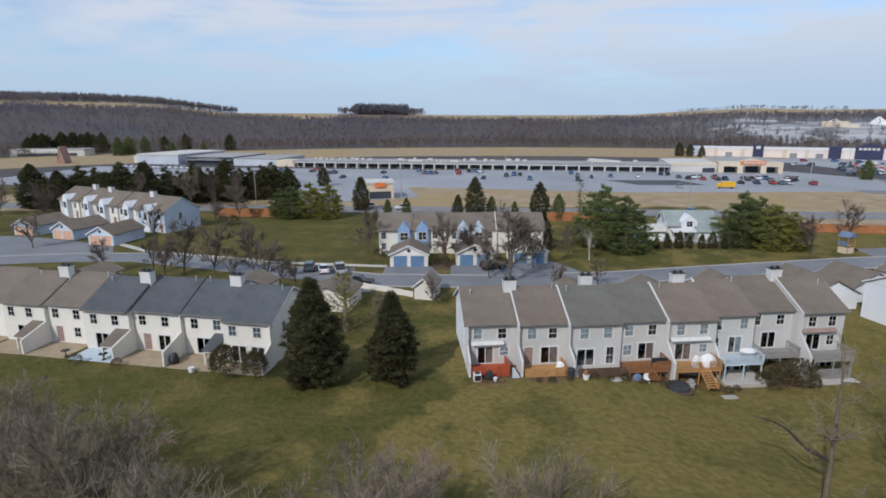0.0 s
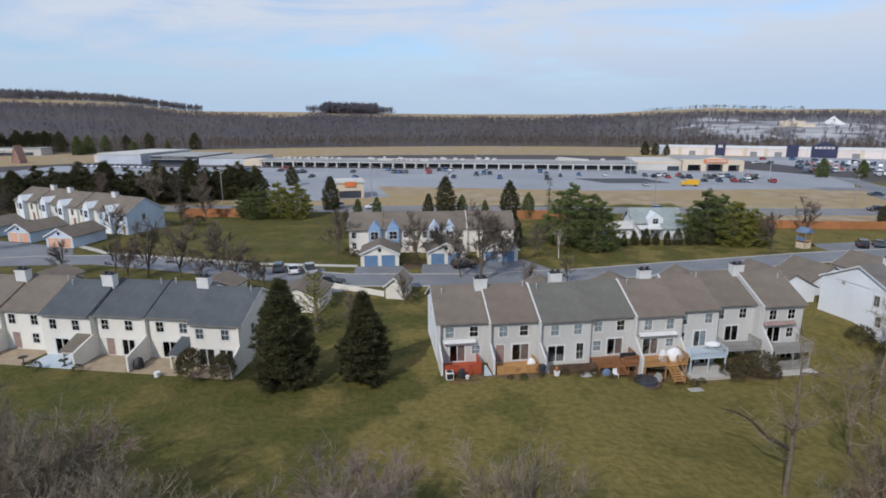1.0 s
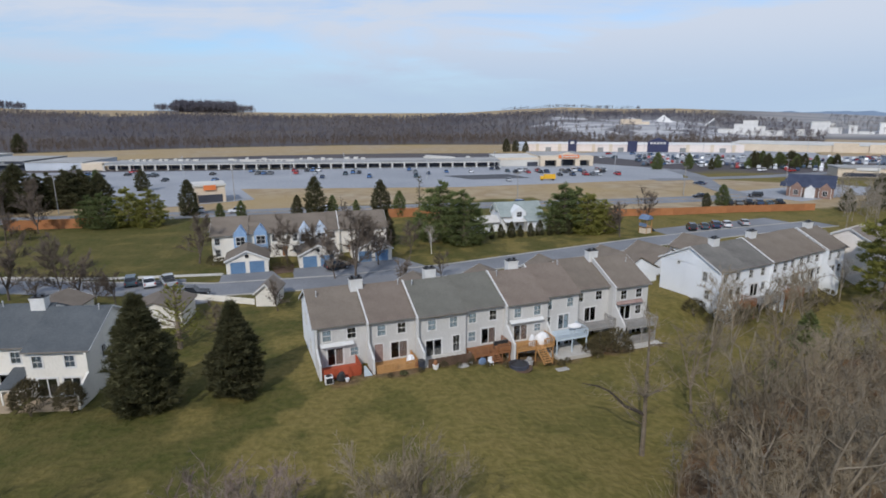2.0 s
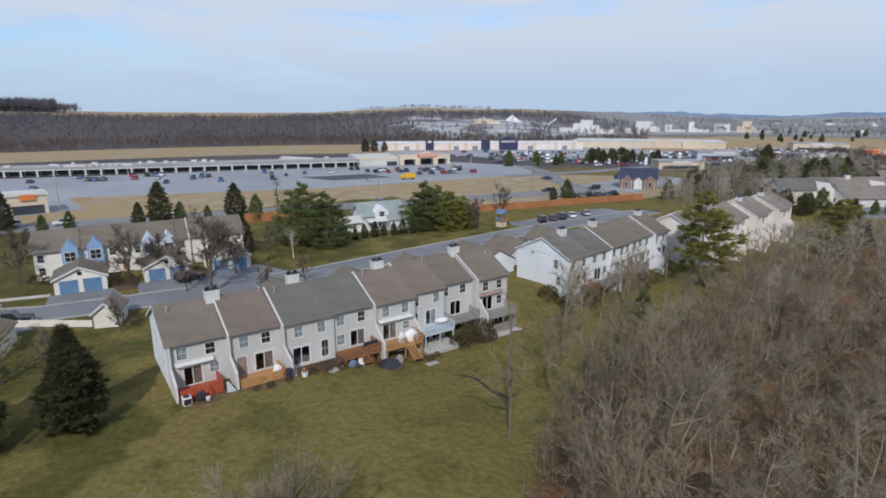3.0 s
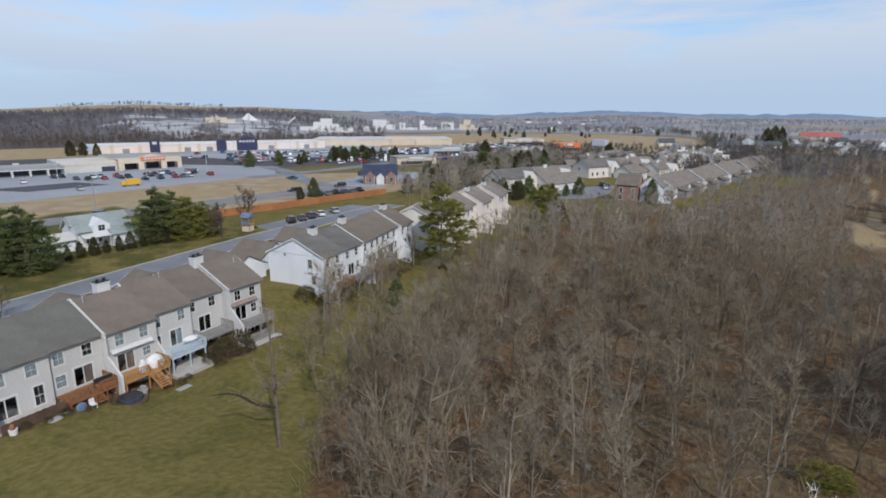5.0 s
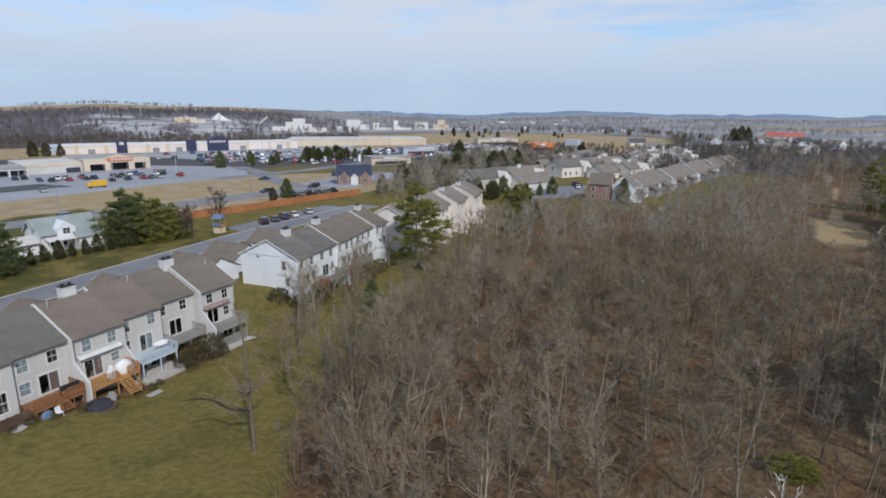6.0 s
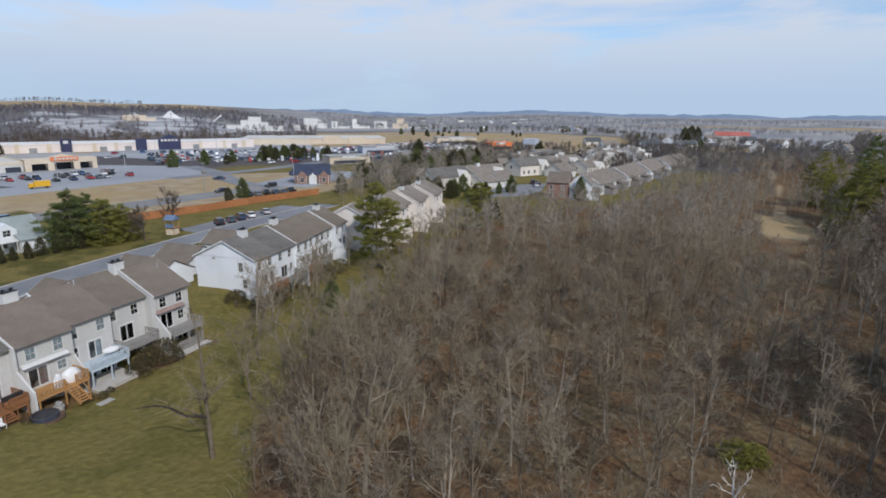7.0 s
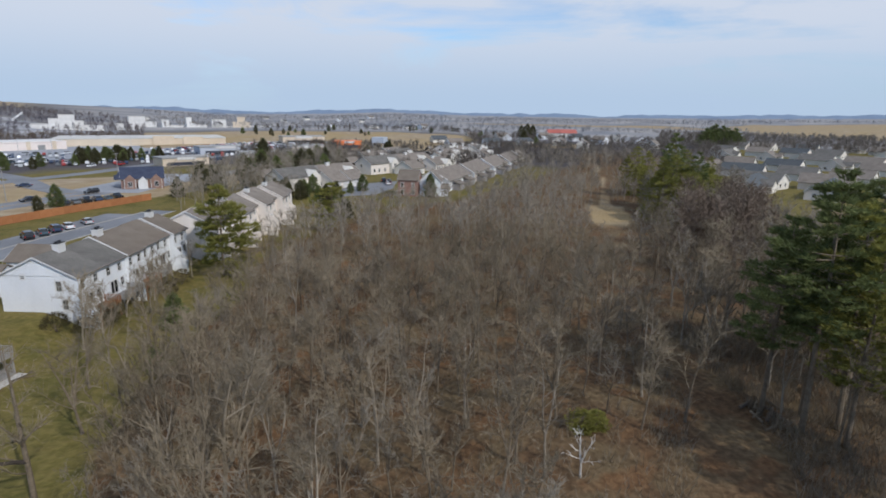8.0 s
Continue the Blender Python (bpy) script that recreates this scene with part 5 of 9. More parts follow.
# ---- houses beyond the woods ----
house("brick_house", 184.0, 48.2, 0, 96, 6.6, 8.0, 5.4, 8.2, -0.5, BRICK, BROWN_ROOF, "red brick two-storey house with a tan roof", near=[("window", 1.0, 3.0, 0.9, 1.4), ("window", 4.6, 3.0, 0.9, 1.4), ("window", 1.0, 0.7, 0.9, 1.5), ("window", 4.6, 0.7, 0.9, 1.5)],
      far=[("window", 1.0, 3.0, 0.9, 1.4), ("window", 4.6, 3.0, 0.9, 1.4), ("window", 1.0, 0.7, 0.9, 1.5), ("window", 4.6, 0.7, 0.9, 1.5)], over=(0.3, 0.3))
far_house = house("white_house", 178.4, 40.4, 0, 8, 8.5, 6.8, 5.0, 8.2, -0.5, WHITE_SIDING, TAN_ROOF, "white two-storey end house with a small porch gable", near=[("window", 1.0, 3.0, 0.9, 1.4), ("window", 5.5, 3.0, 0.9, 1.4), ("slider", 2.8, 0.2, 1.9, 2.1)], west=[("window", 3.0, 3.0, 0.9, 1.4), ("window", 3.0, 0.8, 0.9, 1.4)], over=(0.3, 0.3))
part("porch", boxes((0.6, 4.2, -2.2, -0.02, -0.5, 2.5)), WHITE_SIDING, far_house)
part("porch_roof", prism(bmesh.new(), [(0.3, 2.5), (2.4, 4.0), (4.5, 2.5)], -2.5, -0.02, "y"), TAN_ROOF, far_house)
G_M = pose(190.5, 40.5, 0, 0, 0, -8)
for i in range(9):
    p = G_M @ Vector((14.5 * i, 0.9 * (i % 2), 0))
    hs = house("row_bungalow", p.x, p.y, 0, -8, 14.4, 11.5, 3.6, 6.9, -0.5, BEIGE_SIDING if i % 3 == 2 else WHITE_SIDING, TAN_ROOF, "long pale row house with a tan roof and screened porch", "far row",
               near=[("window", 1.0, 0.9, 1.0, 1.3), ("slider", 5.5, 0.2, 2.2, 2.1), ("window", 11.6, 0.9, 1.0, 1.3)], over=(0.0, 0.0), category="row house", rooms=False)
    if i % 2 == 0:
        privacy_wall(hs, 0.05, 11.5, 3.6, 6.9, -0.5, reach=0.7, front=2.0, knee=2.6, material=WHITE_SIDING, thick=0.3)
    part("screen_porch", boxes((4.6, 10.0, -3.0, -0.02, -0.5, 2.2)), ROOM, hs, "dark screened porch")
    part("porch_roof", prism(bmesh.new(), [(-3.4, 2.2), (-0.02, 3.0), (-0.02, 3.1), (-3.4, 2.35)], 4.3, 10.3), TAN_ROOF, hs)
for i, (hx, hy, ht, hw, eave) in enumerate(((172.5, 92.5, -22, 18, 4.4), (189.4, 85.6, -22, 18, 4.4), (183.5, 79.8, -20, 8, 2.6), (192.0, 76.6, -20, 8, 2.6), (231, 83, -26, 20, 4.6), (249.4, 74.0, -26, 20, 4.6), (236, 66, -22, 9, 2.8), (255, 60, -20, 12, 3.2),
                                            (285, 88, -14, 20, 4.2), (282, 62, -8, 16, 3.6), (306, 64, -6, 18, 3.8), (328, 62, -5, 18, 3.8), (346, 54, -6, 18, 3.8), (318, 46, -5, 16, 3.6), (300, 96, -12, 18, 4.0), (262, 96, -24, 18, 4.2), (345, 74, -6, 18, 3.6), (370, 60, -6, 18, 3.6))):
    hs = house("far_house", hx, hy, 0, ht, hw, 10.0, eave, eave + 2.9, -0.5, BEIGE_SIDING if i % 3 else CREAM, TAN_ROOF if i % 4 else GREY_ROOF, "pale beige house with a shingled roof and a front gable", "far houses",
               near=[("window", hw * f, 1.0, 1.0, 1.4) for f in (0.08, 0.22, 0.40, 0.88)] if hw > 10 else [("garage", 0.8, 0.0, 3.0, 2.1, TRIM), ("garage", 4.8, 0.0, 3.0, 2.1, TRIM)], west=[("window", 3.6, eave - 1.7, 1.0, 1.3)], over=(0.3, 0.3), rooms=False)
    if hw > 10:
        gabled_dormer(hs, hw * 0.56, 4.6, -0.5, eave, eave + 2.2, -1.6, 4.2, CREAM, TAN_ROOF, TRIM, (hw * 0.56 + 1.7, eave - 1.6, 1.2, 1.3))
        if i % 2:
            chimney(hs, hw * 0.3, 4.4, eave + 1.0, eave + 3.8, material=TRIM)
RANCH_ROOFS = (GREY_ROOF, TAN_ROOF, SLATE_ROOF, GREY_ROOF, TAN_ROOF)
i = 0
for r, first, last, step in ((222, 107.6, 113.2, 5.4), (258, 104.0, 118, 4.6), (298, 103.4, 118, 3.9), (345, 103.0, 118, 3.3), (400, 104.2, 118, 2.9), (462, 105.0, 118, 2.7), (535, 105.6, 118, 2.6)):
    a = first
    while a < last:
        hx, hy = r * math.sin(radians(a)) + random.uniform(-5, 5), r * math.cos(radians(a)) + random.uniform(-5, 5)
        ht = random.choice((52, 58, 46, -32)) + random.uniform(-6, 6) if r > 230 else -28
        hw = random.uniform(13, 18) if r > 230 else 24
        hs = house("ranch_house", hx, hy, 0, ht, hw, 10.5, 2.8, 5.9, -3, BEIGE_SIDING if i % 3 == 1 else CREAM, RANCH_ROOFS[i % 5] if r > 230 else SLATE_ROOF, "low pale ranch house with a shingled gable roof", "ranch houses",
                   near=[("window", 1.5, 0.9, 1.2, 1.3), ("window", 5.5, 0.9, 1.2, 1.3), ("window", 10.5, 0.9, 1.2, 1.3)], west=[("window", 2.4, 0.9, 1.2, 1.3), ("window", 6.6, 0.9, 1.2, 1.3)], over=(0.4, 0.4), rooms=False)
        part("porch_gable", prism(bmesh.new(), [(hw * 0.4, -3), (hw * 0.72, -3), (hw * 0.72, 2.7), (hw * 0.56, 4.6), (hw * 0.4, 2.7)], -2.6, -0.02, "y"), CREAM, hs)
        part("porch_roof", prism(bmesh.new(), [(hw * 0.37, 2.62), (hw * 0.56, 4.85), (hw * 0.75, 2.62), (hw * 0.56, 4.65)], -2.9, 2.2, "y"), RANCH_ROOFS[i % 5], hs)
        a += step
        i += 1

def polar(rng, a0, a1, r0, r1):
    a, r = radians(rng.uniform(a0, a1)), math.sqrt(rng.uniform(r0 * r0, r1 * r1))
    return r * math.sin(a), r * math.cos(a)


# ---- trees ----
def limb(V, F, path, radii, sides):
    """A tapered tube along a path of points; a radius of 0 at the end closes it to a tip."""
    if sides == 1:
        d = path[-1] - path[0]
        w = d.cross(Vector((0.37, -0.71, 0.6))).normalized() * radii[0]
        n = len(V)
        V.extend((tuple(path[0] - w), tuple(path[0] + w), tuple(path[-1])))
        F.append((n, n + 1, n + 2))
        return
    rings = []
    for i, p in enumerate(path):
        a, b = path[max(0, i - 1)], path[min(len(path) - 1, i + 1)]
        d = (b - a).normalized()
        side = d.cross(Vector((0.3, 0.2, 1.0)) if abs(d.z) < 0.9 else Vector((1, 0, 0))).normalized()
        up = side.cross(d)
        if i == len(path) - 1 and radii[i] <= 0:
            rings.append([len(V)])
            V.append(tuple(p))
            continue
        ring = []
        for k in range(sides):
            t = 2 * math.pi * k / sides
            ring.append(len(V))
            V.append(tuple(p + (side * math.cos(t) + up * math.sin(t)) * radii[i]))
        rings.append(ring)
    for a, b in zip(rings, rings[1:]):
        for k in range(sides):
            j = (k + 1) % sides
            if len(b) == 1:
                F.append((a[k], a[j], b[0]))
            else:
                F.append((a[k], a[j], b[j], b[k]))


def bent(rng, start, d, length, parts, wander, lift):
    pts, p = [start], start.copy()
    d = d.normalized()
    for i in range(parts):
        d = (d + Vector((rng.uniform(-1, 1), rng.uniform(-1, 1), rng.uniform(-1, 1))) * wander + Vector((0, 0, lift))).normalized()
        p = p + d * (length / parts)
        pts.append(p.copy())
    return pts, d


def spray(rng, d, lo, hi):
    """A direction that leaves d at between lo and hi degrees."""
    a = radians(rng.uniform(lo, hi))
    s = d.cross(Vector((rng.uniform(-1, 1), rng.uniform(-1, 1), rng.uniform(-1, 1)))).normalized()
    return d * math.cos(a) + s * math.sin(a)


def bare_tree_meshes(name, seed, height, spread=0.5, trunk_share=0.35, limbs=9, subs=6, twigs=7, radius=0.16, bark=BARK, twig=TWIGS, thick=1.0, low=0.35, forks=2, coarse=False):
    """A leafless tree: trunk with main limbs, and a crown of branches and twigs."""
    rng = random.Random(seed)
    TV, TF, CV, CF = [], [], [], []
    leaders = []
    base, d = bent(rng, Vector((0, 0, -0.4)), Vector((rng.uniform(-.08, .08), rng.uniform(-.08, .08), 1)), height * trunk_share, 4, 0.05, 0.02)
    limb(TV, TF, base, [radius * (1.25 if i == 0 else 1 - 0.1 * i) for i in range(5)], 7)
    for f in range(forks):
        fd = spray(rng, d, 8, 22) if forks > 1 else d
        pts, _ = bent(rng, base[-1] - d * 0.1, fd, height * (1 - trunk_share) * rng.uniform(0.85, 1.05), 6, 0.10, 0.06)
        limb(TV, TF, pts, [radius * 0.62 * (1 - i / 6.6) + 0.012 for i in range(7)], 5)
        leaders.append(pts)
    for i in range(limbs):
        f = low + (1 - low) * (i + rng.random()) / limbs
        if f < trunk_share:
            k = f / trunk_share * 4
            src = base[min(4, int(k))]
        else:
            pts = leaders[i % forks]
            k = (f - trunk_share) / (1 - trunk_share) * 5.6
            src = pts[int(k)].lerp(pts[min(6, int(k) + 1)], k - int(k))
        ln = height * spread * rng.uniform(0.55, 1.0) * (1.05 - 0.75 * f)
        a = rng.uniform(0, 6.283)
        ld = Vector((math.cos(a), math.sin(a), rng.uniform(0.35, 1.0)))
        path, end = bent(rng, src, ld, ln, 5, 0.20, 0.05)
        r = radius * 0.34 * (1.1 - 0.6 * f)
        limb(TV, TF, path if not coarse else path[::2] + path[-1:], [r * (1 - j / 5.4) + 0.008 for j in (range(6) if not coarse else (0, 2, 4, 5))], 3)
        leaders.append(path)
    for path in leaders:
        n = len(path) - 1
        for s in range(subs):
            k = n * (0.25 + 0.75 * (s + rng.random()) / subs)
            j = min(n - 1, int(k))
            src = path[j].lerp(path[j + 1], k - j)
            d = (path[j + 1] - path[j]).normalized()
            ln = height * 0.13 * rng.uniform(0.6, 1.3)
            sub, e = bent(rng, src, spray(rng, d, 25, 65) + Vector((0, 0, 0.25)), ln, 3, 0.22, 0.06)
            if coarse:
                limb(CV, CF, [sub[0], sub[3]], [0.026 * thick, 0.0], 3)
            else:
                limb(CV, CF, [sub[0], sub[1], sub[3]], [0.026 * thick, 0.020 * thick, 0.0], 3)
            for t in range(twigs):
                q = rng.uniform(0.15, 3.0)
                g = min(2, int(q))
                p = sub[g].lerp(sub[g + 1], q - g)
                tw, _ = bent(rng, p, spray(rng, (sub[g + 1] - sub[g]).normalized(), 20, 70) + Vector((0, 0, 0.2)), height * 0.055 * rng.uniform(0.6, 1.4), 1, 0.1, 0.0)
                limb(CV, CF, tw, [0.017 * thick, 0.0], 1)
    return raw(name + "_trunk", TV, TF, bark), raw(name + "_crown", CV, CF, twig)


def plant(name, meshes, x, y, turn, size, label, category="tree", group="", z=None, kind=""):
    t = thing(name, x, y, ground_z(x, y) if z is None else z, turn, label, category, group, kind)
    t.scale = (size, size, size)
    placed("trunk", meshes[0], BARK, t)
    placed("crown", meshes[1], TWIGS, t)
    return t


def needle_clump(V, F, rng, p, d, length, width, count, flat=1.0):
    """A spray of needle tufts along a shoot: thin leaf blades in all directions round it."""
    d = d.normalized()
    for i in range(count):
        f = rng.random()
        s = Vector((rng.uniform(-1, 1), rng.uniform(-1, 1), rng.uniform(-0.7, 0.9) * flat))
        a = p + d * length * f
        tip = a + d * length * rng.uniform(0.10, 0.35) + s * width * rng.uniform(0.5, 1.1) * (1.1 - 0.6 * f)
        w = s.cross(d)
        if w.length < 1e-4:
            continue
        w = w.normalized() * width * rng.uniform(0.07, 0.15) * NEEDLE_WIDTH
        n = len(V)
        V.extend((tuple(a - w), tuple(a + w), tuple(tip)))
        F.append((n, n + 1, n + 2))


NEEDLE_WIDTH = 1.4


def pine_meshes(name, seed, height, radius, tiers, needles, bare=0.3, blades=26, per=6, top=0.35, tuft=0.75, lean=0.0):
    """A tall open pine: bare lower trunk, level limbs in tiers that end in broad needle tufts, with gaps between."""
    rng = random.Random(seed)
    V, F, TV, TF = [], [], [], []
    limb(TV, TF, [Vector((0, 0, -0.4)), Vector((lean * .4, 0.05, height * 0.4)), Vector((lean, 0, height * 0.99))], [0.26, 0.19, 0.03], 7)
    for i in range(tiers):
        f = bare + (1 - bare) * (i + rng.uniform(0, 0.6)) / tiers
        k = (f - bare) / (1 - bare)
        r = radius * (0.55 + 0.6 * math.sin(min(1, k * 1.25 + 0.25) * math.pi) ** 0.8) * (1 - k * (1 - top))
        for j in range(per):
            if rng.random() < 0.12:
                continue
            a = 6.283 * (j + rng.random()) / per + i
            rr = r * rng.uniform(0.55, 1.1)
            src = Vector((lean * f, 0, height * f))
            d = Vector((math.cos(a), math.sin(a), rng.uniform(0.0, 0.30) + 0.4 * k))
            path, e = bent(rng, src, d, rr, 3, 0.10, 0.05)
            limb(TV, TF, path, [0.06, 0.045, 0.03, 0.0], 3)
            for s in range(max(3, int(rr / 0.55))):
                q = rng.uniform(0.9, 3.0)
                g = min(2, int(q))
                p = path[g].lerp(path[g + 1], q - g) + Vector((rng.uniform(-.35, .35), rng.uniform(-.35, .35), rng.uniform(-.1, .25)))
                needle_clump(V, F, rng, p, e + Vector((rng.uniform(-.6, .6), rng.uniform(-.6, .6), rng.uniform(-0.1, 0.5))), tuft, tuft * 0.62, blades)
    needle_clump(V, F, rng, Vector((lean, 0, height * 0.95)), Vector((0, 0, 1)), height * 0.06, 0.4, 30)
    return raw(name + "_trunk", TV, TF, BARK), raw(name + "_crown", V, F, needles)


def tuft(V, F, rng, p, out, length, count):
    """A brush of needles: blades that fan out and up from one point."""
    for _ in range(count):
        d = (out + Vector((rng.uniform(-1, 1), rng.uniform(-1, 1), rng.uniform(-0.35, 1.0)))).normalized()
        w = d.cross(Vector((rng.uniform(-1, 1), rng.uniform(-1, 1), rng.uniform(-0.5, 0.5)))).normalized() * length * rng.uniform(0.16, 0.30)
        q = p + Vector((rng.uniform(-1, 1), rng.uniform(-1, 1), rng.uniform(-0.5, 0.5))) * length * 0.45
        n = len(V)
        V.extend((tuple(q - w * 0.5), tuple(q + w * 0.5), tuple(q + d * length * rng.uniform(0.7, 1.2))))
        F.append((n, n + 1, n + 2))


def bough(V, F, TV, TF, rng, src, tip, width, pads, count, length, thick=0.05, depth=1.0):
    """A limb that carries a flat spray of needle tufts over its outer part."""
    d = tip - src
    mid = src.lerp(tip, 0.5) + Vector((0, 0, -0.05 * d.length))
    limb(TV, TF, [src, mid, tip], [thick, thick * 0.7, 0.0], 3)
    flat = Vector((d.x, d.y, 0.0))
    side = Vector((-flat.y, flat.x, 0)).normalized() if flat.length > 1e-4 else Vector((1, 0, 0))
    out = d.normalized() * 0.8
    for k in range(pads):
        f = 0.30 + 0.74 * math.sqrt(rng.random())
        s = rng.uniform(-1, 1) * width * (1.12 - abs(f - 0.72) * 1.6)
        p = src + d * f + side * s + Vector((0, 0, rng.uniform(-0.10, 0.16) * width * depth - 0.16 * abs(s)))
        tuft(V, F, rng, p, out + side * (0.6 if s > 0 else -0.6), length, count)


def white_pine_meshes(name, seed, height, radius, needles, bare=0.42, tiers=15, per=5, pads=16, count=9, length=0.55, lean=0.0):
    """A tall forest pine: bare lower trunk with dead stubs, then level limbs in spaced tiers with flat sprays."""
    rng = random.Random(seed)
    V, F, TV, TF = [], [], [], []
    axis = [Vector((0, 0, -0.4)), Vector((lean * .3, 0.1, height * 0.35)), Vector((lean * .7, -0.1, height * 0.7)), Vector((lean, 0, height * 0.99))]
    limb(TV, TF, axis, [0.24, 0.19, 0.11, 0.02], 7)
    for i in range(9):
        f = bare * rng.uniform(0.35, 1.0)
        a = rng.uniform(0, 6.283)
        src = Vector((lean * f, 0, height * f))
        limb(TV, TF, [src, src + Vector((math.cos(a), math.sin(a), rng.uniform(-.3, .1))) * rng.uniform(0.7, 2.2)], [0.035, 0.0], 3)
    for i in range(tiers):
        k = (i + rng.uniform(0.0, 0.7)) / tiers
        f = bare + (1 - bare) * k
        r = radius * (0.62 + 0.38 * smooth(k, 0, 0.3)) * (1 - 0.80 * smooth(k, 0.35, 1.05))
        turn = rng.uniform(0, 6.283)
        for j in range(per):
            if rng.random() < 0.22:
                continue
            a = turn + 6.283 * (j + rng.uniform(-.3, .3)) / per
            rr = r * rng.uniform(0.45, 1.25)
            src = Vector((lean * f, 0, height * f))
            tip = src + Vector((math.cos(a) * rr, math.sin(a) * rr, rr * (rng.uniform(-0.06, 0.16) + 0.35 * k)))
            bough(V, F, TV, TF, rng, src, tip, rr * 0.34, int(4 + pads * rr / radius), count, length)
    tuft(V, F, rng, Vector((lean, 0, height * 0.97)), Vector((0, 0, 1.2)), length * 1.4, 26)
    return raw(name + "_trunk", TV, TF, BARK), raw(name + "_crown", V, F, needles)


def bushy_pine_meshes(name, seed, height, radius, needles, boughs=150, pads=9, count=8, length=0.6, belly=0.28, round_top=0.55, heads=3, uneven=0.22, depth=1.6, foot=0.80):
    """A full pine, clothed to the ground: a rounded, lobed crown of short level sprays with dark gaps between them."""
    rng = random.Random(seed)
    V, F, TV, TF = [], [], [], []
    limb(TV, TF, [Vector((0, 0, -0.3)), Vector((0.1, 0, height * 0.5)), Vector((0, 0.1, height * 0.92))], [0.26, 0.18, 0.03], 7)
    lobes = [[rng.uniform(1 - uneven, 1 + uneven) for _ in range(9)] for _ in range(6)]
    tops = [(rng.uniform(0, 6.283), rng.uniform(0.15, 0.34) * radius, height * rng.uniform(0.80, 1.0)) for _ in range(heads)]
    tops[0] = (tops[0][0], 0.05 * radius, height)
    for i in range(boughs):
        f = (i + rng.random()) / boughs
        k = 1 - (1 - f) ** 0.8
        if k < belly:
            r = radius * (foot + (1 - foot) * smooth(k, 0, belly))
        else:
            r = radius * max(0.02, 1 - ((k - belly) / (1 - belly)) ** (1.2 + round_top)) ** 0.85
        a = i * 2.39996 + rng.uniform(-.3, .3)
        t, off, hh = tops[i % heads]
        share = smooth(k, 0.45, 0.95)
        cx, cy = math.cos(t) * off * share, math.sin(t) * off * share
        r *= lobes[min(5, int(k * 6))][int((a % 6.2832) / 6.2832 * 9) % 9] * rng.uniform(0.80, 1.10)
        z = hh * (0.02 + 0.96 * k)
        tip = Vector((cx + math.cos(a) * r, cy + math.sin(a) * r, z))
        src = Vector((cx * 0.5, cy * 0.5, max(0.2, z - r * rng.uniform(0.0, 0.25))))
        bough(V, F, TV, TF, rng, src, tip, 0.25 * radius * rng.uniform(0.7, 1.1) * (1 - 0.45 * k), pads, count, length, 0.04, depth)
    for t, off, hh in tops:
        tuft(V, F, rng, Vector((math.cos(t) * off, math.sin(t) * off, hh * 0.97)), Vector((0, 0, 1.0)), length * 1.2, 22)
    return raw(name + "_trunk", TV, TF, BARK), raw(name + "_crown", V, F, needles)


# two dark spruces on the lawn
plant("spruce_tree", bushy_pine_meshes("spruce", 5, 11.3, 3.05, SPRUCE, boughs=330, pads=10, count=11, length=0.50, belly=0.22, round_top=-0.06, heads=1, uneven=0.30, depth=2.2, foot=0.66), -13.4, 54.3, 0, 1.0, "large dark green spruce on the lawn beside the cream row", group="lawn spruces")
plant("spruce_tree", bushy_pine_meshes("spruce", 9, 9.6, 2.6, SPRUCE, boughs=290, pads=10, count=11, length=0.48, belly=0.22, round_top=-0.06, heads=1, uneven=0.30, depth=2.2, foot=0.66), -5.2, 54.9, 40, 1.0, "dark green spruce alone on the lawn", group="lawn spruces")
plant("young_pine", pine_meshes("young_pine", 3, 5.6, 2.3, 9, YELLOW_PINE, bare=0.12, blades=12, per=6, tuft=0.5), -12.6, 68.6, 0, 1.35, "young light green pine behind the spruces")

# evergreens round the houses and along the highway
SPRUCES = [bushy_pine_meshes("evergreen", 20 + k, 10.0, 2.7, m, boughs=130, pads=6, count=8, length=0.62, belly=0.24, round_top=rt, heads=1, uneven=0.2, depth=3.0, foot=0.7) for k, (m, rt) in enumerate(((SPRUCE, 0.55), (PINE, 0.5), (SPRUCE, 0.25)))]
FULL_PINES = [bushy_pine_meshes("full_pine", 40 + k, 10.0, 4.6, m) for k, m in enumerate((PINE, YELLOW_PINE, PINE))]
TALL_PINES = [white_pine_meshes("tall_pine", 60 + k, 20.0, 3.9, m, lean=0.5 * k - 0.4, bare=b) for k, (m, b) in enumerate(((PINE, 0.36), (PINE, 0.42), (YELLOW_PINE, 0.30)))]
EVG = [bushy_pine_meshes("far_evergreen", 700 + k, 9.0, 3.0, m, boughs=80, pads=5, count=6, length=1.0, belly=0.25, round_top=0.4 - 0.3 * k, heads=1, uneven=0.3, depth=2.4, foot=0.75) for k, m in enumerate((SPRUCE, PINE))]
DARK_PINES = [bushy_pine_meshes("dark_pine", 45 + k, 10.0, 3.9, SPRUCE, boughs=170, pads=8, count=8, length=0.66, belly=0.30, round_top=0.4 * k, heads=1 + 2 * k, uneven=0.28, depth=2.2, foot=0.72) for k in range(2)]
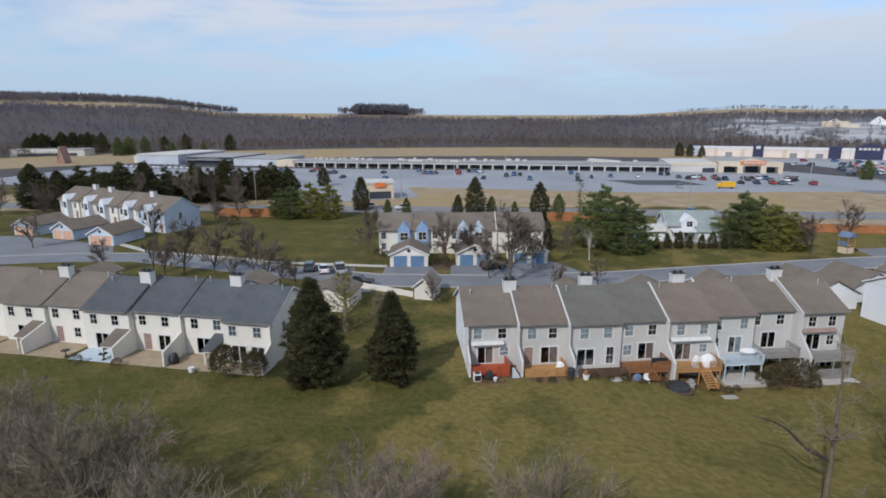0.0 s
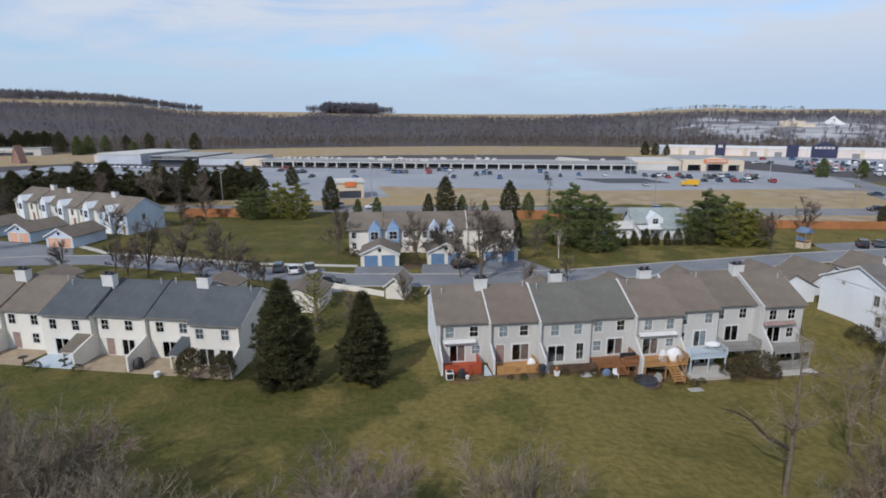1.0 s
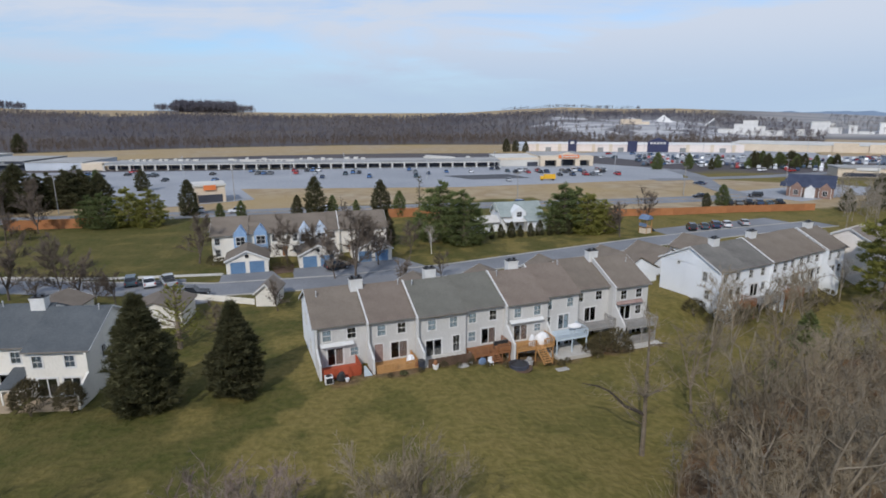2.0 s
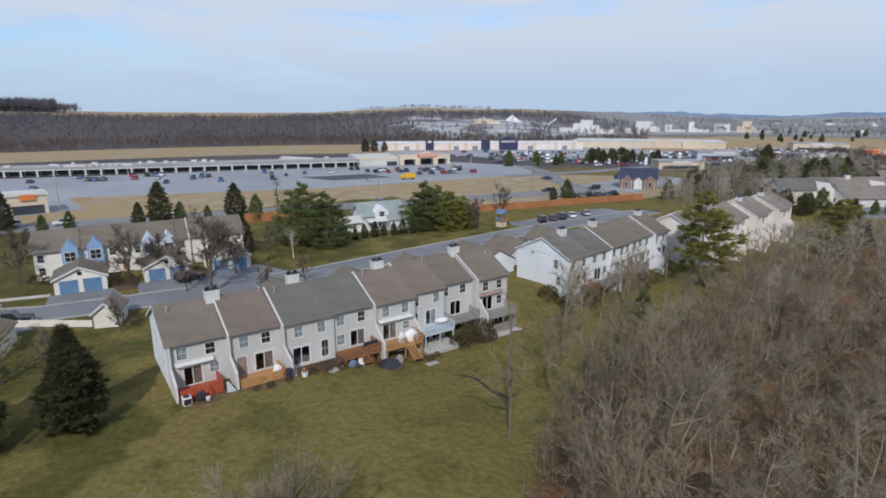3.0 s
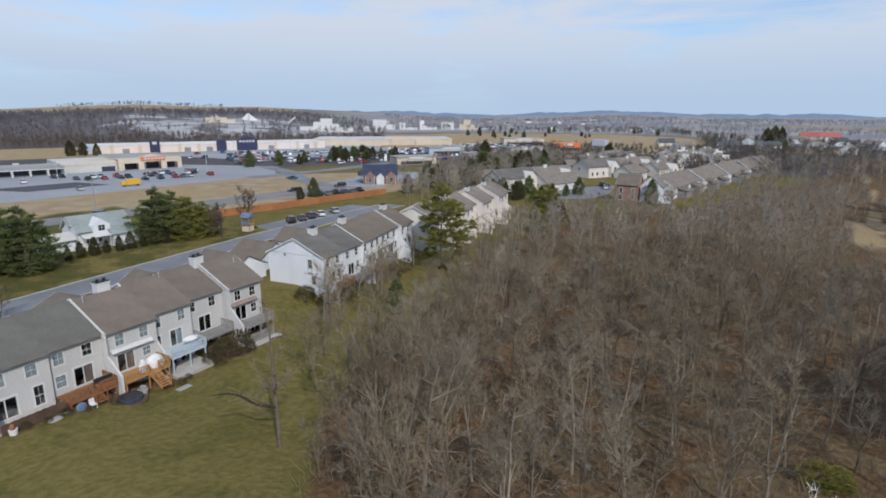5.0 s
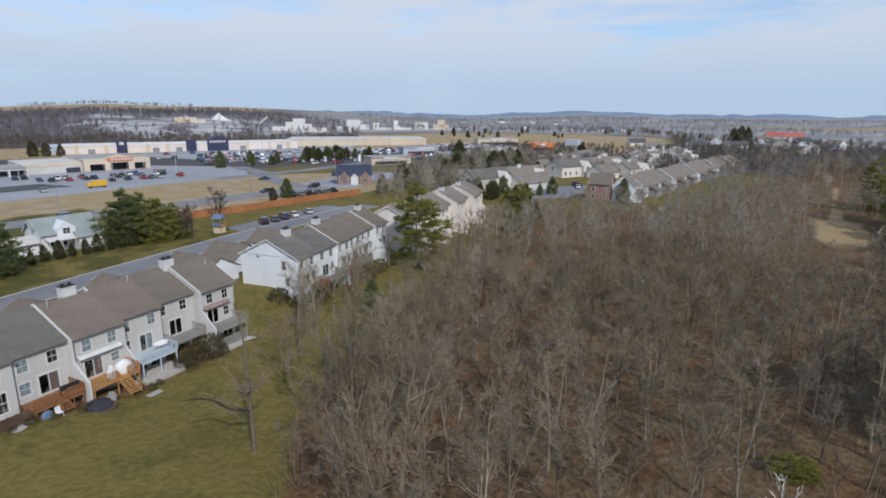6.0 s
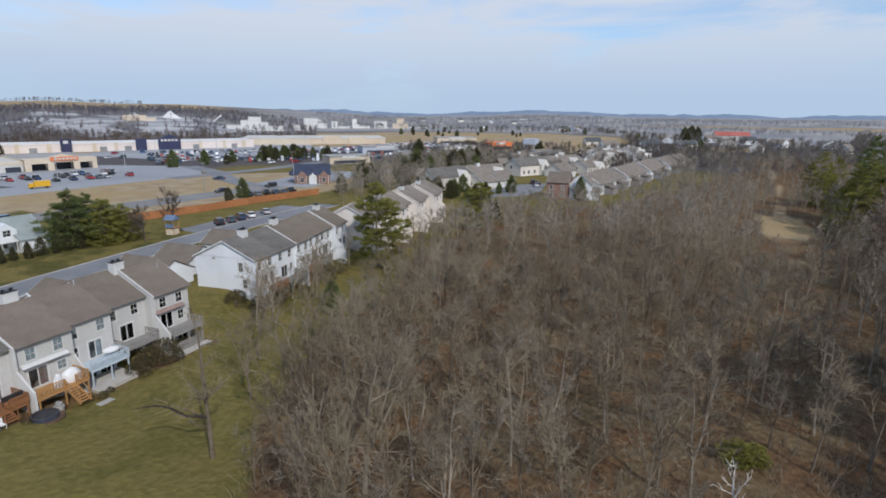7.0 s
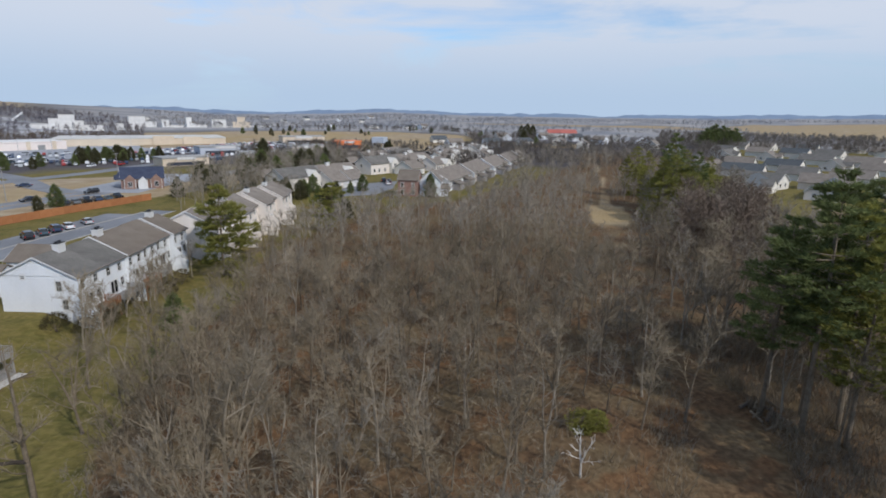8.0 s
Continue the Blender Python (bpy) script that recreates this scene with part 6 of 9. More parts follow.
for x, y, h, k in ((-24.2, 166.3, 9.8, 0), (9.0, 154, 10.8, 0), (26, 150, 9.8, 2), (30.6, 147.5, 7.0, 1), (-15.4, 156, 4.6, 1), (-10.2, 156, 5.0, 1), (21.3, 115.9, 6.6, 0), (4.2, 154.5, 6.0, 0), (13.5, 155, 5.5, 1), (20, 155, 4.0, 1)):
    plant("evergreen_tree", SPRUCES[k], x, y, x * 17 % 360, h / 10, "dark green conical evergreen near the highway", group="highway evergreens")
plant("thin_spruce", pine_meshes("thin_spruce", 77, 10.6, 2.4, 11, SPRUCE, bare=0.1, blades=7, per=5, tuft=0.5), 36.6, 149, 0, 1.0, "sparse tall spruce with open branches")
for x, y, h, k in ((37.0, 111.5, 11.6, 0), (33.2, 117, 13.2, 0), (63.6, 117.0, 11.6, 0), (67.6, 113.5, 9.4, 1), (71.8, 113.0, 7.8, 1), (67.5, 119, 10.2, 0)):
    plant("pine_tree", FULL_PINES[k], x, y, x * 31 % 360, h / 10 * 0.98, "full rounded green pine beside the farmhouse", group="farmhouse pines")
for x, y, h, k in ((-41.5, 153, 8.8, 0), (-36.5, 154.5, 9.6, 1), (-31.5, 153, 9.2, 1), (-45, 155.5, 8.0, 0)):
    plant("pine_tree", FULL_PINES[k], x, y, x * 13 % 360, h / 10, "bushy green pine at the edge of the lawn", group="lawn-edge pines")
rng = random.Random(11)
for i in range(34):
    x = -126 + 2.2 * i + rng.uniform(-1.4, 1.4)
    y = 172 + 0.26 * (x + 122) + rng.uniform(-4, 7)
    size = rng.uniform(0.95, 1.38) * (0.8 if i % 5 == 3 else 1.0)
    plant("dark_pine", DARK_PINES[(0, 1, 1, 0, 1)[i % 5]], x, y, rng.uniform(0, 360), size, "dark green pine in the belt behind the houses", group="dark pine belt")
for i in range(16):
    x, y = -322 + 2.9 * i + rng.uniform(-2, 2), 446 + 1.7 * i + rng.uniform(-6, 6)
    plant("dark_pine", DARK_PINES[i % 2], x, y, rng.uniform(0, 360), rng.uniform(1.1, 1.6), "dark evergreen in a stand across the valley road", group="far dark stand")
plant("lone_pine", white_pine_meshes("lone_pine", 91, 16.2, 5.2, YELLOW_PINE, bare=0.08, tiers=18, per=6, pads=26, count=10, length=0.65), 86.5, 59.2, 0, 1.0, "tall yellow-green pine standing before the beige row")
plant("yellow_pine", white_pine_meshes("yellow_pine", 92, 9.0, 5.0, YELLOW_PINE, bare=0.25, tiers=9, per=6, pads=16, length=0.7), 142, 62.5, 0, 1.0, "flat-topped yellow-green pine behind the woods")
plant("yellow_pine", white_pine_meshes("yellow_pine", 93, 5.5, 3.8, YELLOW_PINE, bare=0.15, tiers=6, per=6, pads=14, length=0.7), 128, 58, 90, 1.0, "low yellow-green pine behind the woods")
plant("evergreen_tree", SPRUCES[1], 176, 43.2, 0, 0.75, "dark conical evergreen beside the brick house")
plant("evergreen_tree", SPRUCES[0], 178, 52.5, 0, 0.65, "dark conical evergreen beside the brick house")
YELLOW_BUSH = bushy_pine_meshes("yellow_bush", 77, 8.0, 5.6, YELLOW_PINE, boughs=110, pads=7, count=7, length=0.9, belly=0.4, round_top=0.9, heads=3, uneven=0.35, depth=2.0, foot=0.7)
# the three at x 35 to 41 are unseen, added to shade the ground
for x, y, h, k in ((52.6, -18.8, 18.6, 0), (50.5, -21.6, 21.8, 1), (53.6, -22.6, 22.6, 0), (51.5, -24.8, 20.4, 2), (48.4, -24.2, 17.5, 2), (38.0, -29.0, 18.0, 1), (41.0, -31.5, 18.5, 0), (35.0, -27.0, 17.0, 1), (57, -27.5, 21.5, 1), (59.5, -31, 21.0, 2), (63, -30, 20, 2)):
    plant("white_pine", TALL_PINES[k], x, y, x * 29 % 360, h / 20.0, "tall dark green pine with level limbs at the wood's edge", group="wood-edge pines")
for x, y, h, k in ((166.9, -28.5, 22.0, 0), (172, -32.5, 17.5, 2), (162.0, -25.4, 15.5, 2), (164, -31.5, 15.0, 1), (157, -27.5, 17.0, 2), (152, -24.6, 13.0, 1), (160, -33.0, 17.5, 0), (155, -31.2, 14.0, 1), (176, -29.5, 19.0, 2), (168, -36.5, 14.5, 1), (149, -29.2, 11.5, 1), (206, -27.0, 15.0, 2), (203, -24.0, 12.0, 1), (182, -40.0, 13.0, 1), (211, -47.6, 13.5, 2), (195, -21.5, 17.0, 2), (198, -18.6, 13.5, 2), (170, -27, 15, 1)):
    plant("wood_pine", TALL_PINES[k] if k != 1 else FULL_PINES[1], x, y, x * 23 % 360, h / (20.0 if k != 1 else 11.0), "broad green pine in the woods beyond the track", group="track pines")
for x, y, h in ((517, -111, 17), (524, -118, 20), (533, -128, 19), (541, -120, 18), (530, -136, 17), (526, -130, 15.5)):
    plant("field_pine", FULL_PINES[0], x, y, x * 23 % 360, h / 10, "large dark pine by the far field", group="far field pines")
for x, y, h in ((46.0, -2.6, 0.24), (46.6, -3.8, 0.21)):
    plant("cedar_shrub", YELLOW_BUSH, x, y, x * 90, h, "low yellow-green cedar among the bare trees", group="woodland cedars")
plant("cedar_shrub", EVG[1], 50, 44.0, 10, 0.36, "small green cedar at the wood's edge")
plant("cedar_shrub", EVG[1], 62, 50.5, 70, 0.55, "small green cedar at the wood's edge")
for i in range(9):
    plant("arborvitae", SPRUCES[2 * (i % 2)], 44.5 + 2.3 * i, 114.4 - 0.12 * i + 0.4 * (i % 2), 40 * i, 0.26 + 0.05 * (i % 3), "clipped arborvitae in the hedge before the farmhouse", "shrub", "farmhouse hedge")

# leafless trees
WOODS = [bare_tree_meshes("bare_tree", 100 + k, h, sp, ts, 12, 6, 10, rad, BARK if k != 3 else PALE_BARK, TWIGS if k not in (2, 4) else GREY_TWIGS, 1.2, forks=fk)
         for k, (h, sp, ts, rad, fk) in enumerate(((12, .45, .4, .15, 2), (13, .4, .45, .16, 2), (11, .55, .3, .14, 3), (12.5, .5, .35, .15, 2), (10, .5, .35, .12, 2), (13, .42, .4, .15, 1), (11.5, .55, .3, .16, 3)))]
STREET_TREES = [bare_tree_meshes("street_tree", 200 + k, 8.0, 0.62, 0.24, 17, 10, 19, 0.17, DARK_BARK, STREET_TWIGS, 1.35, low=0.24, forks=3) for k in range(3)]
for x, y, h, k in ((-15.3, 110, 8.9, 0), (-38.6, 109.6, 7.0, 1), (-54.9, 150.4, 9.6, 2), (-45.8, 95.8, 10.0, 0), (-40.1, 95.4, 9.6, 2), (0.6, 102.6, 9.2, 1), (11.0, 89.6, 12.6, 2), (24.1, 106, 6.4, 0), (-52, 97.5, 6.5, 1), (-30, 92.5, 7.0, 2), (-33, 94.5, 7.4, 0), (-88, 118, 7.5, 1), (8.0, 92.8, 8.0, 0),
                   (14.5, 104.0, 8.5, 1), (-8.2, 70.5, 5.0, 1), (-1.4, 78.8, 4.2, 0), (72.5, 107.5, 8.0, 2), (88, 119, 9, 1), (-66, 126, 8.0, 0), (-57, 139, 7.5, 2), (-93, 171, 10.5, 0), (-79, 176, 11.0, 1), (-72, 178, 10, 2), (-64, 172, 10.5, 0), (-112, 158, 9.5, 2), (-127, 160, 10, 1), (-118, 125, 8, 0), (18.0, 86.0, 4.5, 2), (25, 87.2, 4.6, 0), (-48.5, 94.5, 7.6, 2), (-36, 93.5, 5.6, 1), (-27, 89.5, 5.6, 0), (-24, 88.0, 5.2, 2), (5.5, 102.5, 8.0, 2), (16.5, 99.5, 8.2, 1), (-61, 98, 6.5, 2), (-100, 141, 9, 0), (-112, 136, 8, 1)):
    plant("street_tree", STREET_TREES[k], x, y, x * 37 % 360, h / 8, "leafless round-crowned street tree", group="street trees")
SLENDER = [bare_tree_meshes("slender_tree", 210 + k, 8.0, 0.55, 0.3, 11, 6, 6, 0.13, PALE_BARK, GREY_TWIGS, 1.0, forks=3) for k in range(2)]
for x, y, h, k in ((58.5, 58.8, 7.8, 0), (61.2, 60.4, 7.0, 1), (64.5, 60.5, 8.0, 1), (71.5, 61.5, 8.2, 0), (79, 63.5, 7.6, 1), (98, 63.0, 7.0, 0), (84, 64.0, 6.8, 0)):
    plant("slender_tree", SLENDER[k], x, y, x * 37 % 360, h / 8, "pale slender leafless tree before the white row", group="white row trees")
plant("birch_tree", bare_tree_meshes("birch", 301, 6.4, 0.5, 0.25, 10, 6, 6, 0.12, WHITE_BARK, GREY_TWIGS, 1.4, forks=3), 28.0, 104.6, 0, 1.0, "small white-barked leafless birch on the grass")

NEAR_TREES = [bare_tree_meshes("edge_tree", 400 + k, 13.0, 0.62, 0.3, 13, 9, 11, 0.21, BARK if k != 1 else STRAW_BARK, TWIGS, 0.95, low=0.28, forks=3) for k in range(3)]
def limb_tree_meshes(name, seed):
    """A straight grey trunk with one heavy dark limb reaching out to a side, and thin rising branches."""
    rng = random.Random(seed)
    TV, TF, CV, CF = [], [], [], []
    trunk, top = bent(rng, Vector((0, 0, -0.4)), Vector((0.0, 0.02, 1)), 13.0, 9, 0.03, 0.02)
    limb(TV, TF, trunk, [0.24, 0.21, 0.20, 0.18, 0.16, 0.14, 0.11, 0.08, 0.05, 0.02], 8)
    src = trunk[2].lerp(trunk[3], 0.95)
    big = [src + Vector(p) for p in ((0, 0, -0.1), (-0.7, 0.35, 0.25), (-1.5, 0.8, 0.55), (-2.1, 1.1, 1.25), (-2.6, 1.4, 1.75), (-3.3, 1.8, 2.1), (-4.0, 2.1, 2.25), (-4.7, 2.5, 2.3))]
    BV, BF = [], []
    limb(BV, BF, big, [0.17, 0.15, 0.13, 0.12, 0.10, 0.08, 0.06, 0.02], 6)
    arms = [big]
    for i in range(15):
        f = rng.uniform(2.2, 8.6)
        src = trunk[int(f)].lerp(trunk[int(f) + 1], f - int(f))
        a = rng.uniform(0, 6.283)
        arm, _ = bent(rng, src, Vector((math.cos(a), math.sin(a), rng.uniform(0.2, 0.9))), rng.uniform(1.6, 4.2) * (1.15 - 0.07 * f), 5, 0.22, 0.06)
        limb(TV, TF, arm, [0.07, 0.058, 0.046, 0.034, 0.022, 0.0], 4)
        arms.append(arm)
    for arm in arms:
        for t in range(9):
            k = rng.uniform(1.0, len(arm) - 1.001)
            j = int(k)
            sub, _ = bent(rng, arm[j].lerp(arm[j + 1], k - j), spray(rng, (arm[j + 1] - arm[j]).normalized(), 25, 70) + Vector((0, 0, 0.3)), rng.uniform(0.7, 1.7), 3, 0.25, 0.05)
            limb(CV, CF, sub, [0.022, 0.017, 0.012, 0.0], 3)
            for q in range(5):
                tw, _ = bent(rng, sub[rng.randrange(1, 4)], spray(rng, (sub[3] - sub[2]).normalized(), 20, 70), rng.uniform(0.3, 0.8), 1, 0.1, 0.0)
                limb(CV, CF, tw, [0.013, 0.0], 1)
    return raw(name + "_trunk", TV, TF, BARK), raw(name + "_crown", CV, CF, TWIGS), raw(name + "_limb", BV, BF, BLACKISH_BARK)


LIMB_TREE = limb_tree_meshes("limb_tree", 5)
limb_tree = plant("edge_tree", LIMB_TREE, 28.5, 36.7, 0, 1.0, "leafless grey tree with one heavy dark side limb on the lawn", group="wood-edge trees")
placed("limb", LIMB_TREE[2], BLACKISH_BARK, limb_tree, "heavy blackish side limb")
for x, y, h, k in ((31.3, 23.0, 13.5, 1), (35, 27, 13.0, 2), (40.0, 14.2, 9.5, 1), (46.0, 36.5, 10.5, 1), (34.5, 30.5, 12.0, 1), (45.5, 48.5, 9.5, 0), (53.5, 57, 9.5, 1), (67, 58.5, 8, 1), (51, 51, 8.5, 1), (57, 50.5, 9, 0), (63, 51.5, 9.5, 1), (38, 42, 10, 2), (36, 31, 11, 0)):
    plant("edge_tree", NEAR_TREES[k], x, y, x * 53 % 360, h / 13, "leafless grey tree with spreading limbs at the wood's edge", group="wood-edge trees")
plant("dead_snag", bare_tree_meshes("dead_snag", 410, 6.0, 0.6, 0.4, 8, 3, 2, 0.14, WHITE_BARK, WHITE_BARK, 2.0, forks=3), 39.2, -2.4, 0, 0.68, "bleached broken dead tree standing in the brush")

rng = random.Random(21)
spots = []
cell = 4.3
for i in range(-1, 48):
    for j in range(-16, 16):
        x, y = 14 + i * cell + rng.uniform(-1.7, 1.7), j * cell + rng.uniform(-1.7, 1.7)
        r = math.hypot(x, y)
        if r < 21 or wooded(x, y) < 0.55 or r > 205:
            continue
        if 29 < x < 46 and -9.0 < y < 1.5 and rng.random() < 0.8:
            continue
        if 26 < x < 57 and -34 < y < -12.5 and rng.random() < (0.92 if x < 46 or y > -19 else 0.5):
            continue
        if math.degrees(math.atan2(x, y)) > 121 or y < -52:
            continue
        thin = 1.0 if r < 95 else 0.62
        if rng.random() < thin:
            spots.append((x, y))
spots.sort(key=lambda p: math.hypot(*p))


def young_growth(x, y):
    """Low young trees along the track before its clearing."""
    az = math.degrees(math.atan2(x, y))
    return 1 - 0.58 * smooth(math.hypot(x, y), 78, 108) * smooth(az, 91.2, 92.6) * (1 - smooth(az, 96.4, 97.8))


for x, y in spots[:285]:
    south = y < along(x, [(10, -2), (50, -12), (130, -10.5), (220, -14)])
    edge = along(x, WOOD_NORTH) - y
    h = rng.uniform(0.72, 1.08) * (0.95 if south else 0.88) * (0.8 if edge < 4 else 1.0) * (1 - 0.10 * smooth(x, 95, 140)) * young_growth(x, y)
    k = rng.randrange(len(WOODS))
    plant("bare_tree", WOODS[k], x, y, rng.uniform(0, 360), h, "leafless grey-brown tree in the winter woods", group="winter woods")


def joined_trees(name, sources, places, material, label):
    """Farther trees of the same woods, past picking apart, as one mesh."""
    vs, fs, n = [], [], 0
    data = []
    for trunk, crown in sources:
        for me in (trunk, crown):
            co = np.empty(len(me.vertices) * 3)
            me.vertices.foreach_get("co", co)
            tri = [tuple(p.vertices) for p in me.polygons]
            data.append((co.reshape(-1, 3), tri))
    out_v, out_f = [], []
    for x, y, z, turn, size, k in places:
        c, s = math.cos(turn) * size, math.sin(turn) * size
        for co, tri in data[2 * k:2 * k + 2]:
            w = np.column_stack((co[:, 0] * c - co[:, 1] * s + x, co[:, 0] * s + co[:, 1] * c + y, co[:, 2] * size + z))
            out_v.append(w)
            out_f.extend(tuple(i + n for i in f) for f in tri)
            n += len(w)
    ob = new(name, raw(name, np.concatenate(out_v).tolist(), out_f, material))
    return tagged(ob, label, "woods", kind="stuff")


SPARSE = [bare_tree_meshes("sparse_tree", 600 + k, 12.0, 0.5, 0.3, 9, 6, 5, 0.15, BARK, TWIGS, 2.4, forks=2, coarse=True) for k in range(3)]
russet = []
places = [(x, y, ground_z(x, y), rng.uniform(0, 6.28), rng.uniform(0.65, 1.0) * (1 - 0.18 * smooth(x, 90, 150)) * (young_growth(x, y) if x < 176 else 1.0), rng.randrange(3)) for x, y in spots[285:]]
for _ in range(160):
    x, y = polar(rng, 100, 124, 70, 215)
    if math.degrees(math.atan2(x, y)) > 105.5 and math.hypot(x, y) > 135:
        continue
    places.append((x, y, ground_z(x, y), rng.uniform(0, 6.28), rng.uniform(0.75, 1.05), rng.randrange(3)))
for _ in range(170):
    x, y = rng.uniform(136, 290), rng.uniform(96, 138)
    if x < 1.34 * y:
        continue
    places.append((x, y, ground_z(x, y), rng.uniform(0, 6.28), rng.uniform(0.6, 0.95), rng.randrange(3)))
for _ in range(60):
    x, y = polar(rng, 84, 101, 205, 330)
    places.append((x, y, ground_z(x, y), rng.uniform(0, 6.28), rng.uniform(0.7, 1.0), rng.randrange(3)))
for _ in range(46):
    x, y = polar(rng, 51, 63, 158, 225)
    places.append((x, y, ground_z(x, y), rng.uniform(0, 6.28), rng.uniform(0.45, 0.8), rng.randrange(3)))
for _ in range(60):
    x, y = polar(rng, 100.5, 107.5, 88, 148)
    russet.append((x, y, ground_z(x, y), rng.uniform(0, 6.28), rng.uniform(0.95, 1.2), rng.randrange(3)))
joined_trees("russet_woods", SPARSE, russet, RUSSET_TWIGS, "tall red-brown leafless trees between the pines")
joined_trees("winter_woods", SPARSE, places, FAR_TWIGS, "farther leafless trees of the winter woods")

# scrub below the camera, at the near edge of the lawn
SCRUB = [bare_tree_meshes("scrub_tree", 500 + k, 8.0, 0.62, 0.16, 16, 9, 11, 0.08, BARK, m, 0.8, low=0.12, forks=5) for k, m in enumerate((GREY_TWIGS, PINK_TWIGS, TWIGS))]
rng = random.Random(23)
for i, (x, y, h) in enumerate(((-32.3, 34.2, 6.9), (-30.8, 33.8, 8.4), (-34.0, 38.0, 9.2), (-29.7, 34.2, 8.1), (-28.8, 33.5, 8.4), (-30.6, 36.3, 9.1), (-31.1, 38.0, 8.5), (-27.9, 33.3, 6.6), (-27.6, 34.5, 7.9), (-24.6, 31.0, 8.6), (-23.8, 30.8, 8.7), (-25.5, 33.7, 9.1),
                                (-26.9, 35.8, 8.0), (-22.5, 30.2, 8.8), (-22.4, 31.1, 8.0), (-23.3, 32.9, 8.1), (-22.4, 32.4, 9.2), (-21.3, 32.6, 8.6), (-17.6, 26.4, 9.2), (-20.1, 31.7, 8.4), (-19.0, 30.7, 7.4), (-15.3, 25.3, 9.2), (-16.4, 29.1, 7.3), (-13.9, 24.6, 8.7), (-14.7, 26.6, 7.5), (-12.1, 24.5, 8.8))):
    plant("scrub_tree", SCRUB[(0, 2, 0, 1)[i % 4]], x, y, rng.uniform(0, 360), h / 8, "twiggy leafless scrub tree at the lawn's near edge", group="near scrub")
for i in range(13):
    a, r = -21.5 + 1.4 * i + rng.uniform(-0.5, 0.5), rng.uniform(26.5, 29.5)
    plant("scrub_tree", SCRUB[1 if i % 4 else 0], r * math.sin(radians(a)), r * math.cos(radians(a)), rng.uniform(0, 360), rng.uniform(0.82, 1.06), "pinkish twiggy scrub tree below the lawn", group="near scrub")
for x, y, h in ((4.9, 27.0, 1.26), (6.0, 26.8, 1.34), (7.0, 27.2, 1.24), (5.6, 28.2, 1.1)):
    plant("scrub_tree", SCRUB[2], x, y, x * 71, h * 0.9, "twiggy leafless scrub tree at the lawn's near edge", group="near scrub")


def brush(name, seed, count, where, low, high, material, label):
    """Thin upright stems and bent canes on the wood's floor, past counting."""
    rng = random.Random(seed)
    V, F = [], []
    made = 0
    while made < count:
        x, y = where(rng)
        if wooded(x, y) < 0.4:
            continue
        made += 1
        z = ground_z(x, y)
        for s in range(4):
            d = Vector((rng.uniform(-.6, .6), rng.uniform(-.6, .6), 1))
            path, _ = bent(rng, Vector((x + rng.uniform(-.4, .4), y + rng.uniform(-.4, .4), z - 0.1)), d, rng.uniform(low, high), 2, 0.25, 0.0)
            limb(V, F, path, [0.022, 0.016, 0.0], 3)
    tagged(new(name, raw(name, V, F, material)), label, "brush", kind="stuff")


def woods_spot(rng):
    return (rng.uniform(15, 150), rng.uniform(-40, 55)) if rng.random() < 0.75 else (rng.uniform(28, 75), rng.uniform(-40, -8))


def pine_floor(rng):
    return rng.uniform(34, 75), rng.uniform(-34, -13)


def west_spot(rng):
    return rng.uniform(-48, -13), rng.uniform(15, 38)


brush("undergrowth", 31, 3800, woods_spot, 0.8, 2.6, TWIGS, "tangled leafless undergrowth on the wood's floor")
brush("undergrowth", 34, 2600, woods_spot, 0.6, 1.9, GREY_TWIGS, "grey-brown briars on the wood's floor")
brush("undergrowth", 33, 2000, pine_floor, 0.6, 2.2, BARK, "dark brush under the tall pines")
brush("undergrowth", 32, 500, west_spot, 0.8, 2.6, GREY_TWIGS, "tangled leafless undergrowth at the lawn's edge")


def far_woods(name, seed, count, pick, low, high, material, label, blades=26, thin=1.0):
    """Distant leafless woods: each tree a stem and a round haze of twigs, past counting."""
    rng = random.Random(seed)
    V, F = [], []
    for _ in range(count):
        spot = pick(rng)
        if spot is None:
            continue
        x, y = spot
        z, h = ground_z(x, y), rng.uniform(low, high)
        cz, rr, rz = z + h * 0.48, h * rng.uniform(0.26, 0.40), h * 0.50
        n = len(V)
        V.extend(((x - h * .018, y, z), (x + h * .018, y, z), (x, y, cz)))
        F.append((n, n + 1, n + 2))
        for b in range(blades):
            a, e = rng.uniform(0, 6.283), math.asin(rng.uniform(-0.75, 1))
            q = rng.uniform(0.75, 1.08)
            dx, dy, dz = math.cos(a) * math.cos(e) * rr * q, math.sin(a) * math.cos(e) * rr * q, math.sin(e) * rz * q
            w = h * rng.uniform(0.018, 0.04) * thin
            ox, oy, oz = dx * 0.35 + rng.uniform(-1, 1) * rr * .3, dy * 0.35 + rng.uniform(-1, 1) * rr * .3, dz * 0.35 + rng.uniform(-1, 0.4) * rz * .3
            n = len(V)
            ca, sa = math.cos(a + 1.57), math.sin(a + 1.57)
            V.extend(((x + ox - ca * w, y + oy - sa * w, cz + oz), (x + ox + ca * w, y + oy + sa * w, cz + oz), (x + dx, y + dy, cz + dz)))
            F.append((n, n + 1, n + 2))
    tagged(new(name, raw(name, V, F, material)), label, "woods", kind="stuff")


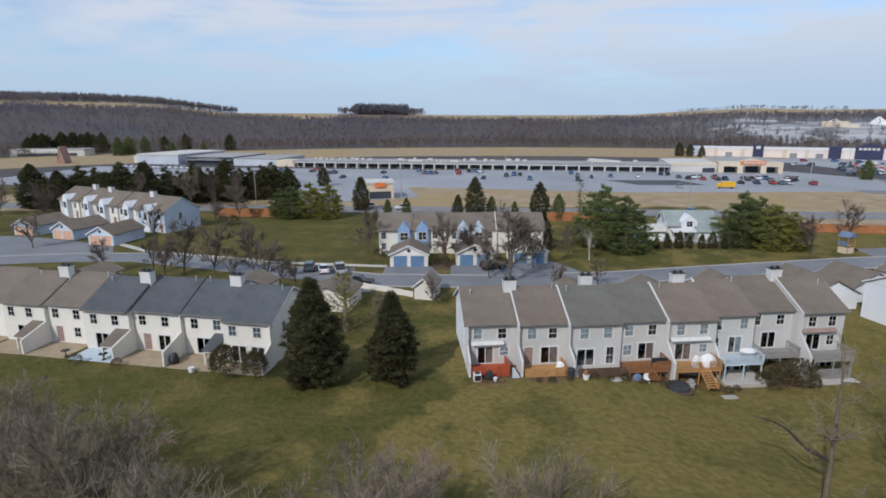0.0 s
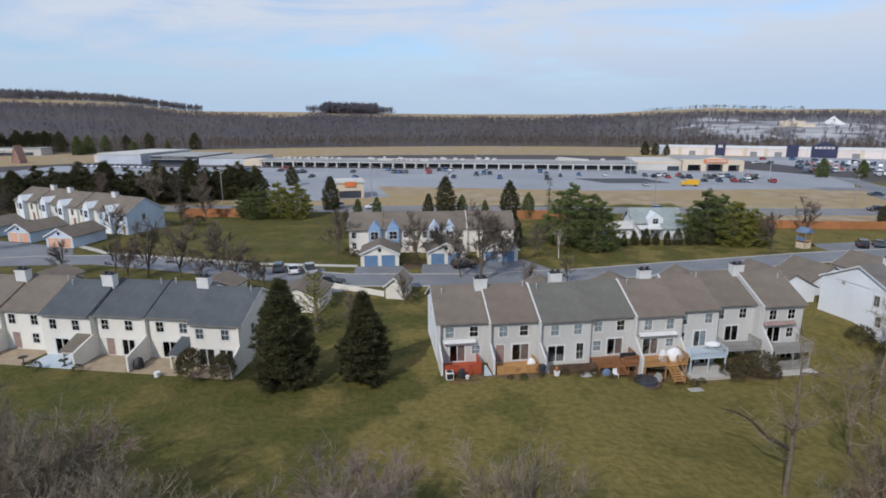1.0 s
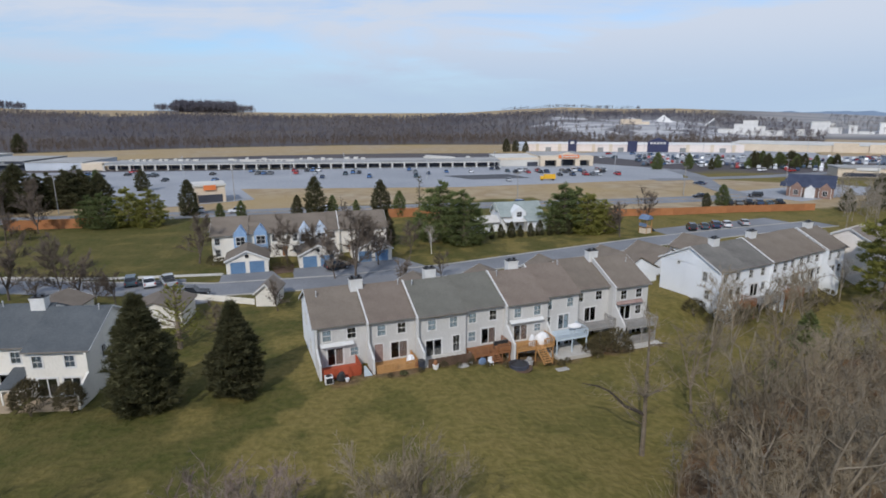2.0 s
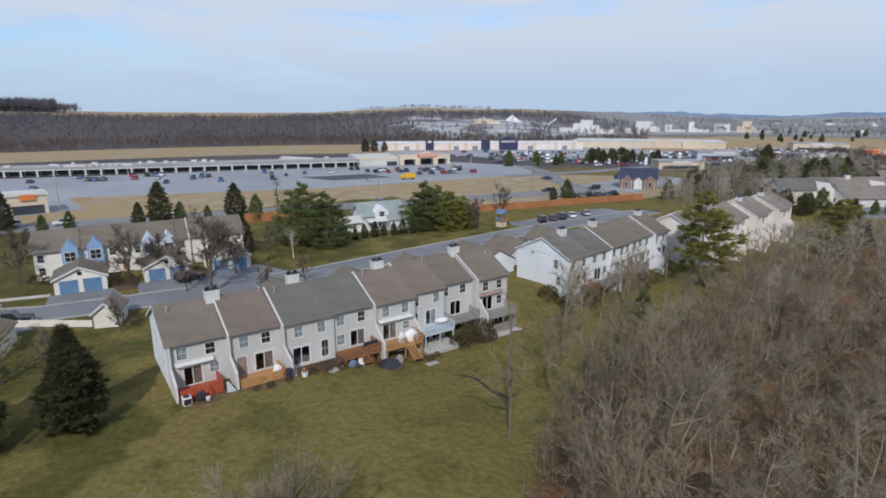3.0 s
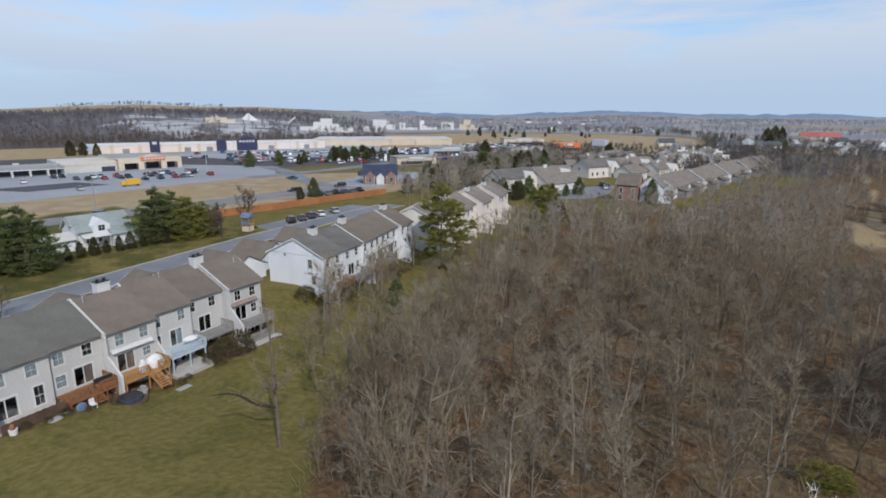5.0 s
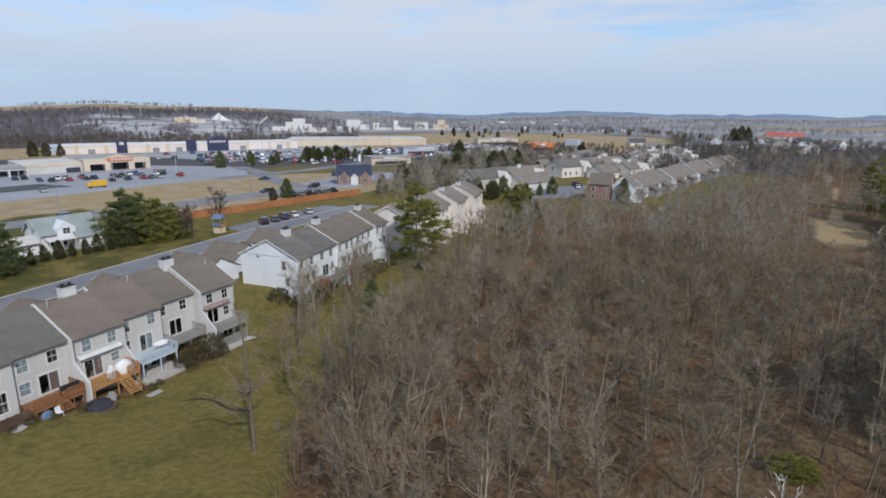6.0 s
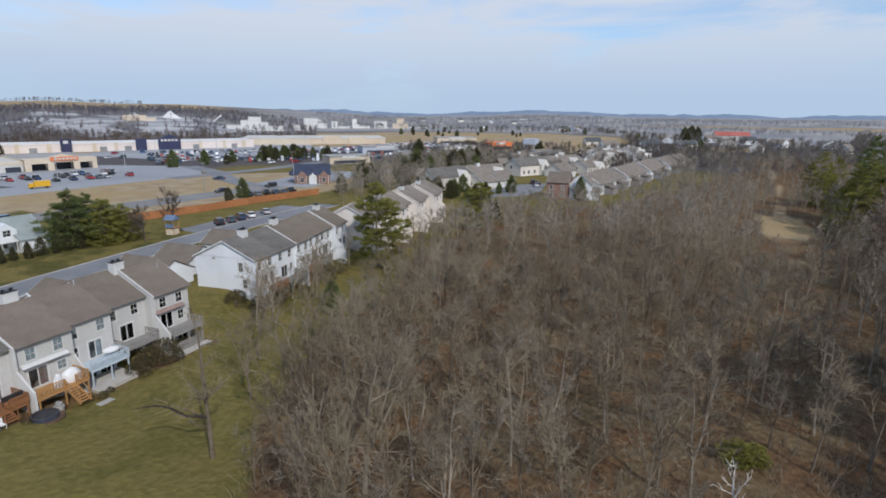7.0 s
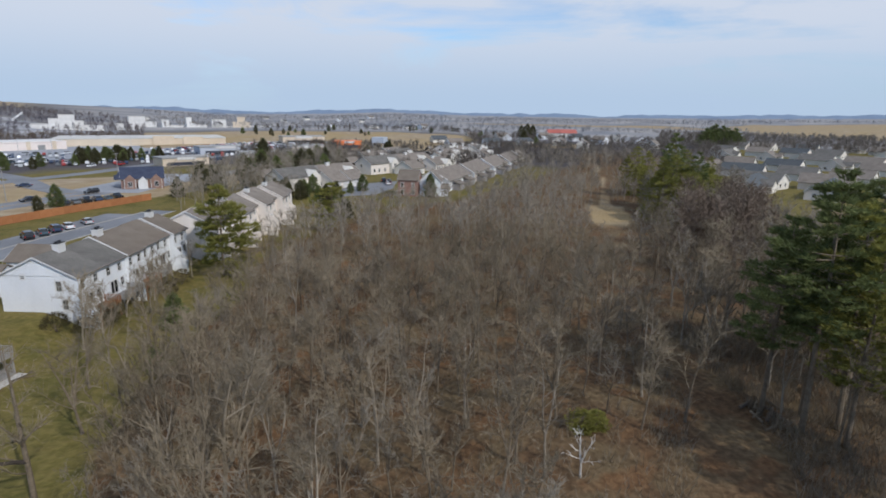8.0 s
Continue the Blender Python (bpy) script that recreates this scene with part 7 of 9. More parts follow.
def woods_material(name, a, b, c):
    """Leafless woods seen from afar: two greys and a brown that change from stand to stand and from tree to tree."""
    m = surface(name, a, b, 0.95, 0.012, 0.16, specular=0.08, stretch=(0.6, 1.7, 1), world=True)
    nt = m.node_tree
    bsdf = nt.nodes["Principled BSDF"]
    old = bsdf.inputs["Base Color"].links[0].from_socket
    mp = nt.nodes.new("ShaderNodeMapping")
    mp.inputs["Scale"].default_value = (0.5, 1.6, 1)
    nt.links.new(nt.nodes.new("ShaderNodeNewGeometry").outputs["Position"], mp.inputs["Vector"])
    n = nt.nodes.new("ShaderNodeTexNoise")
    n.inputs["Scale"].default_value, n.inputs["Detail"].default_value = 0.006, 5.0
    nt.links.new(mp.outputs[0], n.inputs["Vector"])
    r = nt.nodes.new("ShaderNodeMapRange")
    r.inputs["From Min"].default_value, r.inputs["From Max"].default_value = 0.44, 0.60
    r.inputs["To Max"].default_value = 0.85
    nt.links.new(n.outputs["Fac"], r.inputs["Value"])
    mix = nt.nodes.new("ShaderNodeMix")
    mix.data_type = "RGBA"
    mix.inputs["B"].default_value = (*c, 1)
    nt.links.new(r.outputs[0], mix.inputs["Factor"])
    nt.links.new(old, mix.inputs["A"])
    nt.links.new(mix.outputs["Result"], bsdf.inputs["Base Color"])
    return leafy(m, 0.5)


# hill twigs are greyed and blued: distance haze put into the base colour
HAZED_HILL_TWIGS = woods_material("hill_woods", (0.132, 0.126, 0.150), (0.225, 0.213, 0.230), (0.215, 0.176, 0.150))
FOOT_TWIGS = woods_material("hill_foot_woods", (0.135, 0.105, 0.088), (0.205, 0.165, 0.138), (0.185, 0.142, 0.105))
# valley twigs are paler still, the valley's haze mixed into their colour
HAZED_VALLEY_TWIGS = woods_material("valley_woods", (0.235, 0.242, 0.265), (0.340, 0.338, 0.350), (0.300, 0.275, 0.252))
VILLAGE_TWIGS = woods_material("village_woods", (0.125, 0.108, 0.094), (0.205, 0.182, 0.160), (0.170, 0.150, 0.128))
far_woods("hill_foot_woods", 46, 2600, lambda rng: polar(rng, -46, 50, 508, 610), 5.0, 9.0, FOOT_TWIGS, "brown leafless woods at the foot of the slope", 30, 0.7)
far_woods("hill_woods", 41, 13500, lambda rng: (lambda p: p if math.hypot(*p) < hill_edge(math.degrees(math.atan2(*p))) + 12 and quarry(*p) < rng.uniform(0.3, 1.1) and noise.noise((p[0] * 0.006, p[1] * 0.015, 2.0)) > -0.42 else None)(polar(rng, -46, 50, 600, 1480)), 5.5, 13.0, HAZED_HILL_TWIGS, "leafless grey-brown woods on the valley slope", 24, 1.0)
far_woods("hilltop_woods", 42, 4200, lambda rng: (lambda p: p if math.hypot(*p) > 1390 + 14 * max(0, math.degrees(math.atan2(p[0], p[1])) + 36) else None)(polar(rng, -46, -19.5, 1390, 1690)), 10, 24, HAZED_HILL_TWIGS, "dark leafless woods on the hilltop", 26, 0.9)
far_woods("hilltop_copse", 43, 760, lambda rng: (lambda u: polar(rng, -5.9 - 4.4 * u, -5.9 + 4.4 * u, 1500, 1640))(rng.random() ** 0.8), 15, 27, HAZED_HILL_TWIGS, "dark round copse on the skyline", 40, 0.8)
far_woods("hilltop_copse", 48, 300, lambda rng: polar(rng, -8.6, -3.4, 1520, 1620), 26, 36, HAZED_HILL_TWIGS, "tall middle of the round copse on the skyline", 40, 0.8)
far_woods("hilltop_trees", 44, 170, lambda rng: polar(rng, 22, 35, 1560, 1680), 5, 13, HAZED_HILL_TWIGS, "thin line of bare trees on the skyline", 90, 0.32)
far_woods("valley_woods", 45, 8000, lambda rng: (lambda p: p if valley_field(*p) < 0.5 and noise.noise((p[0] * 0.005, p[1] * 0.005, 6.0)) > -0.18 else None)(polar(rng, 50, 124, 640, 1750)), 6, 11, HAZED_VALLEY_TWIGS, "leafless woods between fields in the valley", 24, 0.8)
far_woods("village_woods", 47, 2600, lambda rng: (lambda p: p if valley_field(*p) < 0.5 else None)(polar(rng, 58, 104, 270, 620)), 5, 9.5, VILLAGE_TWIGS, "leafless woods round the far village", 50, 0.55)
far_woods("village_woods", 50, 330, lambda rng: polar(rng, 58.8, 74, 258, 300), 5.5, 9.5, VILLAGE_TWIGS, "leafless trees between the shops and the cream houses", 60, 0.55)
far_woods("village_woods", 51, 420, lambda rng: (lambda p: p if noise.noise((p[0] * 0.02, p[1] * 0.02, 9.0)) > -0.1 else None)(polar(rng, 60, 90, 420, 455)), 4.5, 8.0, VILLAGE_TWIGS, "leafless hedgerow along the far field", 50, 0.6)
far_woods("village_woods", 49, 1500, lambda rng: polar(rng, 98, 126, 480, 800), 7, 12, VILLAGE_TWIGS, "leafless woods beyond the ranch houses", 40, 0.6)
rng = random.Random(29)
for x, y, h in ((179, 238, 8), (199, 240, 7), (213, 236, 6), (230, 231, 8), (245, 220, 6), (232, 224, 7), (120, 135.8, 4), (127, 137.2, 6.0), (266, 154, 12), (258, 150, 9), (240, 140, 10), (640, 54, 12), (646, 48, 14), (652, 42, 13), (490, 39, 12), (499, 29, 7), (166, 382, 8), (172, 378, 7), (160, 385, 9), (225, 118, 9), (205, 125, 8), (275, 128, 9), (300, 110, 8), (320, 104, 10), (340, 112, 7), (196, 122, 10), (203, 112, 9), (212, 106, 11), (184, 112, 8), (221, 100, 9), (190, 104, 7), (232, 112, 10), (246, 104, 9), (176, 108, 8), (258, 116, 9),
                (-65, 237, 7), (-48, 227, 7.5), (142, 58, 5), (195, 235, 5), (204, 230, 5), (223, 227, 5), (230, 223, 4.5), (244, 218.6, 5), (168, 121, 9), (172, 117, 8), (200, 116.4, 10), (207, 121, 11), (152, 118, 6), (180, 125, 7)):
    plant("far_evergreen", EVG[int(x) % 2], x, y, x * 19 % 360, h / 9, "dark evergreen beyond the houses", group="far evergreens")
for k in range(16):
    x, y = polar(rng, 44, 51, 330, 352)
    plant("far_evergreen", EVG[k % 2], x, y, k * 40, rng.uniform(0.6, 0.9), "dark evergreen in the lot's planting strip", group="lot evergreens")
for k in range(10):
    x, y = polar(rng, -31, -20, 480, 540)
    plant("far_evergreen", EVG[k % 2], x, y, k * 40, rng.uniform(0.9, 1.5), "dark evergreen at the valley's edge", group="valley evergreens")
for k in range(24):
    x, y = polar(rng, 58, 84, 520, 640)
    plant("far_evergreen", EVG[k % 2], x, y, k * 40, rng.uniform(0.35, 0.7), "dark evergreen along the far field", group="field evergreens")
for k in range(14):
    x, y = rng.uniform(148, 186), rng.uniform(66, 88)
    plant("far_evergreen", EVG[k % 2], x, y, k * 40, rng.uniform(0.35, 0.75), "dark evergreen shrub between the rows", group="row evergreens")
# ---- shopping centre ----
def sign_bars(parent, rows, material):
    for r in rows:
        part("lettering", boxes(r), material, parent)


mall = thing("strip_mall", -83, 317, 0, -12.6, "long low strip mall with a grey fascia and dark shop fronts", "shopping mall")
MALL_LEN, BAY = 198.4, 6.2
part("back_wall", boxes((0, MALL_LEN, 4.0, 19, -0.3, 3.5)), STORE_WALL, mall)
part("roof", boxes((-0.3, MALL_LEN + 0.3, 3.7, 19.3, 3.52, 3.75)), FLAT_ROOF, mall)
part("canopy_fascia", prism(bmesh.new(), [(0.0, 2.68), (0.0, 2.9), (1.6, 3.9), (3.6, 3.9), (3.6, 2.68)], 0, MALL_LEN), FASCIA, mall, "grey sloped canopy fascia")
part("canopy_lintel", boxes((0, MALL_LEN, -0.15, -0.004, 2.5, 2.85)), STORE_WHITE, mall)
col = shared(("mall_column",), lambda: boxes((-0.38, 0.38, -0.3, 0.4, -0.2, 2.67), (-0.5, 0.5, -0.42, 0.52, -0.2, 0.45)), STORE_WHITE)
front = shared(("shop_front",), lambda: boxes((0.25, BAY - 0.25, 3.9, 3.98, 0.3, 2.6)), STORE_DARK)
for k in range(33):
    placed("column", col, STORE_WHITE, mall, "", pose(k * BAY, 0, 0))
    if k < 32:
        placed("shop_front", front, STORE_DARK, mall, "", pose(k * BAY, 0, 0))
rng = random.Random(71)
for k in range(26):
    a, b = rng.uniform(5, MALL_LEN - 6), rng.uniform(7, 16.5)
    part("rooftop_unit", boxes((a, a + rng.uniform(1.2, 2.6), b, b + 2, 3.75, 3.75 + rng.uniform(0.6, 1.2))), STORE_WHITE, mall)
part("parapet_sign", boxes((66, 93, 1.4, 1.9, 3.4, 4.9)), STORE_WHITE, mall, "pale parapet with sign")
sign_bars(mall, [(74 + 2.6 * k, 75.8 + 2.6 * k, 1.32, 1.4, 3.9, 4.6) for k in range(6)], FASCIA)
part("skylight", prism(bmesh.new(), [(160, 3.8), (176, 3.8), (176, 4.2), (160, 5.3)], 12, 18, "y"), STORE_WHITE, mall, "white slanted roof structure")

grocery = thing("grocery_store", 110.5, 277.0, 0, -13.0, "tan grocery store with a gabled portal and orange sign", "store")
part("side_wall", boxes((0, 22, 0, 34, -0.3, 5.0)), STORE_WHITE, grocery)
part("side_fascia", boxes((-0.1, 22, -0.2, -0.02, 3.9, 5.3)), STORE_WALL, grocery)
part("dark_entry", boxes((15.5, 21, -0.1, -0.02, 0, 2.6)), STORE_DARK, grocery)
part("hall", boxes((22.02, 50, 4, 36, -0.3, 5.98)), STORE_WALL, grocery)
part("roof", boxes((22.02, 50, 4, 36, 6.0, 6.2)), FLAT_ROOF, grocery)
bm = bmesh.new()
wall_sheet(bm, 22.02, 50, -0.3, 5.8, [(24.5, 30.5, -0.1, 3.7), (33, 40.5, -0.1, 4.1), (43, 48, -0.1, 3.7)], 0.8, pose(0, -2, 0))
part("portal", bm, STORE_WALL, grocery)
part("portal_roof", boxes((22.02, 50, -2, 4, 5.82, 6.1)), STORE_WALL, grocery)
part("portal_gable", prism(bmesh.new(), [(30.5, 6.12), (43, 6.12), (43, 6.5), (36.7, 8.3), (30.5, 6.5)], -2.3, 0, "y"), STORE_WALL, grocery)
part("sign", boxes((31.5, 42.2, -2.5, -2.32, 4.9, 6.9)), ORANGE_SIGN, grocery, "orange sign panel")
sign_bars(grocery, [(33 + 1.5 * k, 34.1 + 1.5 * k, -2.58, -2.5, 5.4, 6.4) for k in range(6)], STORE_WHITE)
for a, b in ((24, 31), (32.6, 41), (42.6, 48.4)):
    part("shop_front", boxes((a, b, 3.8, 3.95, 0, 3.8)), STORE_DARK, grocery)

grocery.scale = (1, 1, 0.86)

anchor = thing("anchor_store", -186, 348, 0, -15.5, "pale grey flat-roofed store with a white parapet", "store")
part("hall", boxes((0, 29, 0, 45, -0.3, 6.4)), STORE_GREY, anchor)
part("parapet", boxes((-0.3, 29.3, -0.3, 45.3, 6.4, 7.3)), STORE_WHITE, anchor)
part("loading_wing", boxes((-9, -0.02, 6, 30, -0.3, 5.6)), STORE_WHITE, anchor)
dark_store = thing("dark_store", -152.2, 338.6, 0, -14, "dark navy store front with a flat roof", "store")
part("hall", boxes((0, 31, 0, 36, -0.3, 5.6)), STORE_DARK, dark_store)
part("roof", boxes((-0.2, 31.2, -0.2, 36.2, 5.62, 6.0)), FLAT_ROOF, dark_store)
part("canopy", boxes((0.3, 30.7, -2.0, -0.02, 3.4, 4.0)), FASCIA, dark_store)
sign_bars(dark_store, [(8 + 2.4 * k, 9.8 + 2.4 * k, -0.1, -0.02, 4.4, 5.2) for k in range(6)], FASCIA)
end_store = thing("grey_store", -121.5, 330.5, 0, -13.5, "pale grey store with a high blank front", "store")
part("hall", boxes((0, 28, 0, 34, -0.3, 4.6)), STORE_GREY, end_store)
part("roof", boxes((-0.2, 28.2, -0.2, 34.2, 4.62, 5.0)), FLAT_ROOF, end_store)
part("porch", boxes((28.3, 38.5, -1.5, 10, -0.3, 4.2)), STORE_WALL, end_store)

for store in (anchor, dark_store, end_store):
    store.scale = (1, 1, 0.82)

big = thing("big_box_store", 176, 388, 0, -27, "long pale big-box store with navy signs", "store")
part("hall", boxes((0, 150, 0, 32, -0.3, 4.6)), STORE_PINK, big)
part("parapet", boxes((-0.3, 150.3, -0.3, 32.3, 4.62, 5.2)), STORE_PINK, big)
part("roof", boxes((0.2, 149.8, 0.2, 31.8, 5.21, 5.3)), MILL_WHITE, big, "white roof membrane")
for a in (8, 24, 48, 60, 112, 128, 142):
    part("pilaster", boxes((a, a + 2.2, -0.5, -0.31, -0.3, 5.3)), STORE_WALL, big)
for a in (15, 52, 66, 108, 134):
    part("loading_door", boxes((a, a + 4.0, -0.36, -0.31, -0.2, 3.0)), FASCIA, big)
for a, b, t, mtl in ((-7, -0.05, 5.2, STORE_GREY),):
    part("end_wing", boxes((a, b, 2, 30, -0.3, t)), mtl, big)
for a, b, t in ((31, 37, 8.2), (72.5, 79, 7.6), (86, 100, 7.2)):
    part("sign_tower", boxes((a, b, -1.6, -0.32, -0.3, t)), NAVY_SIGN, big, "navy sign tower")
part("entrance_gable", prism(bmesh.new(), [(86, 7.22), (100, 7.22), (93, 10.2)], -1.62, -0.3, "y"), NAVY_SIGN, big)
sign_bars(big, [(87.6 + 2.2 * k, 89.2 + 2.2 * k, -1.75, -1.62, 5.6, 7.0) for k in range(5)] + [(32.7, 35.3, -1.75, -1.62, 5.4, 7.2)], STORE_WHITE)
beige_box = thing("beige_box_store", 322, 345, 0, -49.6, "long beige store with a low parapet", "store")
part("hall", boxes((0, 112, 0, 50, -0.3, 4.9)), STORE_WALL, beige_box)
part("roof", boxes((-0.3, 112.3, -0.3, 50.3, 4.92, 5.5)), STORE_WHITE, beige_box)
part("entrance", boxes((62, 76, -1.4, -0.32, -0.3, 6.8)), STORE_WALL, beige_box)
part("entrance", boxes((82, 96, -1.4, -0.32, -0.3, 6.2)), STORE_WALL, beige_box)

bank = house("bank", 161.5, 147.0, 0, -51, 13, 10, 3.4, 6.8, -0.3, BROWN_BRICK, NAVY_ROOF, "brick bank with a navy roof and white gables", near=[("window", 1.5, 0.8, 1.4, 1.6), ("window", 9.8, 0.8, 1.4, 1.6)], over=(0.4, 0.4), category="bank")
for a in (1.0, 9.0):
    gabled_dormer(bank, a, 3.4, -0.3, 3.2, 4.7, -1.2, 3.0, BROWN_BRICK, NAVY_ROOF, TRIM, (a + 1.1, 0.8, 1.2, 1.6))
gabled_dormer(bank, 5.2, 2.8, -0.3, 2.8, 4.0, -2.2, 3.0, TRIM, NAVY_ROOF, TRIM)
for nm, x, y, turn, w, d, h, wl, lb in (("chicken_restaurant", 231, 186, -32, 22, 12, 3.6, STORE_WALL, "low tan restaurant with a pale roof"), ("cream_store", 264, 166, -52, 16, 12, 4.8, STORE_WHITE, "cream flat-roofed shop behind bare trees"),
                                        ("pink_store", 318, 165, -30, 24, 14, 5.0, BEIGE_SIDING, "pinkish flat-roofed shop far off"), ("orange_store", 386, 164, -50, 18, 14, 4.8, ORANGE_SIGN, "orange-fronted shop far off"), ("restaurant", -25.4, 188.0, 10, 9, 10, 5.2, STORE_WALL, "tan fast-food restaurant with a white roof"),
                                        ("white_warehouse", -318, 419, 6, 52, 16, 4.6, STORE_WHITE, "low white warehouse far off"), ("grey_shop", 300, 215, -40, 30, 14, 4.2, STORE_GREY, "low grey shop in the distance"), ("tan_shop", 420, 225, -50, 34, 16, 5.5, STORE_WALL, "tan shop far across the lot"),
                                        ("pale_shop", -140, 185, -8, 40, 14, 3.6, STORE_GREY, "low pale building by the highway")):
    s = thing(nm, x, y, 0, turn, lb, "shop")
    part("hall", boxes((0, w, 0, d, -0.3, h)), wl, s)
    part("roof", boxes((-0.4, w + 0.4, -0.4, d + 0.4, h + 0.01, h + 0.6)), wl if nm == "orange_store" else STORE_WHITE if nm == "restaurant" else FLAT_ROOF, s)
    part("shop_front", boxes((w * 0.1, w * 0.9, -0.08, -0.02, 0.2, h * 0.5)), STORE_DARK, s)
    part("sign", boxes((w * 0.3, w * 0.7, -0.5, -0.42, h * 0.78, h + 0.4)), ORANGE_SIGN if nm == "restaurant" else TRIM, s)
house("red_a_frame", -234, 352, 0, 80, 5, 5, 2.0, 10.4, -0.3, BRICK, BRICK, "steep red A-frame shop roof", over=(0.3, 0.3), category="shop")
tower = thing("water_tower", 354, 121, 0, 0, "pale square tank on four legs", "water tower")
part("tank", boxes((-4, 4, -4, 4, 6.8, 10.4)), STORE_GREY, tower)
for a in (-3.6, 3.2):
    for b in (-3.6, 3.2):
        part("leg", boxes((a, a + 0.5, b, b + 0.5, -0.3, 6.8)), STORE_WHITE, tower)

# ---- the mill and silos on the far side of the valley ----
for lb, x, y, turn, rows in (("white concrete mill with stepped blocks", 508, 544, -44, ((0, 9, 0, 12, 18), (9.1, 24, 0, 14, 23), (24.1, 32, 2, 14, 15), (32.1, 50, 0, 16, 9), (-16, -0.1, 2, 14, 11))),
                             ("white concrete mill with stepped blocks", 585, 530, -46, ((0, 14, 0, 12, 13), (14.1, 32, 0, 16, 24), (32.1, 44, 2, 14, 16), (50, 58, 0, 10, 19), (58.1, 74, 0, 14, 11), (78, 84, 0, 8, 23), (84.1, 102, 0, 12, 12))),
                             ("square white storage tower", 692, 474, -54, ((0, 18, 0, 16, 18),)), ("tan grain elevator with a narrow head", 694, 444, -56, ((0, 22, 0, 16, 14), (6, 16, 1, 15, 22))),
                             ("tan blockhouse on the hillside", 440, 668, -30, ((0, 26, 0, 14, 12), (26.1, 36, 0, 14, 8))), ("low pale works buildings", 760, 520, -50, ((0, 40, 0, 16, 5), (52, 84, 0, 16, 6)))):
    mill = thing("mill", x, y, ground_z(x, y) - 4, turn, lb, "mill")
    for a, b, c, d, full in rows:
        h = 0.82 * full
        blk = part("block", boxes((a, b, c, d, -8, h)), MILL_WHITE if "tan" not in lb else STORE_WALL, mill)
        part("roof_edge", boxes((a - 0.3, b + 0.3, c - 0.3, d + 0.3, h + 0.01, h + 0.7)), STORE_WHITE if "tan" not in lb else STORE_WALL, blk)
for px, py, pr, ph in ((530, 700, 15, 11), (500, 735, 12, 7)):
    pile = thing("stone_stockpile", px, py, ground_z(px, py) - 2, 0, "pale conical stockpile of crushed stone", "stockpile", "quarry stockpiles")
    bm = bmesh.new()
    bmesh.ops.create_cone(bm, cap_ends=True, segments=28, radius1=pr, radius2=0.6, depth=ph, matrix=pose(0, 0, ph / 2))
    bmesh.ops.subdivide_edges(bm, edges=list(bm.edges), cuts=2, use_grid_fill=True)
    for v in bm.verts:
        v.co *= 1 + 0.08 * noise.noise(v.co * 0.12 + Vector((px, 0, 0)))
    part("heap", bm, MILL_WHITE, pile)
for px, py, turn, length, rise in ((560, 650, 30, 30, 9),):
    belt = thing("conveyor", px, py, ground_z(px, py), turn, "pale inclined conveyor on trestles at the quarry", "conveyor", "quarry conveyors")
    part("gallery", prism(bmesh.new(), [(0, 1), (length, rise), (length, rise + 1.5), (0, 2.5)], -0.9, 0.9, "y"), MILL_WHITE, belt)
    for f in (0.3, 0.65, 0.98):
        part("trestle", boxes((length * f - 0.5, length * f + 0.5, -1.4, 1.4, -4, 1 + (rise - 1) * f)), FASCIA, belt)
barn = house("barn", 676, 26, 0, -74, 34, 14, 4.5, 8.5, -0.3, STORE_WHITE, surface("red_barn_roof", (0.34, 0.09, 0.07), (0.44, 0.14, 0.11), 0.7, 0.1, 1), "long white barn with a red roof", over=(0.5, 0.5), category="barn")
for k in range(16):
    a, r = 77 + 1.5 * k + random.uniform(-0.6, 0.6), random.uniform(430, 640)
    house("village_house", r * math.sin(radians(a)), r * math.cos(radians(a)), 0, random.uniform(-70, 70), 13, 9, 4.0, 7.0, -2, WHITE_SIDING if k % 2 else CREAM, TAN_ROOF if k % 3 else SLATE_ROOF, "small pale house in the far village", "village houses", over=(0.3, 0.3), rooms=False)

for k in range(15):
    a, r = random.uniform(50, 80), random.uniform(690, 1500)
    hx, hy = r * math.sin(radians(a)), r * math.cos(radians(a))
    if valley_field(hx, hy) < 0.5:
        house("village_house", hx, hy, ground_z(hx, hy), random.uniform(-70, 70), random.uniform(10, 18), 9, random.uniform(3, 5), random.uniform(6, 7.5), -3, (WHITE_SIDING, CREAM, STORE_WHITE)[k % 3], (TAN_ROOF, SLATE_ROOF, GREY_ROOF)[k % 3], "small pale building in the hazy valley", "valley buildings", over=(0.3, 0.3), rooms=False)

# ---- street lamps and poles ----
def pole(x, y, h, label, arm=0.0, name="utility_pole"):
    p = thing(name, x, y, ground_z(x, y), 0, label, "pole")
    part("shaft", tube(bmesh.new(), 0, 0, -0.3, h, 0.14, 0.09), GREY_WOOD if name == "utility_pole" else PIPE, p)
    if arm:
        part("arm", boxes((-arm, arm, -0.06, 0.06, h - 0.5, h - 0.36)), GREY_WOOD, p)
    else:
        part("lamp_head", boxes((-0.5, 0.5, -0.2, 0.2, h, h + 0.2)), PIPE, p)
    return p


for x, y, h in ((-14, 190, 11), (69, 156.5, 10), (130, 158, 10), (175, 160, 11), (-60, 180, 11), (205, 150, 11)):
    pole(x, y, h, "wooden utility pole beside the highway", 1.2)
for x, y in ((5, 240), (60, 230), (120, 225), (30, 270), (100, 255), (150, 230), (-40, 270), (215, 300), (250, 290), (280, 300), (320, 280)):
    pole(x, y, 9, "grey parking-lot lamp on a tall post", 0, "lot_lamp")

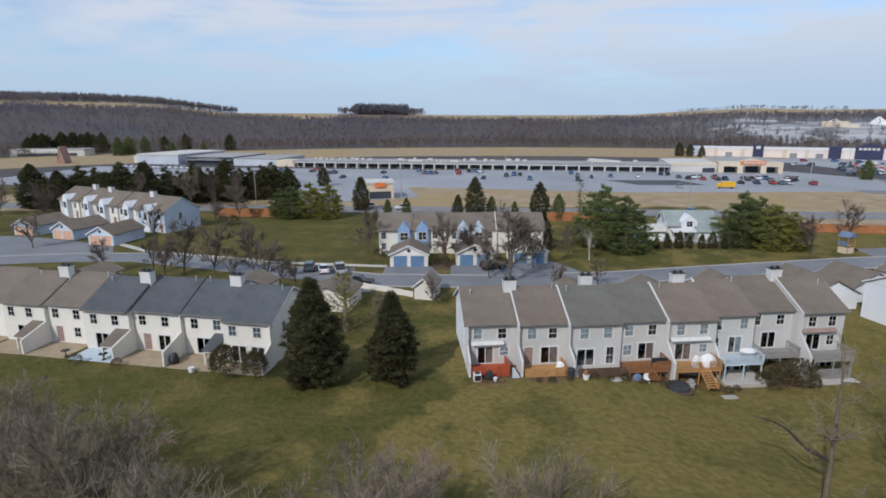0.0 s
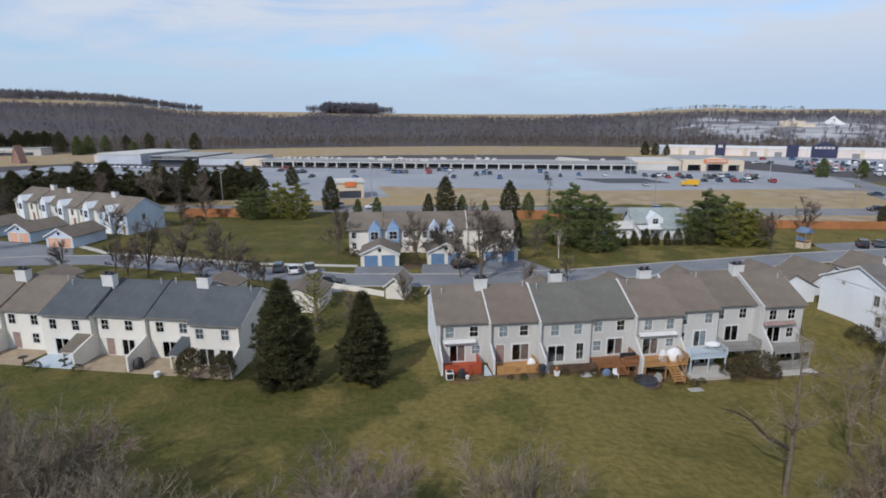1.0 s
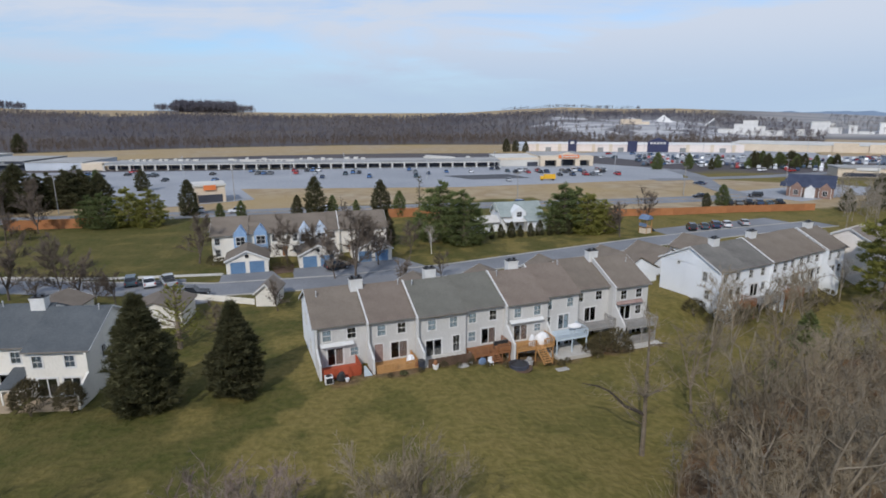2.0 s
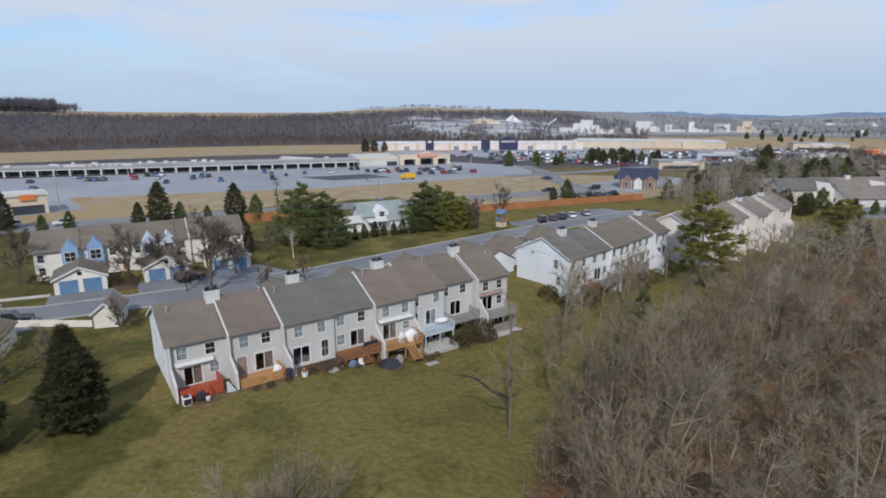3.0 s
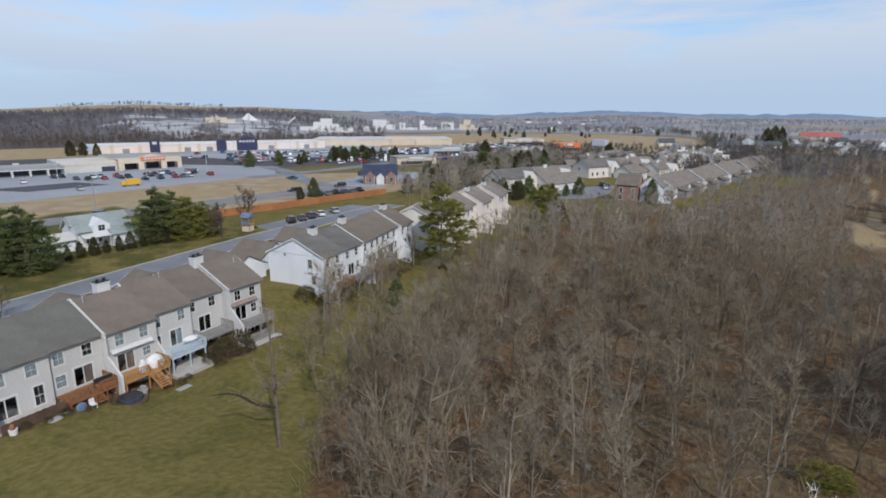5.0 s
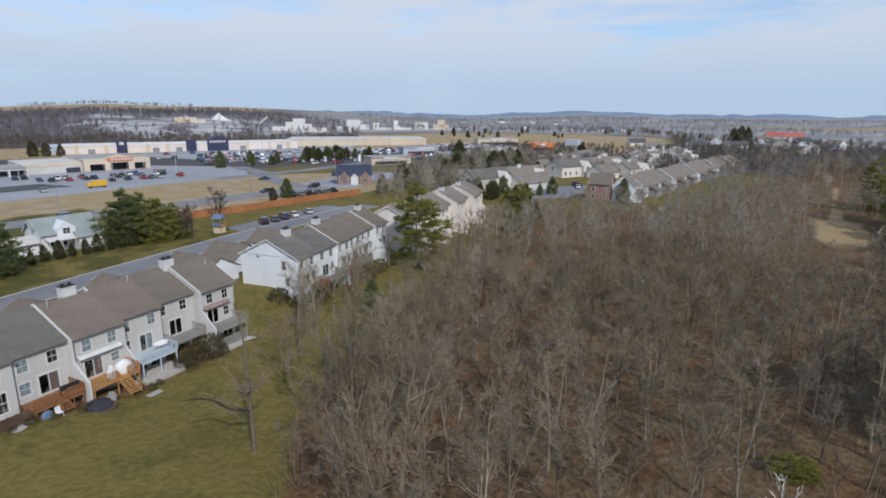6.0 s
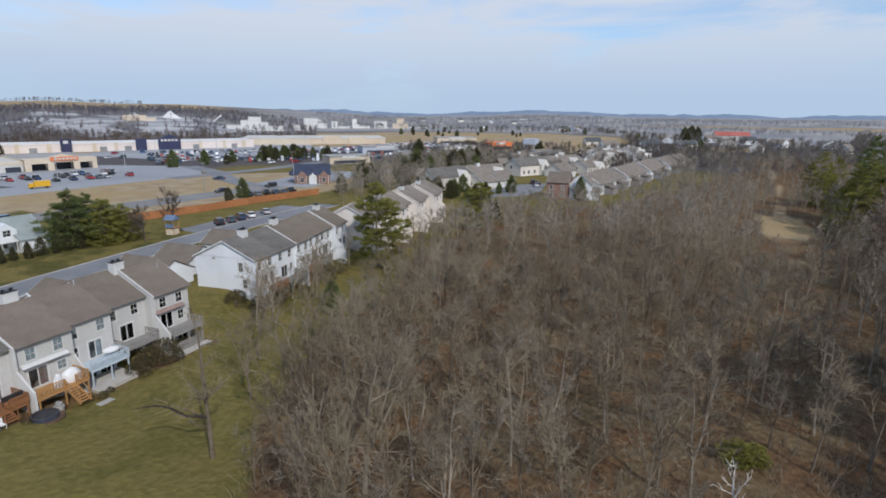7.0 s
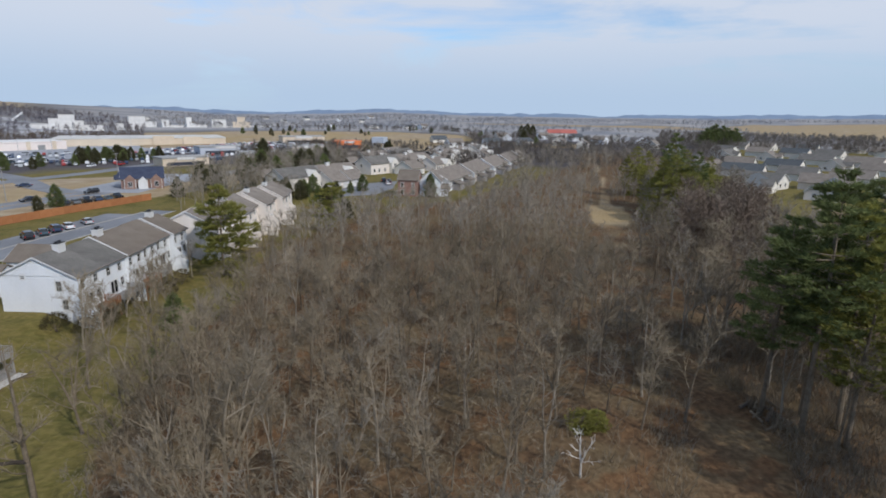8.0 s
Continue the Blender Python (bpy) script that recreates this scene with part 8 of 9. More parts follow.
# ---- vehicles ----
def car_profile(kind):
    """Side outlines (x forward, z up): lower body, then the glass house, then half width."""
    if kind == "sedan":
        return [(-2.3, 0.35), (2.3, 0.35), (2.35, 0.62), (2.25, 0.78), (1.1, 0.92), (-1.5, 0.98), (-2.25, 0.95), (-2.35, 0.6)], [(-1.75, 0.96), (0.95, 0.92), (0.25, 1.40), (-1.05, 1.42)], 0.89
    if kind == "suv":
        return [(-2.3, 0.42), (2.3, 0.42), (2.35, 0.72), (2.2, 0.98), (1.0, 1.08), (-2.25, 1.12), (-2.35, 0.7)], [(-2.2, 1.11), (0.95, 1.07), (0.35, 1.68), (-2.0, 1.70)], 0.94
    if kind == "pickup":
        return [(-2.75, 0.5), (2.7, 0.5), (2.75, 0.8), (2.6, 1.06), (1.35, 1.14), (-2.75, 1.14)], [(-0.75, 1.13), (1.25, 1.13), (0.65, 1.76), (-0.6, 1.78)], 0.97
    return [(-3.0, 0.5), (3.0, 0.5), (3.0, 1.1), (2.5, 1.3), (-3.0, 1.3)], [(0.9, 1.28), (2.4, 1.28), (2.0, 2.2), (0.9, 2.2)], 1.05


def vehicle(name, kind, colour, x, y, turn, label, group="", full=True, category="car"):
    v = thing(name, x, y, ground_z(x, y) + 0.06, turn, label, category, group)
    low, top, hw = car_profile(kind)
    key = (kind, full)

    def body():
        bm = prism(bmesh.new(), low, -hw, hw, "y")
        return bevelled(bm, 0.09) if full else bm

    def glasshouse():
        bm = prism(bmesh.new(), top, -hw + 0.06, hw - 0.06, "y")
        mx = max(p[1] for p in top) - 0.2
        for q in bm.verts:
            if q.co.z > mx:
                q.co.y *= 0.82
        return bm

    def lid():
        bm = prism(bmesh.new(), [(top[3][0] - 0.02, top[3][1] - 0.015), (top[2][0] + 0.02, top[2][1] - 0.015), (top[2][0] - 0.05, top[2][1] + 0.05), (top[3][0] + 0.1, top[3][1] + 0.05)], -hw * 0.78, hw * 0.78, "y")
        return bm

    def tyre():
        bm = bmesh.new()
        bmesh.ops.create_cone(bm, cap_ends=True, segments=14 if full else 8, radius1=0.34, radius2=0.34, depth=0.24, matrix=pose(0, 0, 0.34, 90))
        return bm

    def rim():
        bm = bmesh.new()
        bmesh.ops.create_cone(bm, cap_ends=True, segments=10, radius1=0.21, radius2=0.21, depth=0.26, matrix=pose(0, 0, 0.34, 90))
        return bm

    me = shared(("body", kind, full, colour.name), body, colour)
    placed("body", me, colour, v)
    placed("window_glass", shared(("glasshouse", kind), glasshouse, CAR_GLASS), CAR_GLASS, v, "dark tinted windows")
    placed("roof_panel", shared(("roof_panel", kind, colour.name), lid, colour), colour, v)
    reach = low[1][0] - 0.85
    for wx in (reach, -reach + 0.05):
        for wy in (hw - 0.12, -hw + 0.12):
            w = placed("wheel", shared(("wheel", full), tyre, TYRE), TYRE, v, "", pose(wx, wy, 0))
            if full:
                placed("rim", shared(("rim",), rim, RIM), RIM, w)
    if full:
        for s in (-1, 1):
            placed("headlight", shared(("headlight", kind), lambda: boxes((low[1][0] - 0.06, low[2][0] + 0.005, -0.17, 0.17, low[2][1] - 0.06, low[2][1] + 0.08)), LAMP_GLASS), LAMP_GLASS, v, "", pose(0, s * (hw - 0.26), 0))
            placed("tail_light", shared(("tail_light", kind), lambda: boxes((low[0][0] - 0.06, low[0][0] + 0.03, -0.1, 0.1, 0.68, 0.95)), TAIL_RED), TAIL_RED, v, "", pose(0, s * (hw - 0.16), 0))
        if kind == "pickup":
            part("cargo_bed", boxes((-2.62, -0.85, -hw + 0.12, hw - 0.12, 1.142, 1.15)), DARK_PLASTIC, v, "dark open cargo bed")
    return v


vehicle("suv", "suv", CAR_PAINTS[7], -24.2, 98.6, 100, "dark teal sport utility vehicle parked in the bay")
vehicle("sedan", "sedan", CAR_PAINTS[0], -21.4, 97.4, 105, "white sedan parked in the bay")
vehicle("pickup_truck", "pickup", CAR_PAINTS[1], -18.4, 96.8, 108, "silver pickup truck parked in the bay", category="pickup truck")
vehicle("pickup_truck", "pickup", CAR_PAINTS[2], -14.0, 88.6, -8, "black pickup truck parked beside the fence", category="pickup truck")
vehicle("sedan", "suv", CAR_PAINTS[2], 9.0, 98.6, 20, "black car parked before the blue garage")
vehicle("sedan", "sedan", CAR_PAINTS[6], -18.2, 83.6, 60, "blue car parked behind the cream row")
for i, (x, c, k) in enumerate(((93.0, 2, "suv"), (96.8, 7, "sedan"), (100.2, 3, "suv"), (103.8, 0, "sedan"), (109.5, 1, "sedan"))):
    vehicle("parked_car", k, CAR_PAINTS[c], x, 109.2 + 0.08 * (x - 93), 60, "car parked in the bay by the orange fence", "bay cars")
for x, y, c, k, t in ((-12, 166.5, 0, "suv", 184), (-23, 169.5, 0, "suv", 184), (70, 155.5, 6, "suv", 4), (12, 163, 0, "sedan", 184), (156, 181, 3, "sedan", 120), (205.5, 66.8, 2, "suv", 20), (209, 70, 2, "suv", 20), (202, 66, 0, "sedan", 20), (132, 152.5, 2, "sedan", 175), (150, 148, 2, "suv", 175)):
    vehicle("road_car", k, CAR_PAINTS[c], x, y, t, "car standing on the road", "road cars")
rng = random.Random(81)
MALL_TO = Vector((math.cos(radians(-12.6)), math.sin(radians(-12.6)), 0))
MALL_OUT = Vector((MALL_TO.y, -MALL_TO.x, 0)) * 1.0
for row, gap in enumerate((14, 26, 32, 44, 50, 62)):
    for k in range(92):
        s = -20 + 2.9 * k
        chance = 0.05 + (0.40 if 196 < s < 275 and gap in (26, 32, 44) else 0.0) + (0.12 if 150 < s < 196 and gap < 34 else 0.0) + (0.12 if 20 < s < 110 and gap < 30 else 0.0)
        if rng.random() > chance:
            continue
        p = Vector((-83, 317, 0)) + MALL_TO * s + MALL_OUT * gap
        kind = rng.choice(("sedan", "sedan", "suv", "suv", "pickup"))
        vehicle("lot_car", kind, rng.choice(CAR_PAINTS + CAR_PAINTS[2:4] + CAR_PAINTS[5:6]), p.x, p.y, -102.6 + 180 * rng.randrange(2), "car parked on the shopping-centre lot", "lot cars", full=False)
for k in range(60):
    a, r = rng.uniform(32, 58), rng.uniform(300, 405)
    a = round(a / 0.55) * 0.55
    r = 306 + 18 * round((r - 306) / 18) + (4 if rng.random() < 0.5 else 0)
    x, y = r * math.sin(radians(a)), r * math.cos(radians(a))
    vehicle("lot_car", rng.choice(("sedan", "suv", "suv")), rng.choice(CAR_PAINTS), x, y, -a + rng.choice((0, 180)) + 60, "car parked on the big store's lot", "far lot cars", full=False)
for k in range(12):
    vehicle("lot_van", "suv", CAR_PAINTS[0], -178 + 3.6 * k, 322 - 1.0 * k + rng.uniform(-1, 1), 70, "white van parked by the grey store", "white vans", full=False, category="van")

for k, (x, y) in enumerate(((129.6, 137.6), (132.4, 136.6), (135.2, 135.6), (138.0, 134.6), (140.8, 133.6), (143.8, 132.8))):
    vehicle("parked_car", ("suv", "sedan", "pickup")[k % 3], CAR_PAINTS[(2, 5, 2, 3, 7, 2)[k]], x, y, 60, "dark car parked behind the orange fence", "fence cars", full=False)
tr = thing("yellow_truck", 106.5, 212, 0.06, 165, "yellow box truck on the parking lot", "truck")
tr.scale = (0.8, 0.8, 0.8)
part("cargo_box", boxes((-4.2, 1.6, -1.2, 1.2, 0.8, 3.2)), YELLOW_PAINT, tr)
part("cab", bevelled(boxes((1.65, 3.6, -1.1, 1.1, 0.5, 2.3)), 0.12), YELLOW_PAINT, tr)
for wx in (-3, 2.6):
    for wy in (-1.0, 1.0):
        placed("wheel", shared(("wheel", False), None, TYRE), TYRE, tr, "", pose(wx, wy, -0.05) @ Matrix.Scale(1.35, 4))



def car_rows(name, seed, count, pick, label):
    """Cars too far off to pick apart: small bodies with cabins, coloured one by one, joined."""
    m = bpy.data.materials.new("distant_car_paint")
    m.use_nodes = True
    nt = m.node_tree
    b = nt.nodes["Principled BSDF"]
    b.inputs["Roughness"].default_value = 0.3
    geo = nt.nodes.new("ShaderNodeNewGeometry")
    ramp = nt.nodes.new("ShaderNodeValToRGB")
    ramp.color_ramp.interpolation = "CONSTANT"
    cols = ((0.70, 0.71, 0.73), (0.02, 0.02, 0.024), (0.40, 0.42, 0.44), (0.04, 0.06, 0.11), (0.12, 0.13, 0.14), (0.30, 0.04, 0.035), (0.60, 0.61, 0.62), (0.06, 0.09, 0.13))
    ramp.color_ramp.elements[1].position = 0.99
    for i, c in enumerate(cols):
        e = ramp.color_ramp.elements[0] if i == 0 else ramp.color_ramp.elements.new(i / len(cols))
        e.color = (*c, 1)
    nt.links.new(geo.outputs["Random Per Island"], ramp.inputs[0])
    nt.links.new(ramp.outputs[0], b.inputs["Base Color"])
    rng = random.Random(seed)
    V, F = [], []
    for _ in range(count):
        x, y, t = pick(rng)
        c, s = math.cos(t), math.sin(t)
        n = len(V)
        for px, pz, hw in ((-2.2, 0.3, 0.85), (-2.2, 0.95, 0.85), (-1.6, 1.0, 0.8), (-1.0, 1.5, 0.65), (0.4, 1.5, 0.65), (1.0, 1.0, 0.8), (2.2, 0.85, 0.85), (2.2, 0.3, 0.85)):
            for sd in (-hw, hw):
                V.append((x + px * c - sd * s, y + px * s + sd * c, pz + 0.06))
        for k in range(7):
            F.append((n + 2 * k, n + 2 * k + 2, n + 2 * k + 3, n + 2 * k + 1))
        F.append(tuple(n + 2 * k for k in range(8)))
        F.append(tuple(n + 2 * k + 1 for k in range(7, -1, -1)))
    tagged(new(name, raw(name, V, F, m)), label, "cars", kind="stuff")


def far_lot_spot(rng):
    k = rng.random()
    if k < 0.6:
        a, r = rng.uniform(35, 50), 318 + 17 * rng.randrange(5) + rng.choice((0, 5))
    else:
        a, r = rng.uniform(50, 61), 338 + 17 * rng.randrange(6) + rng.choice((0, 5))
    a = round(a / 0.42) * 0.42
    return r * math.sin(radians(a)), r * math.cos(radians(a)), radians(90 - a + rng.choice((0, 180)))


car_rows("distant_cars", 83, 330, far_lot_spot, "rows of parked cars far across the store's lot")


def crowded_lot_spot(rng):
    u, v = rng.randrange(44), rng.randrange(11)
    x, y = 318 + 3.0 * u * 0.94 + 11.5 * (v // 2) * 0.34 - 5.0 * (v % 2) * 0.34, 200 + 3.0 * u * -0.34 * 0.2 + 11.5 * (v // 2) + 5.0 * (v % 2)
    return x, y, radians(78 + rng.choice((0, 180)) + rng.uniform(-2, 2))


car_rows("distant_cars", 85, 360, crowded_lot_spot, "crowded rows of parked cars on the far lot")
# ---- decks, patios and garden things behind the grey row ----
B_M = pose(B_X, B_Y, 0, 0, 0, B_TURN)


def at_row(u, v):
    p = B_M @ Vector((u, v, 0))
    return p.x, p.y, ground_z(p.x, p.y)


def deck(u0, u1, v0, v1, floor, material, label, rail=0.95, solid=False, gate=None, left=True, right=True, row=None):
    """A timber deck in the row's own axes: boards, beams, posts and a railing with balusters, open at gate."""
    m0 = row or B_M
    spot = m0 @ Vector((u0, v0, 0))
    d = thing("wooden_deck", spot.x, spot.y, 0, math.degrees(m0.to_euler().z), label, "deck")
    L, D = u1 - u0, v1 - v0
    ground = min(ground_z(*(m0 @ Vector((q, v0, 0))).xy) for q in (u0, u1))
    n = int(D / 0.19)
    board = shared(("deck_board", round(L, 2), material.name), lambda: boxes((0, L, 0.005, 0.175, -0.04, 0.0)), material)
    for k in range(n):
        placed("board", board, material, d, "", pose(0, k * D / n, floor))
    for a in (0.0, D - 0.12):
        part("beam", boxes((0.02, L - 0.02, a + 0.01, a + 0.11, floor - 0.26, floor - 0.045)), material, d)
    for a in (0.08, L / 2, L - 0.2):
        for b in (0.02, D - 0.14):
            part("post", boxes((a, a + 0.12, b, b + 0.12, ground - 0.4, floor - 0.262)), material, d)
    runs = [((0, 0), (L, 0))]
    if gate:
        runs = [((0, 0), (gate[0], 0)), ((gate[1], 0), (L, 0))]
    if left:
        runs.append(((0, D), (0, 0)))
    if right:
        runs.append(((L, 0), (L, D)))
    for (ax, ay), (bx, by) in runs:
        length = math.hypot(bx - ax, by - ay)
        if length < 0.3:
            continue
        m = pose(ax, ay, floor, 0, 0, math.degrees(math.atan2(by - ay, bx - ax)))
        r = part("handrail", box(bmesh.new(), 0, length, -0.05, 0.05, rail - 0.06, rail, m), material, d)
        part("bottom_rail", box(bmesh.new(), 0.05, length - 0.05, -0.03, 0.03, 0.08, 0.15, m), material, r)
        for a in (0.0, length - 0.1):
            part("rail_post", box(bmesh.new(), a, a + 0.1, -0.052, 0.052, 0.0, rail - 0.061, m), material, r)
        step = 0.16 if solid else 0.26
        bal = shared(("baluster", solid, rail, material.name), lambda: boxes((-0.07, 0.07, -0.02, 0.02, 0.02, rail - 0.062)) if solid else boxes((-0.03, 0.03, -0.02, 0.02, 0.1, rail - 0.062)), material)
        for k in range(1, int(length / step)):
            placed("baluster", bal, material, r, "", m @ pose(k * step, 0, 0))
    return d


def stairs(u, v, turn, width, top, ground, material, label):
    x, y, _ = at_row(u, v)
    n = max(2, round((top - ground) / 0.19))
    s = thing("wooden_stairs", x, y, 0, B_TURN + turn, label, "stairs")
    for k in range(n):
        z = top - (k + 1) * (top - ground) / (n + 1)
        part("tread", boxes((0, width, -0.28 * (k + 1), -0.28 * k - 0.02, z - 0.05, z)), material, s)
    run = 0.28 * n
    for a in (-0.06, width + 0.01):
        part("stringer", prism(bmesh.new(), [(0, top - 0.3), (0, top), (-run, ground + 0.12), (-run, ground - 0.1), (-run + 0.2, ground - 0.1)], a, a + 0.05), material, s)
        part("stair_rail", prism(bmesh.new(), [(0, top + 0.82), (0, top + 0.9), (-run, ground + 1.0), (-run, ground + 0.92)], a, a + 0.05), material, s)
        for b in (0.0, -run + 0.06):
            zb = top if b == 0.0 else ground
            part("rail_post", boxes((a - 0.01, a + 0.06, b - 0.06, b + 0.02, zb - 0.1, zb + 0.94)), material, s)
    return s


deck(0.35, 4.3, -2.7, -0.05, 0.28, RED_WOOD, "red-stained timber deck with a solid railing", solid=True, gate=(1.5, 2.6), left=False)
stairs(1.9, -2.72, 0, 1.0, 0.28, 0.0, RED_WOOD, "short red-stained steps of the deck")
deck(5.9, 10.5, -3.2, -0.55, 0.18, HONEY_WOOD, "honey-stained timber deck with a railing", solid=True, gate=(2.2, 3.2), rail=0.8, left=False)
deck(17.3, 21.9, -3.1, -0.65, 0.18, BROWN_WOOD, "brown-stained timber deck with a railing", gate=(1.8, 2.9), left=False)
stairs(19.2, -3.12, 0, 1.0, 0.18, -0.5, BROWN_WOOD, "brown timber steps of the deck")
deck(22.5, 27.6, -3.4, -1.05, 0.1, HONEY_WOOD, "orange-brown timber deck with a railing and stairs", gate=(2.6, 3.7), left=False)
stairs(25.2, -3.42, 0, 1.0, 0.1, -1.2, HONEY_WOOD, "orange-brown timber stairs down to the lawn")
deck(28.4, 32.9, -2.6, 0.05, 0.25, PALE_WOOD, "pale blue painted balcony deck on posts", rail=0.9, left=False)
deck(33.6, 38.1, -1.2, 1.05, 0.25, GREY_WOOD, "weathered grey timber balcony on posts")
deck(38.9, 43.6, -2.6, -0.05, 0.25, GREY_WOOD, "weathered grey timber balcony on posts")
deck(38.9, 43.6, -2.4, -0.05, -1.95, GREY_WOOD, "weathered grey timber porch below the balcony")


def patio(u0, u1, v0, v1, label, z=None, material=CONCRETE, m=None):
    mm = m or B_M
    c = mm @ Vector(((u0 + u1) / 2, (v0 + v1) / 2, 0))
    zz = max(ground_z(*(mm @ Vector((a, b, 0))).xy) for a in (u0, u1) for b in (v0, v1)) + 0.06 if z is None else z
    p = thing("patio", c.x, c.y, zz, math.degrees(mm.to_euler().z), label, "patio")
    a, b = (u1 - u0) / 2, (v1 - v0) / 2
    part("slab", bevelled(boxes((-a, a, -b, b, -0.5, 0.0)), 0.02), material, p)
    return p


patio(28.2, 33.1, -3.6, -0.1, "pale concrete patio below the balcony")
patio(38.6, 43.9, -3.8, -2.5, "pale stone patio edge before the porch")
patio(11.4, 16.8, -3.6, -1.05, "small concrete patio behind a dark screen")
scr = thing("dark_screen", *at_row(11.5, -3.7), B_TURN, "dark weathered board screen round the patio", "screen")
for k in range(26):
    part("slat", boxes((0.2 * k, 0.2 * k + 0.19, -0.02, 0.02, -0.1, 0.95 + 0.03 * (k % 3))), MULCH, scr)
part("rail", boxes((0, 5.2, 0.021, 0.06, 0.6, 0.7)), GREY_WOOD, scr)


def small(name, u, v, label, category, build, z=None, turn=0, m=None):
    p = (m or B_M) @ Vector((u, v, 0))
    t = thing(name, p.x, p.y, ground_z(p.x, p.y) if z is None else z, B_TURN + turn, label, category)
    for pname, bm, mat_, lab in build:
        part(pname, bm, mat_, t, lab)
    return t


def cone(r0, r1, h, z=0.0, seg=12, x=0, y=0):
    bm = bmesh.new()
    bmesh.ops.create_cone(bm, cap_ends=True, segments=seg, radius1=r0, radius2=r1, depth=h, matrix=pose(x, y, z + h / 2))
    return bm


def lump(rx, ry, rz, seed, z=0.0, sub=3, rough=0.18):
    bm = bmesh.new()
    bmesh.ops.create_icosphere(bm, subdivisions=sub, radius=1.0)
    for v in bm.verts:
        k = 1 + rough * noise.noise(v.co * 1.8 + Vector((seed, 0, 0)))
        v.co = Vector((v.co.x * rx * k, v.co.y * ry * k, max(-0.2, v.co.z) * rz * k + z))
    return bm


def ac_unit(u, v, m=None, z=None):
    small("air_conditioner", u, v, "grey-white outdoor air-conditioning unit with a dark grille", "air conditioner", [("casing", bevelled(boxes((-0.4, 0.4, -0.4, 0.4, 0.0, 0.8)), 0.03), WHITE_PLASTIC, ""), ("fan_grille", cone(0.32, 0.32, 0.04, 0.8), DARK_PLASTIC, "black round fan grille"), ("side_grille", boxes((-0.33, 0.33, -0.42, -0.401, 0.1, 0.7)), CAP_METAL, "")], m=m, z=z)


ac_unit(0.75, -3.3)
small("gas_grill", 2.0, -3.4, "black covered grill beside the steps", "grill", [("cover", lump(0.5, 0.35, 0.75, 3, 0.35), DARK_PLASTIC, "")])
small("flower_pot", 2.6, -3.6, "white garden pot by the red steps", "pot", [("pot", cone(0.16, 0.24, 0.35), WHITE_PLASTIC, "")])
small("lattice_panel", 4.5, -2.4, "pale blue lattice panel leaning by the privacy wall", "lattice", [("panel", prism(bmesh.new(), [(0, 0), (0.9, 0), (0.2, 1.2), (0, 1.2)], -0.8, -0.75, "y"), PALE_WOOD, "")])
small("covered_chair", 9.9, -2.4, "patio chair under a white cover", "chair", [("cover", lump(0.5, 0.45, 0.9, 5, 0.2), WHITE_PLASTIC, "")], z=0.2)
small("wicker_chair", 10.3, -2.9, "brown wicker chair on the deck", "chair", [("seat", lump(0.4, 0.4, 0.6, 8, 0.15), BROWN_WOOD, "")], z=0.2)
small("rubbish_bin", 10.7, -3.7, "dark grey rubbish bin beside the deck", "bin", [("bin", cone(0.32, 0.4, 0.95), STORE_DARK, ""), ("lid", cone(0.43, 0.38, 0.1, 0.96), CAP_METAL, "")])
small("garden_hose", 8.6, -3.9, "coiled green garden hose on the mulch", "hose", [("coil", cone(0.45, 0.35, 0.2, 0.0, 16), PINE, "")])
small("planter", 12.2, -4.1, "white planter before the dark screen", "planter", [("tub", cone(0.3, 0.36, 0.5), WHITE_PLASTIC, ""), ("plant", lump(0.25, 0.25, 0.4, 9, 0.6, 2, 0.4), BROWN_WOOD, "")])
small("stone_edging", 15.4, -4.3, "pale stones along the mulch bed", "stones", [("stone", lump(0.7, 0.35, 0.2, 12, 0.05), KERB, ""), ("stone", lump(0.35, 0.25, 0.2, 15, 0.06), KERB, "")])
small("covered_table", 17.9, -3.9, "garden table under a blue cover", "table", [("cover", lump(0.5, 0.32, 0.62, 17, 0.2), BLUE_CLOTH, "")])
small("folded_chair", 18.8, -4.2, "white plastic garden chair", "chair", [("seat", boxes((-0.25, 0.25, -0.25, 0.25, 0.38, 0.43)), WHITE_PLASTIC, ""), ("backrest", boxes((-0.25, 0.25, 0.22, 0.26, 0.43, 0.95)), WHITE_PLASTIC, ""), ("leg", boxes((-0.24, -0.2, -0.24, -0.2, 0, 0.38)), WHITE_PLASTIC, ""), ("leg", boxes((0.2, 0.24, -0.24, -0.2, 0, 0.38)), WHITE_PLASTIC, ""), ("leg", boxes((-0.24, -0.2, 0.2, 0.24, 0, 0.38)), WHITE_PLASTIC, ""), ("leg", boxes((0.2, 0.24, 0.2, 0.24, 0, 0.38)), WHITE_PLASTIC, "")])
small("lounge_sofa", 21.0, -2.7, "dark brown outdoor sofa on the deck", "sofa", [("seat", boxes((-0.9, 0.9, -0.4, 0.3, 0.1, 0.5)), BROWN_WOOD, ""), ("backrest", boxes((-0.9, 0.9, 0.3, 0.5, 0.1, 1.0)), DARK_PLASTIC, "")], z=0.2)
small("fire_pit", 22.0, -4.9, "round dark stone fire pit with a grey cover", "fire pit", [("wall", cone(1.2, 1.15, 0.5, 0, 20), STORE_DARK, ""), ("mulch_ring", cone(1.6, 1.55, 0.12, 0, 20), MULCH, "dark mulch ring"), ("cover", cone(1.0, 0.25, 0.4, 0.501, 16), DARK_PLASTIC, "dark cover")])
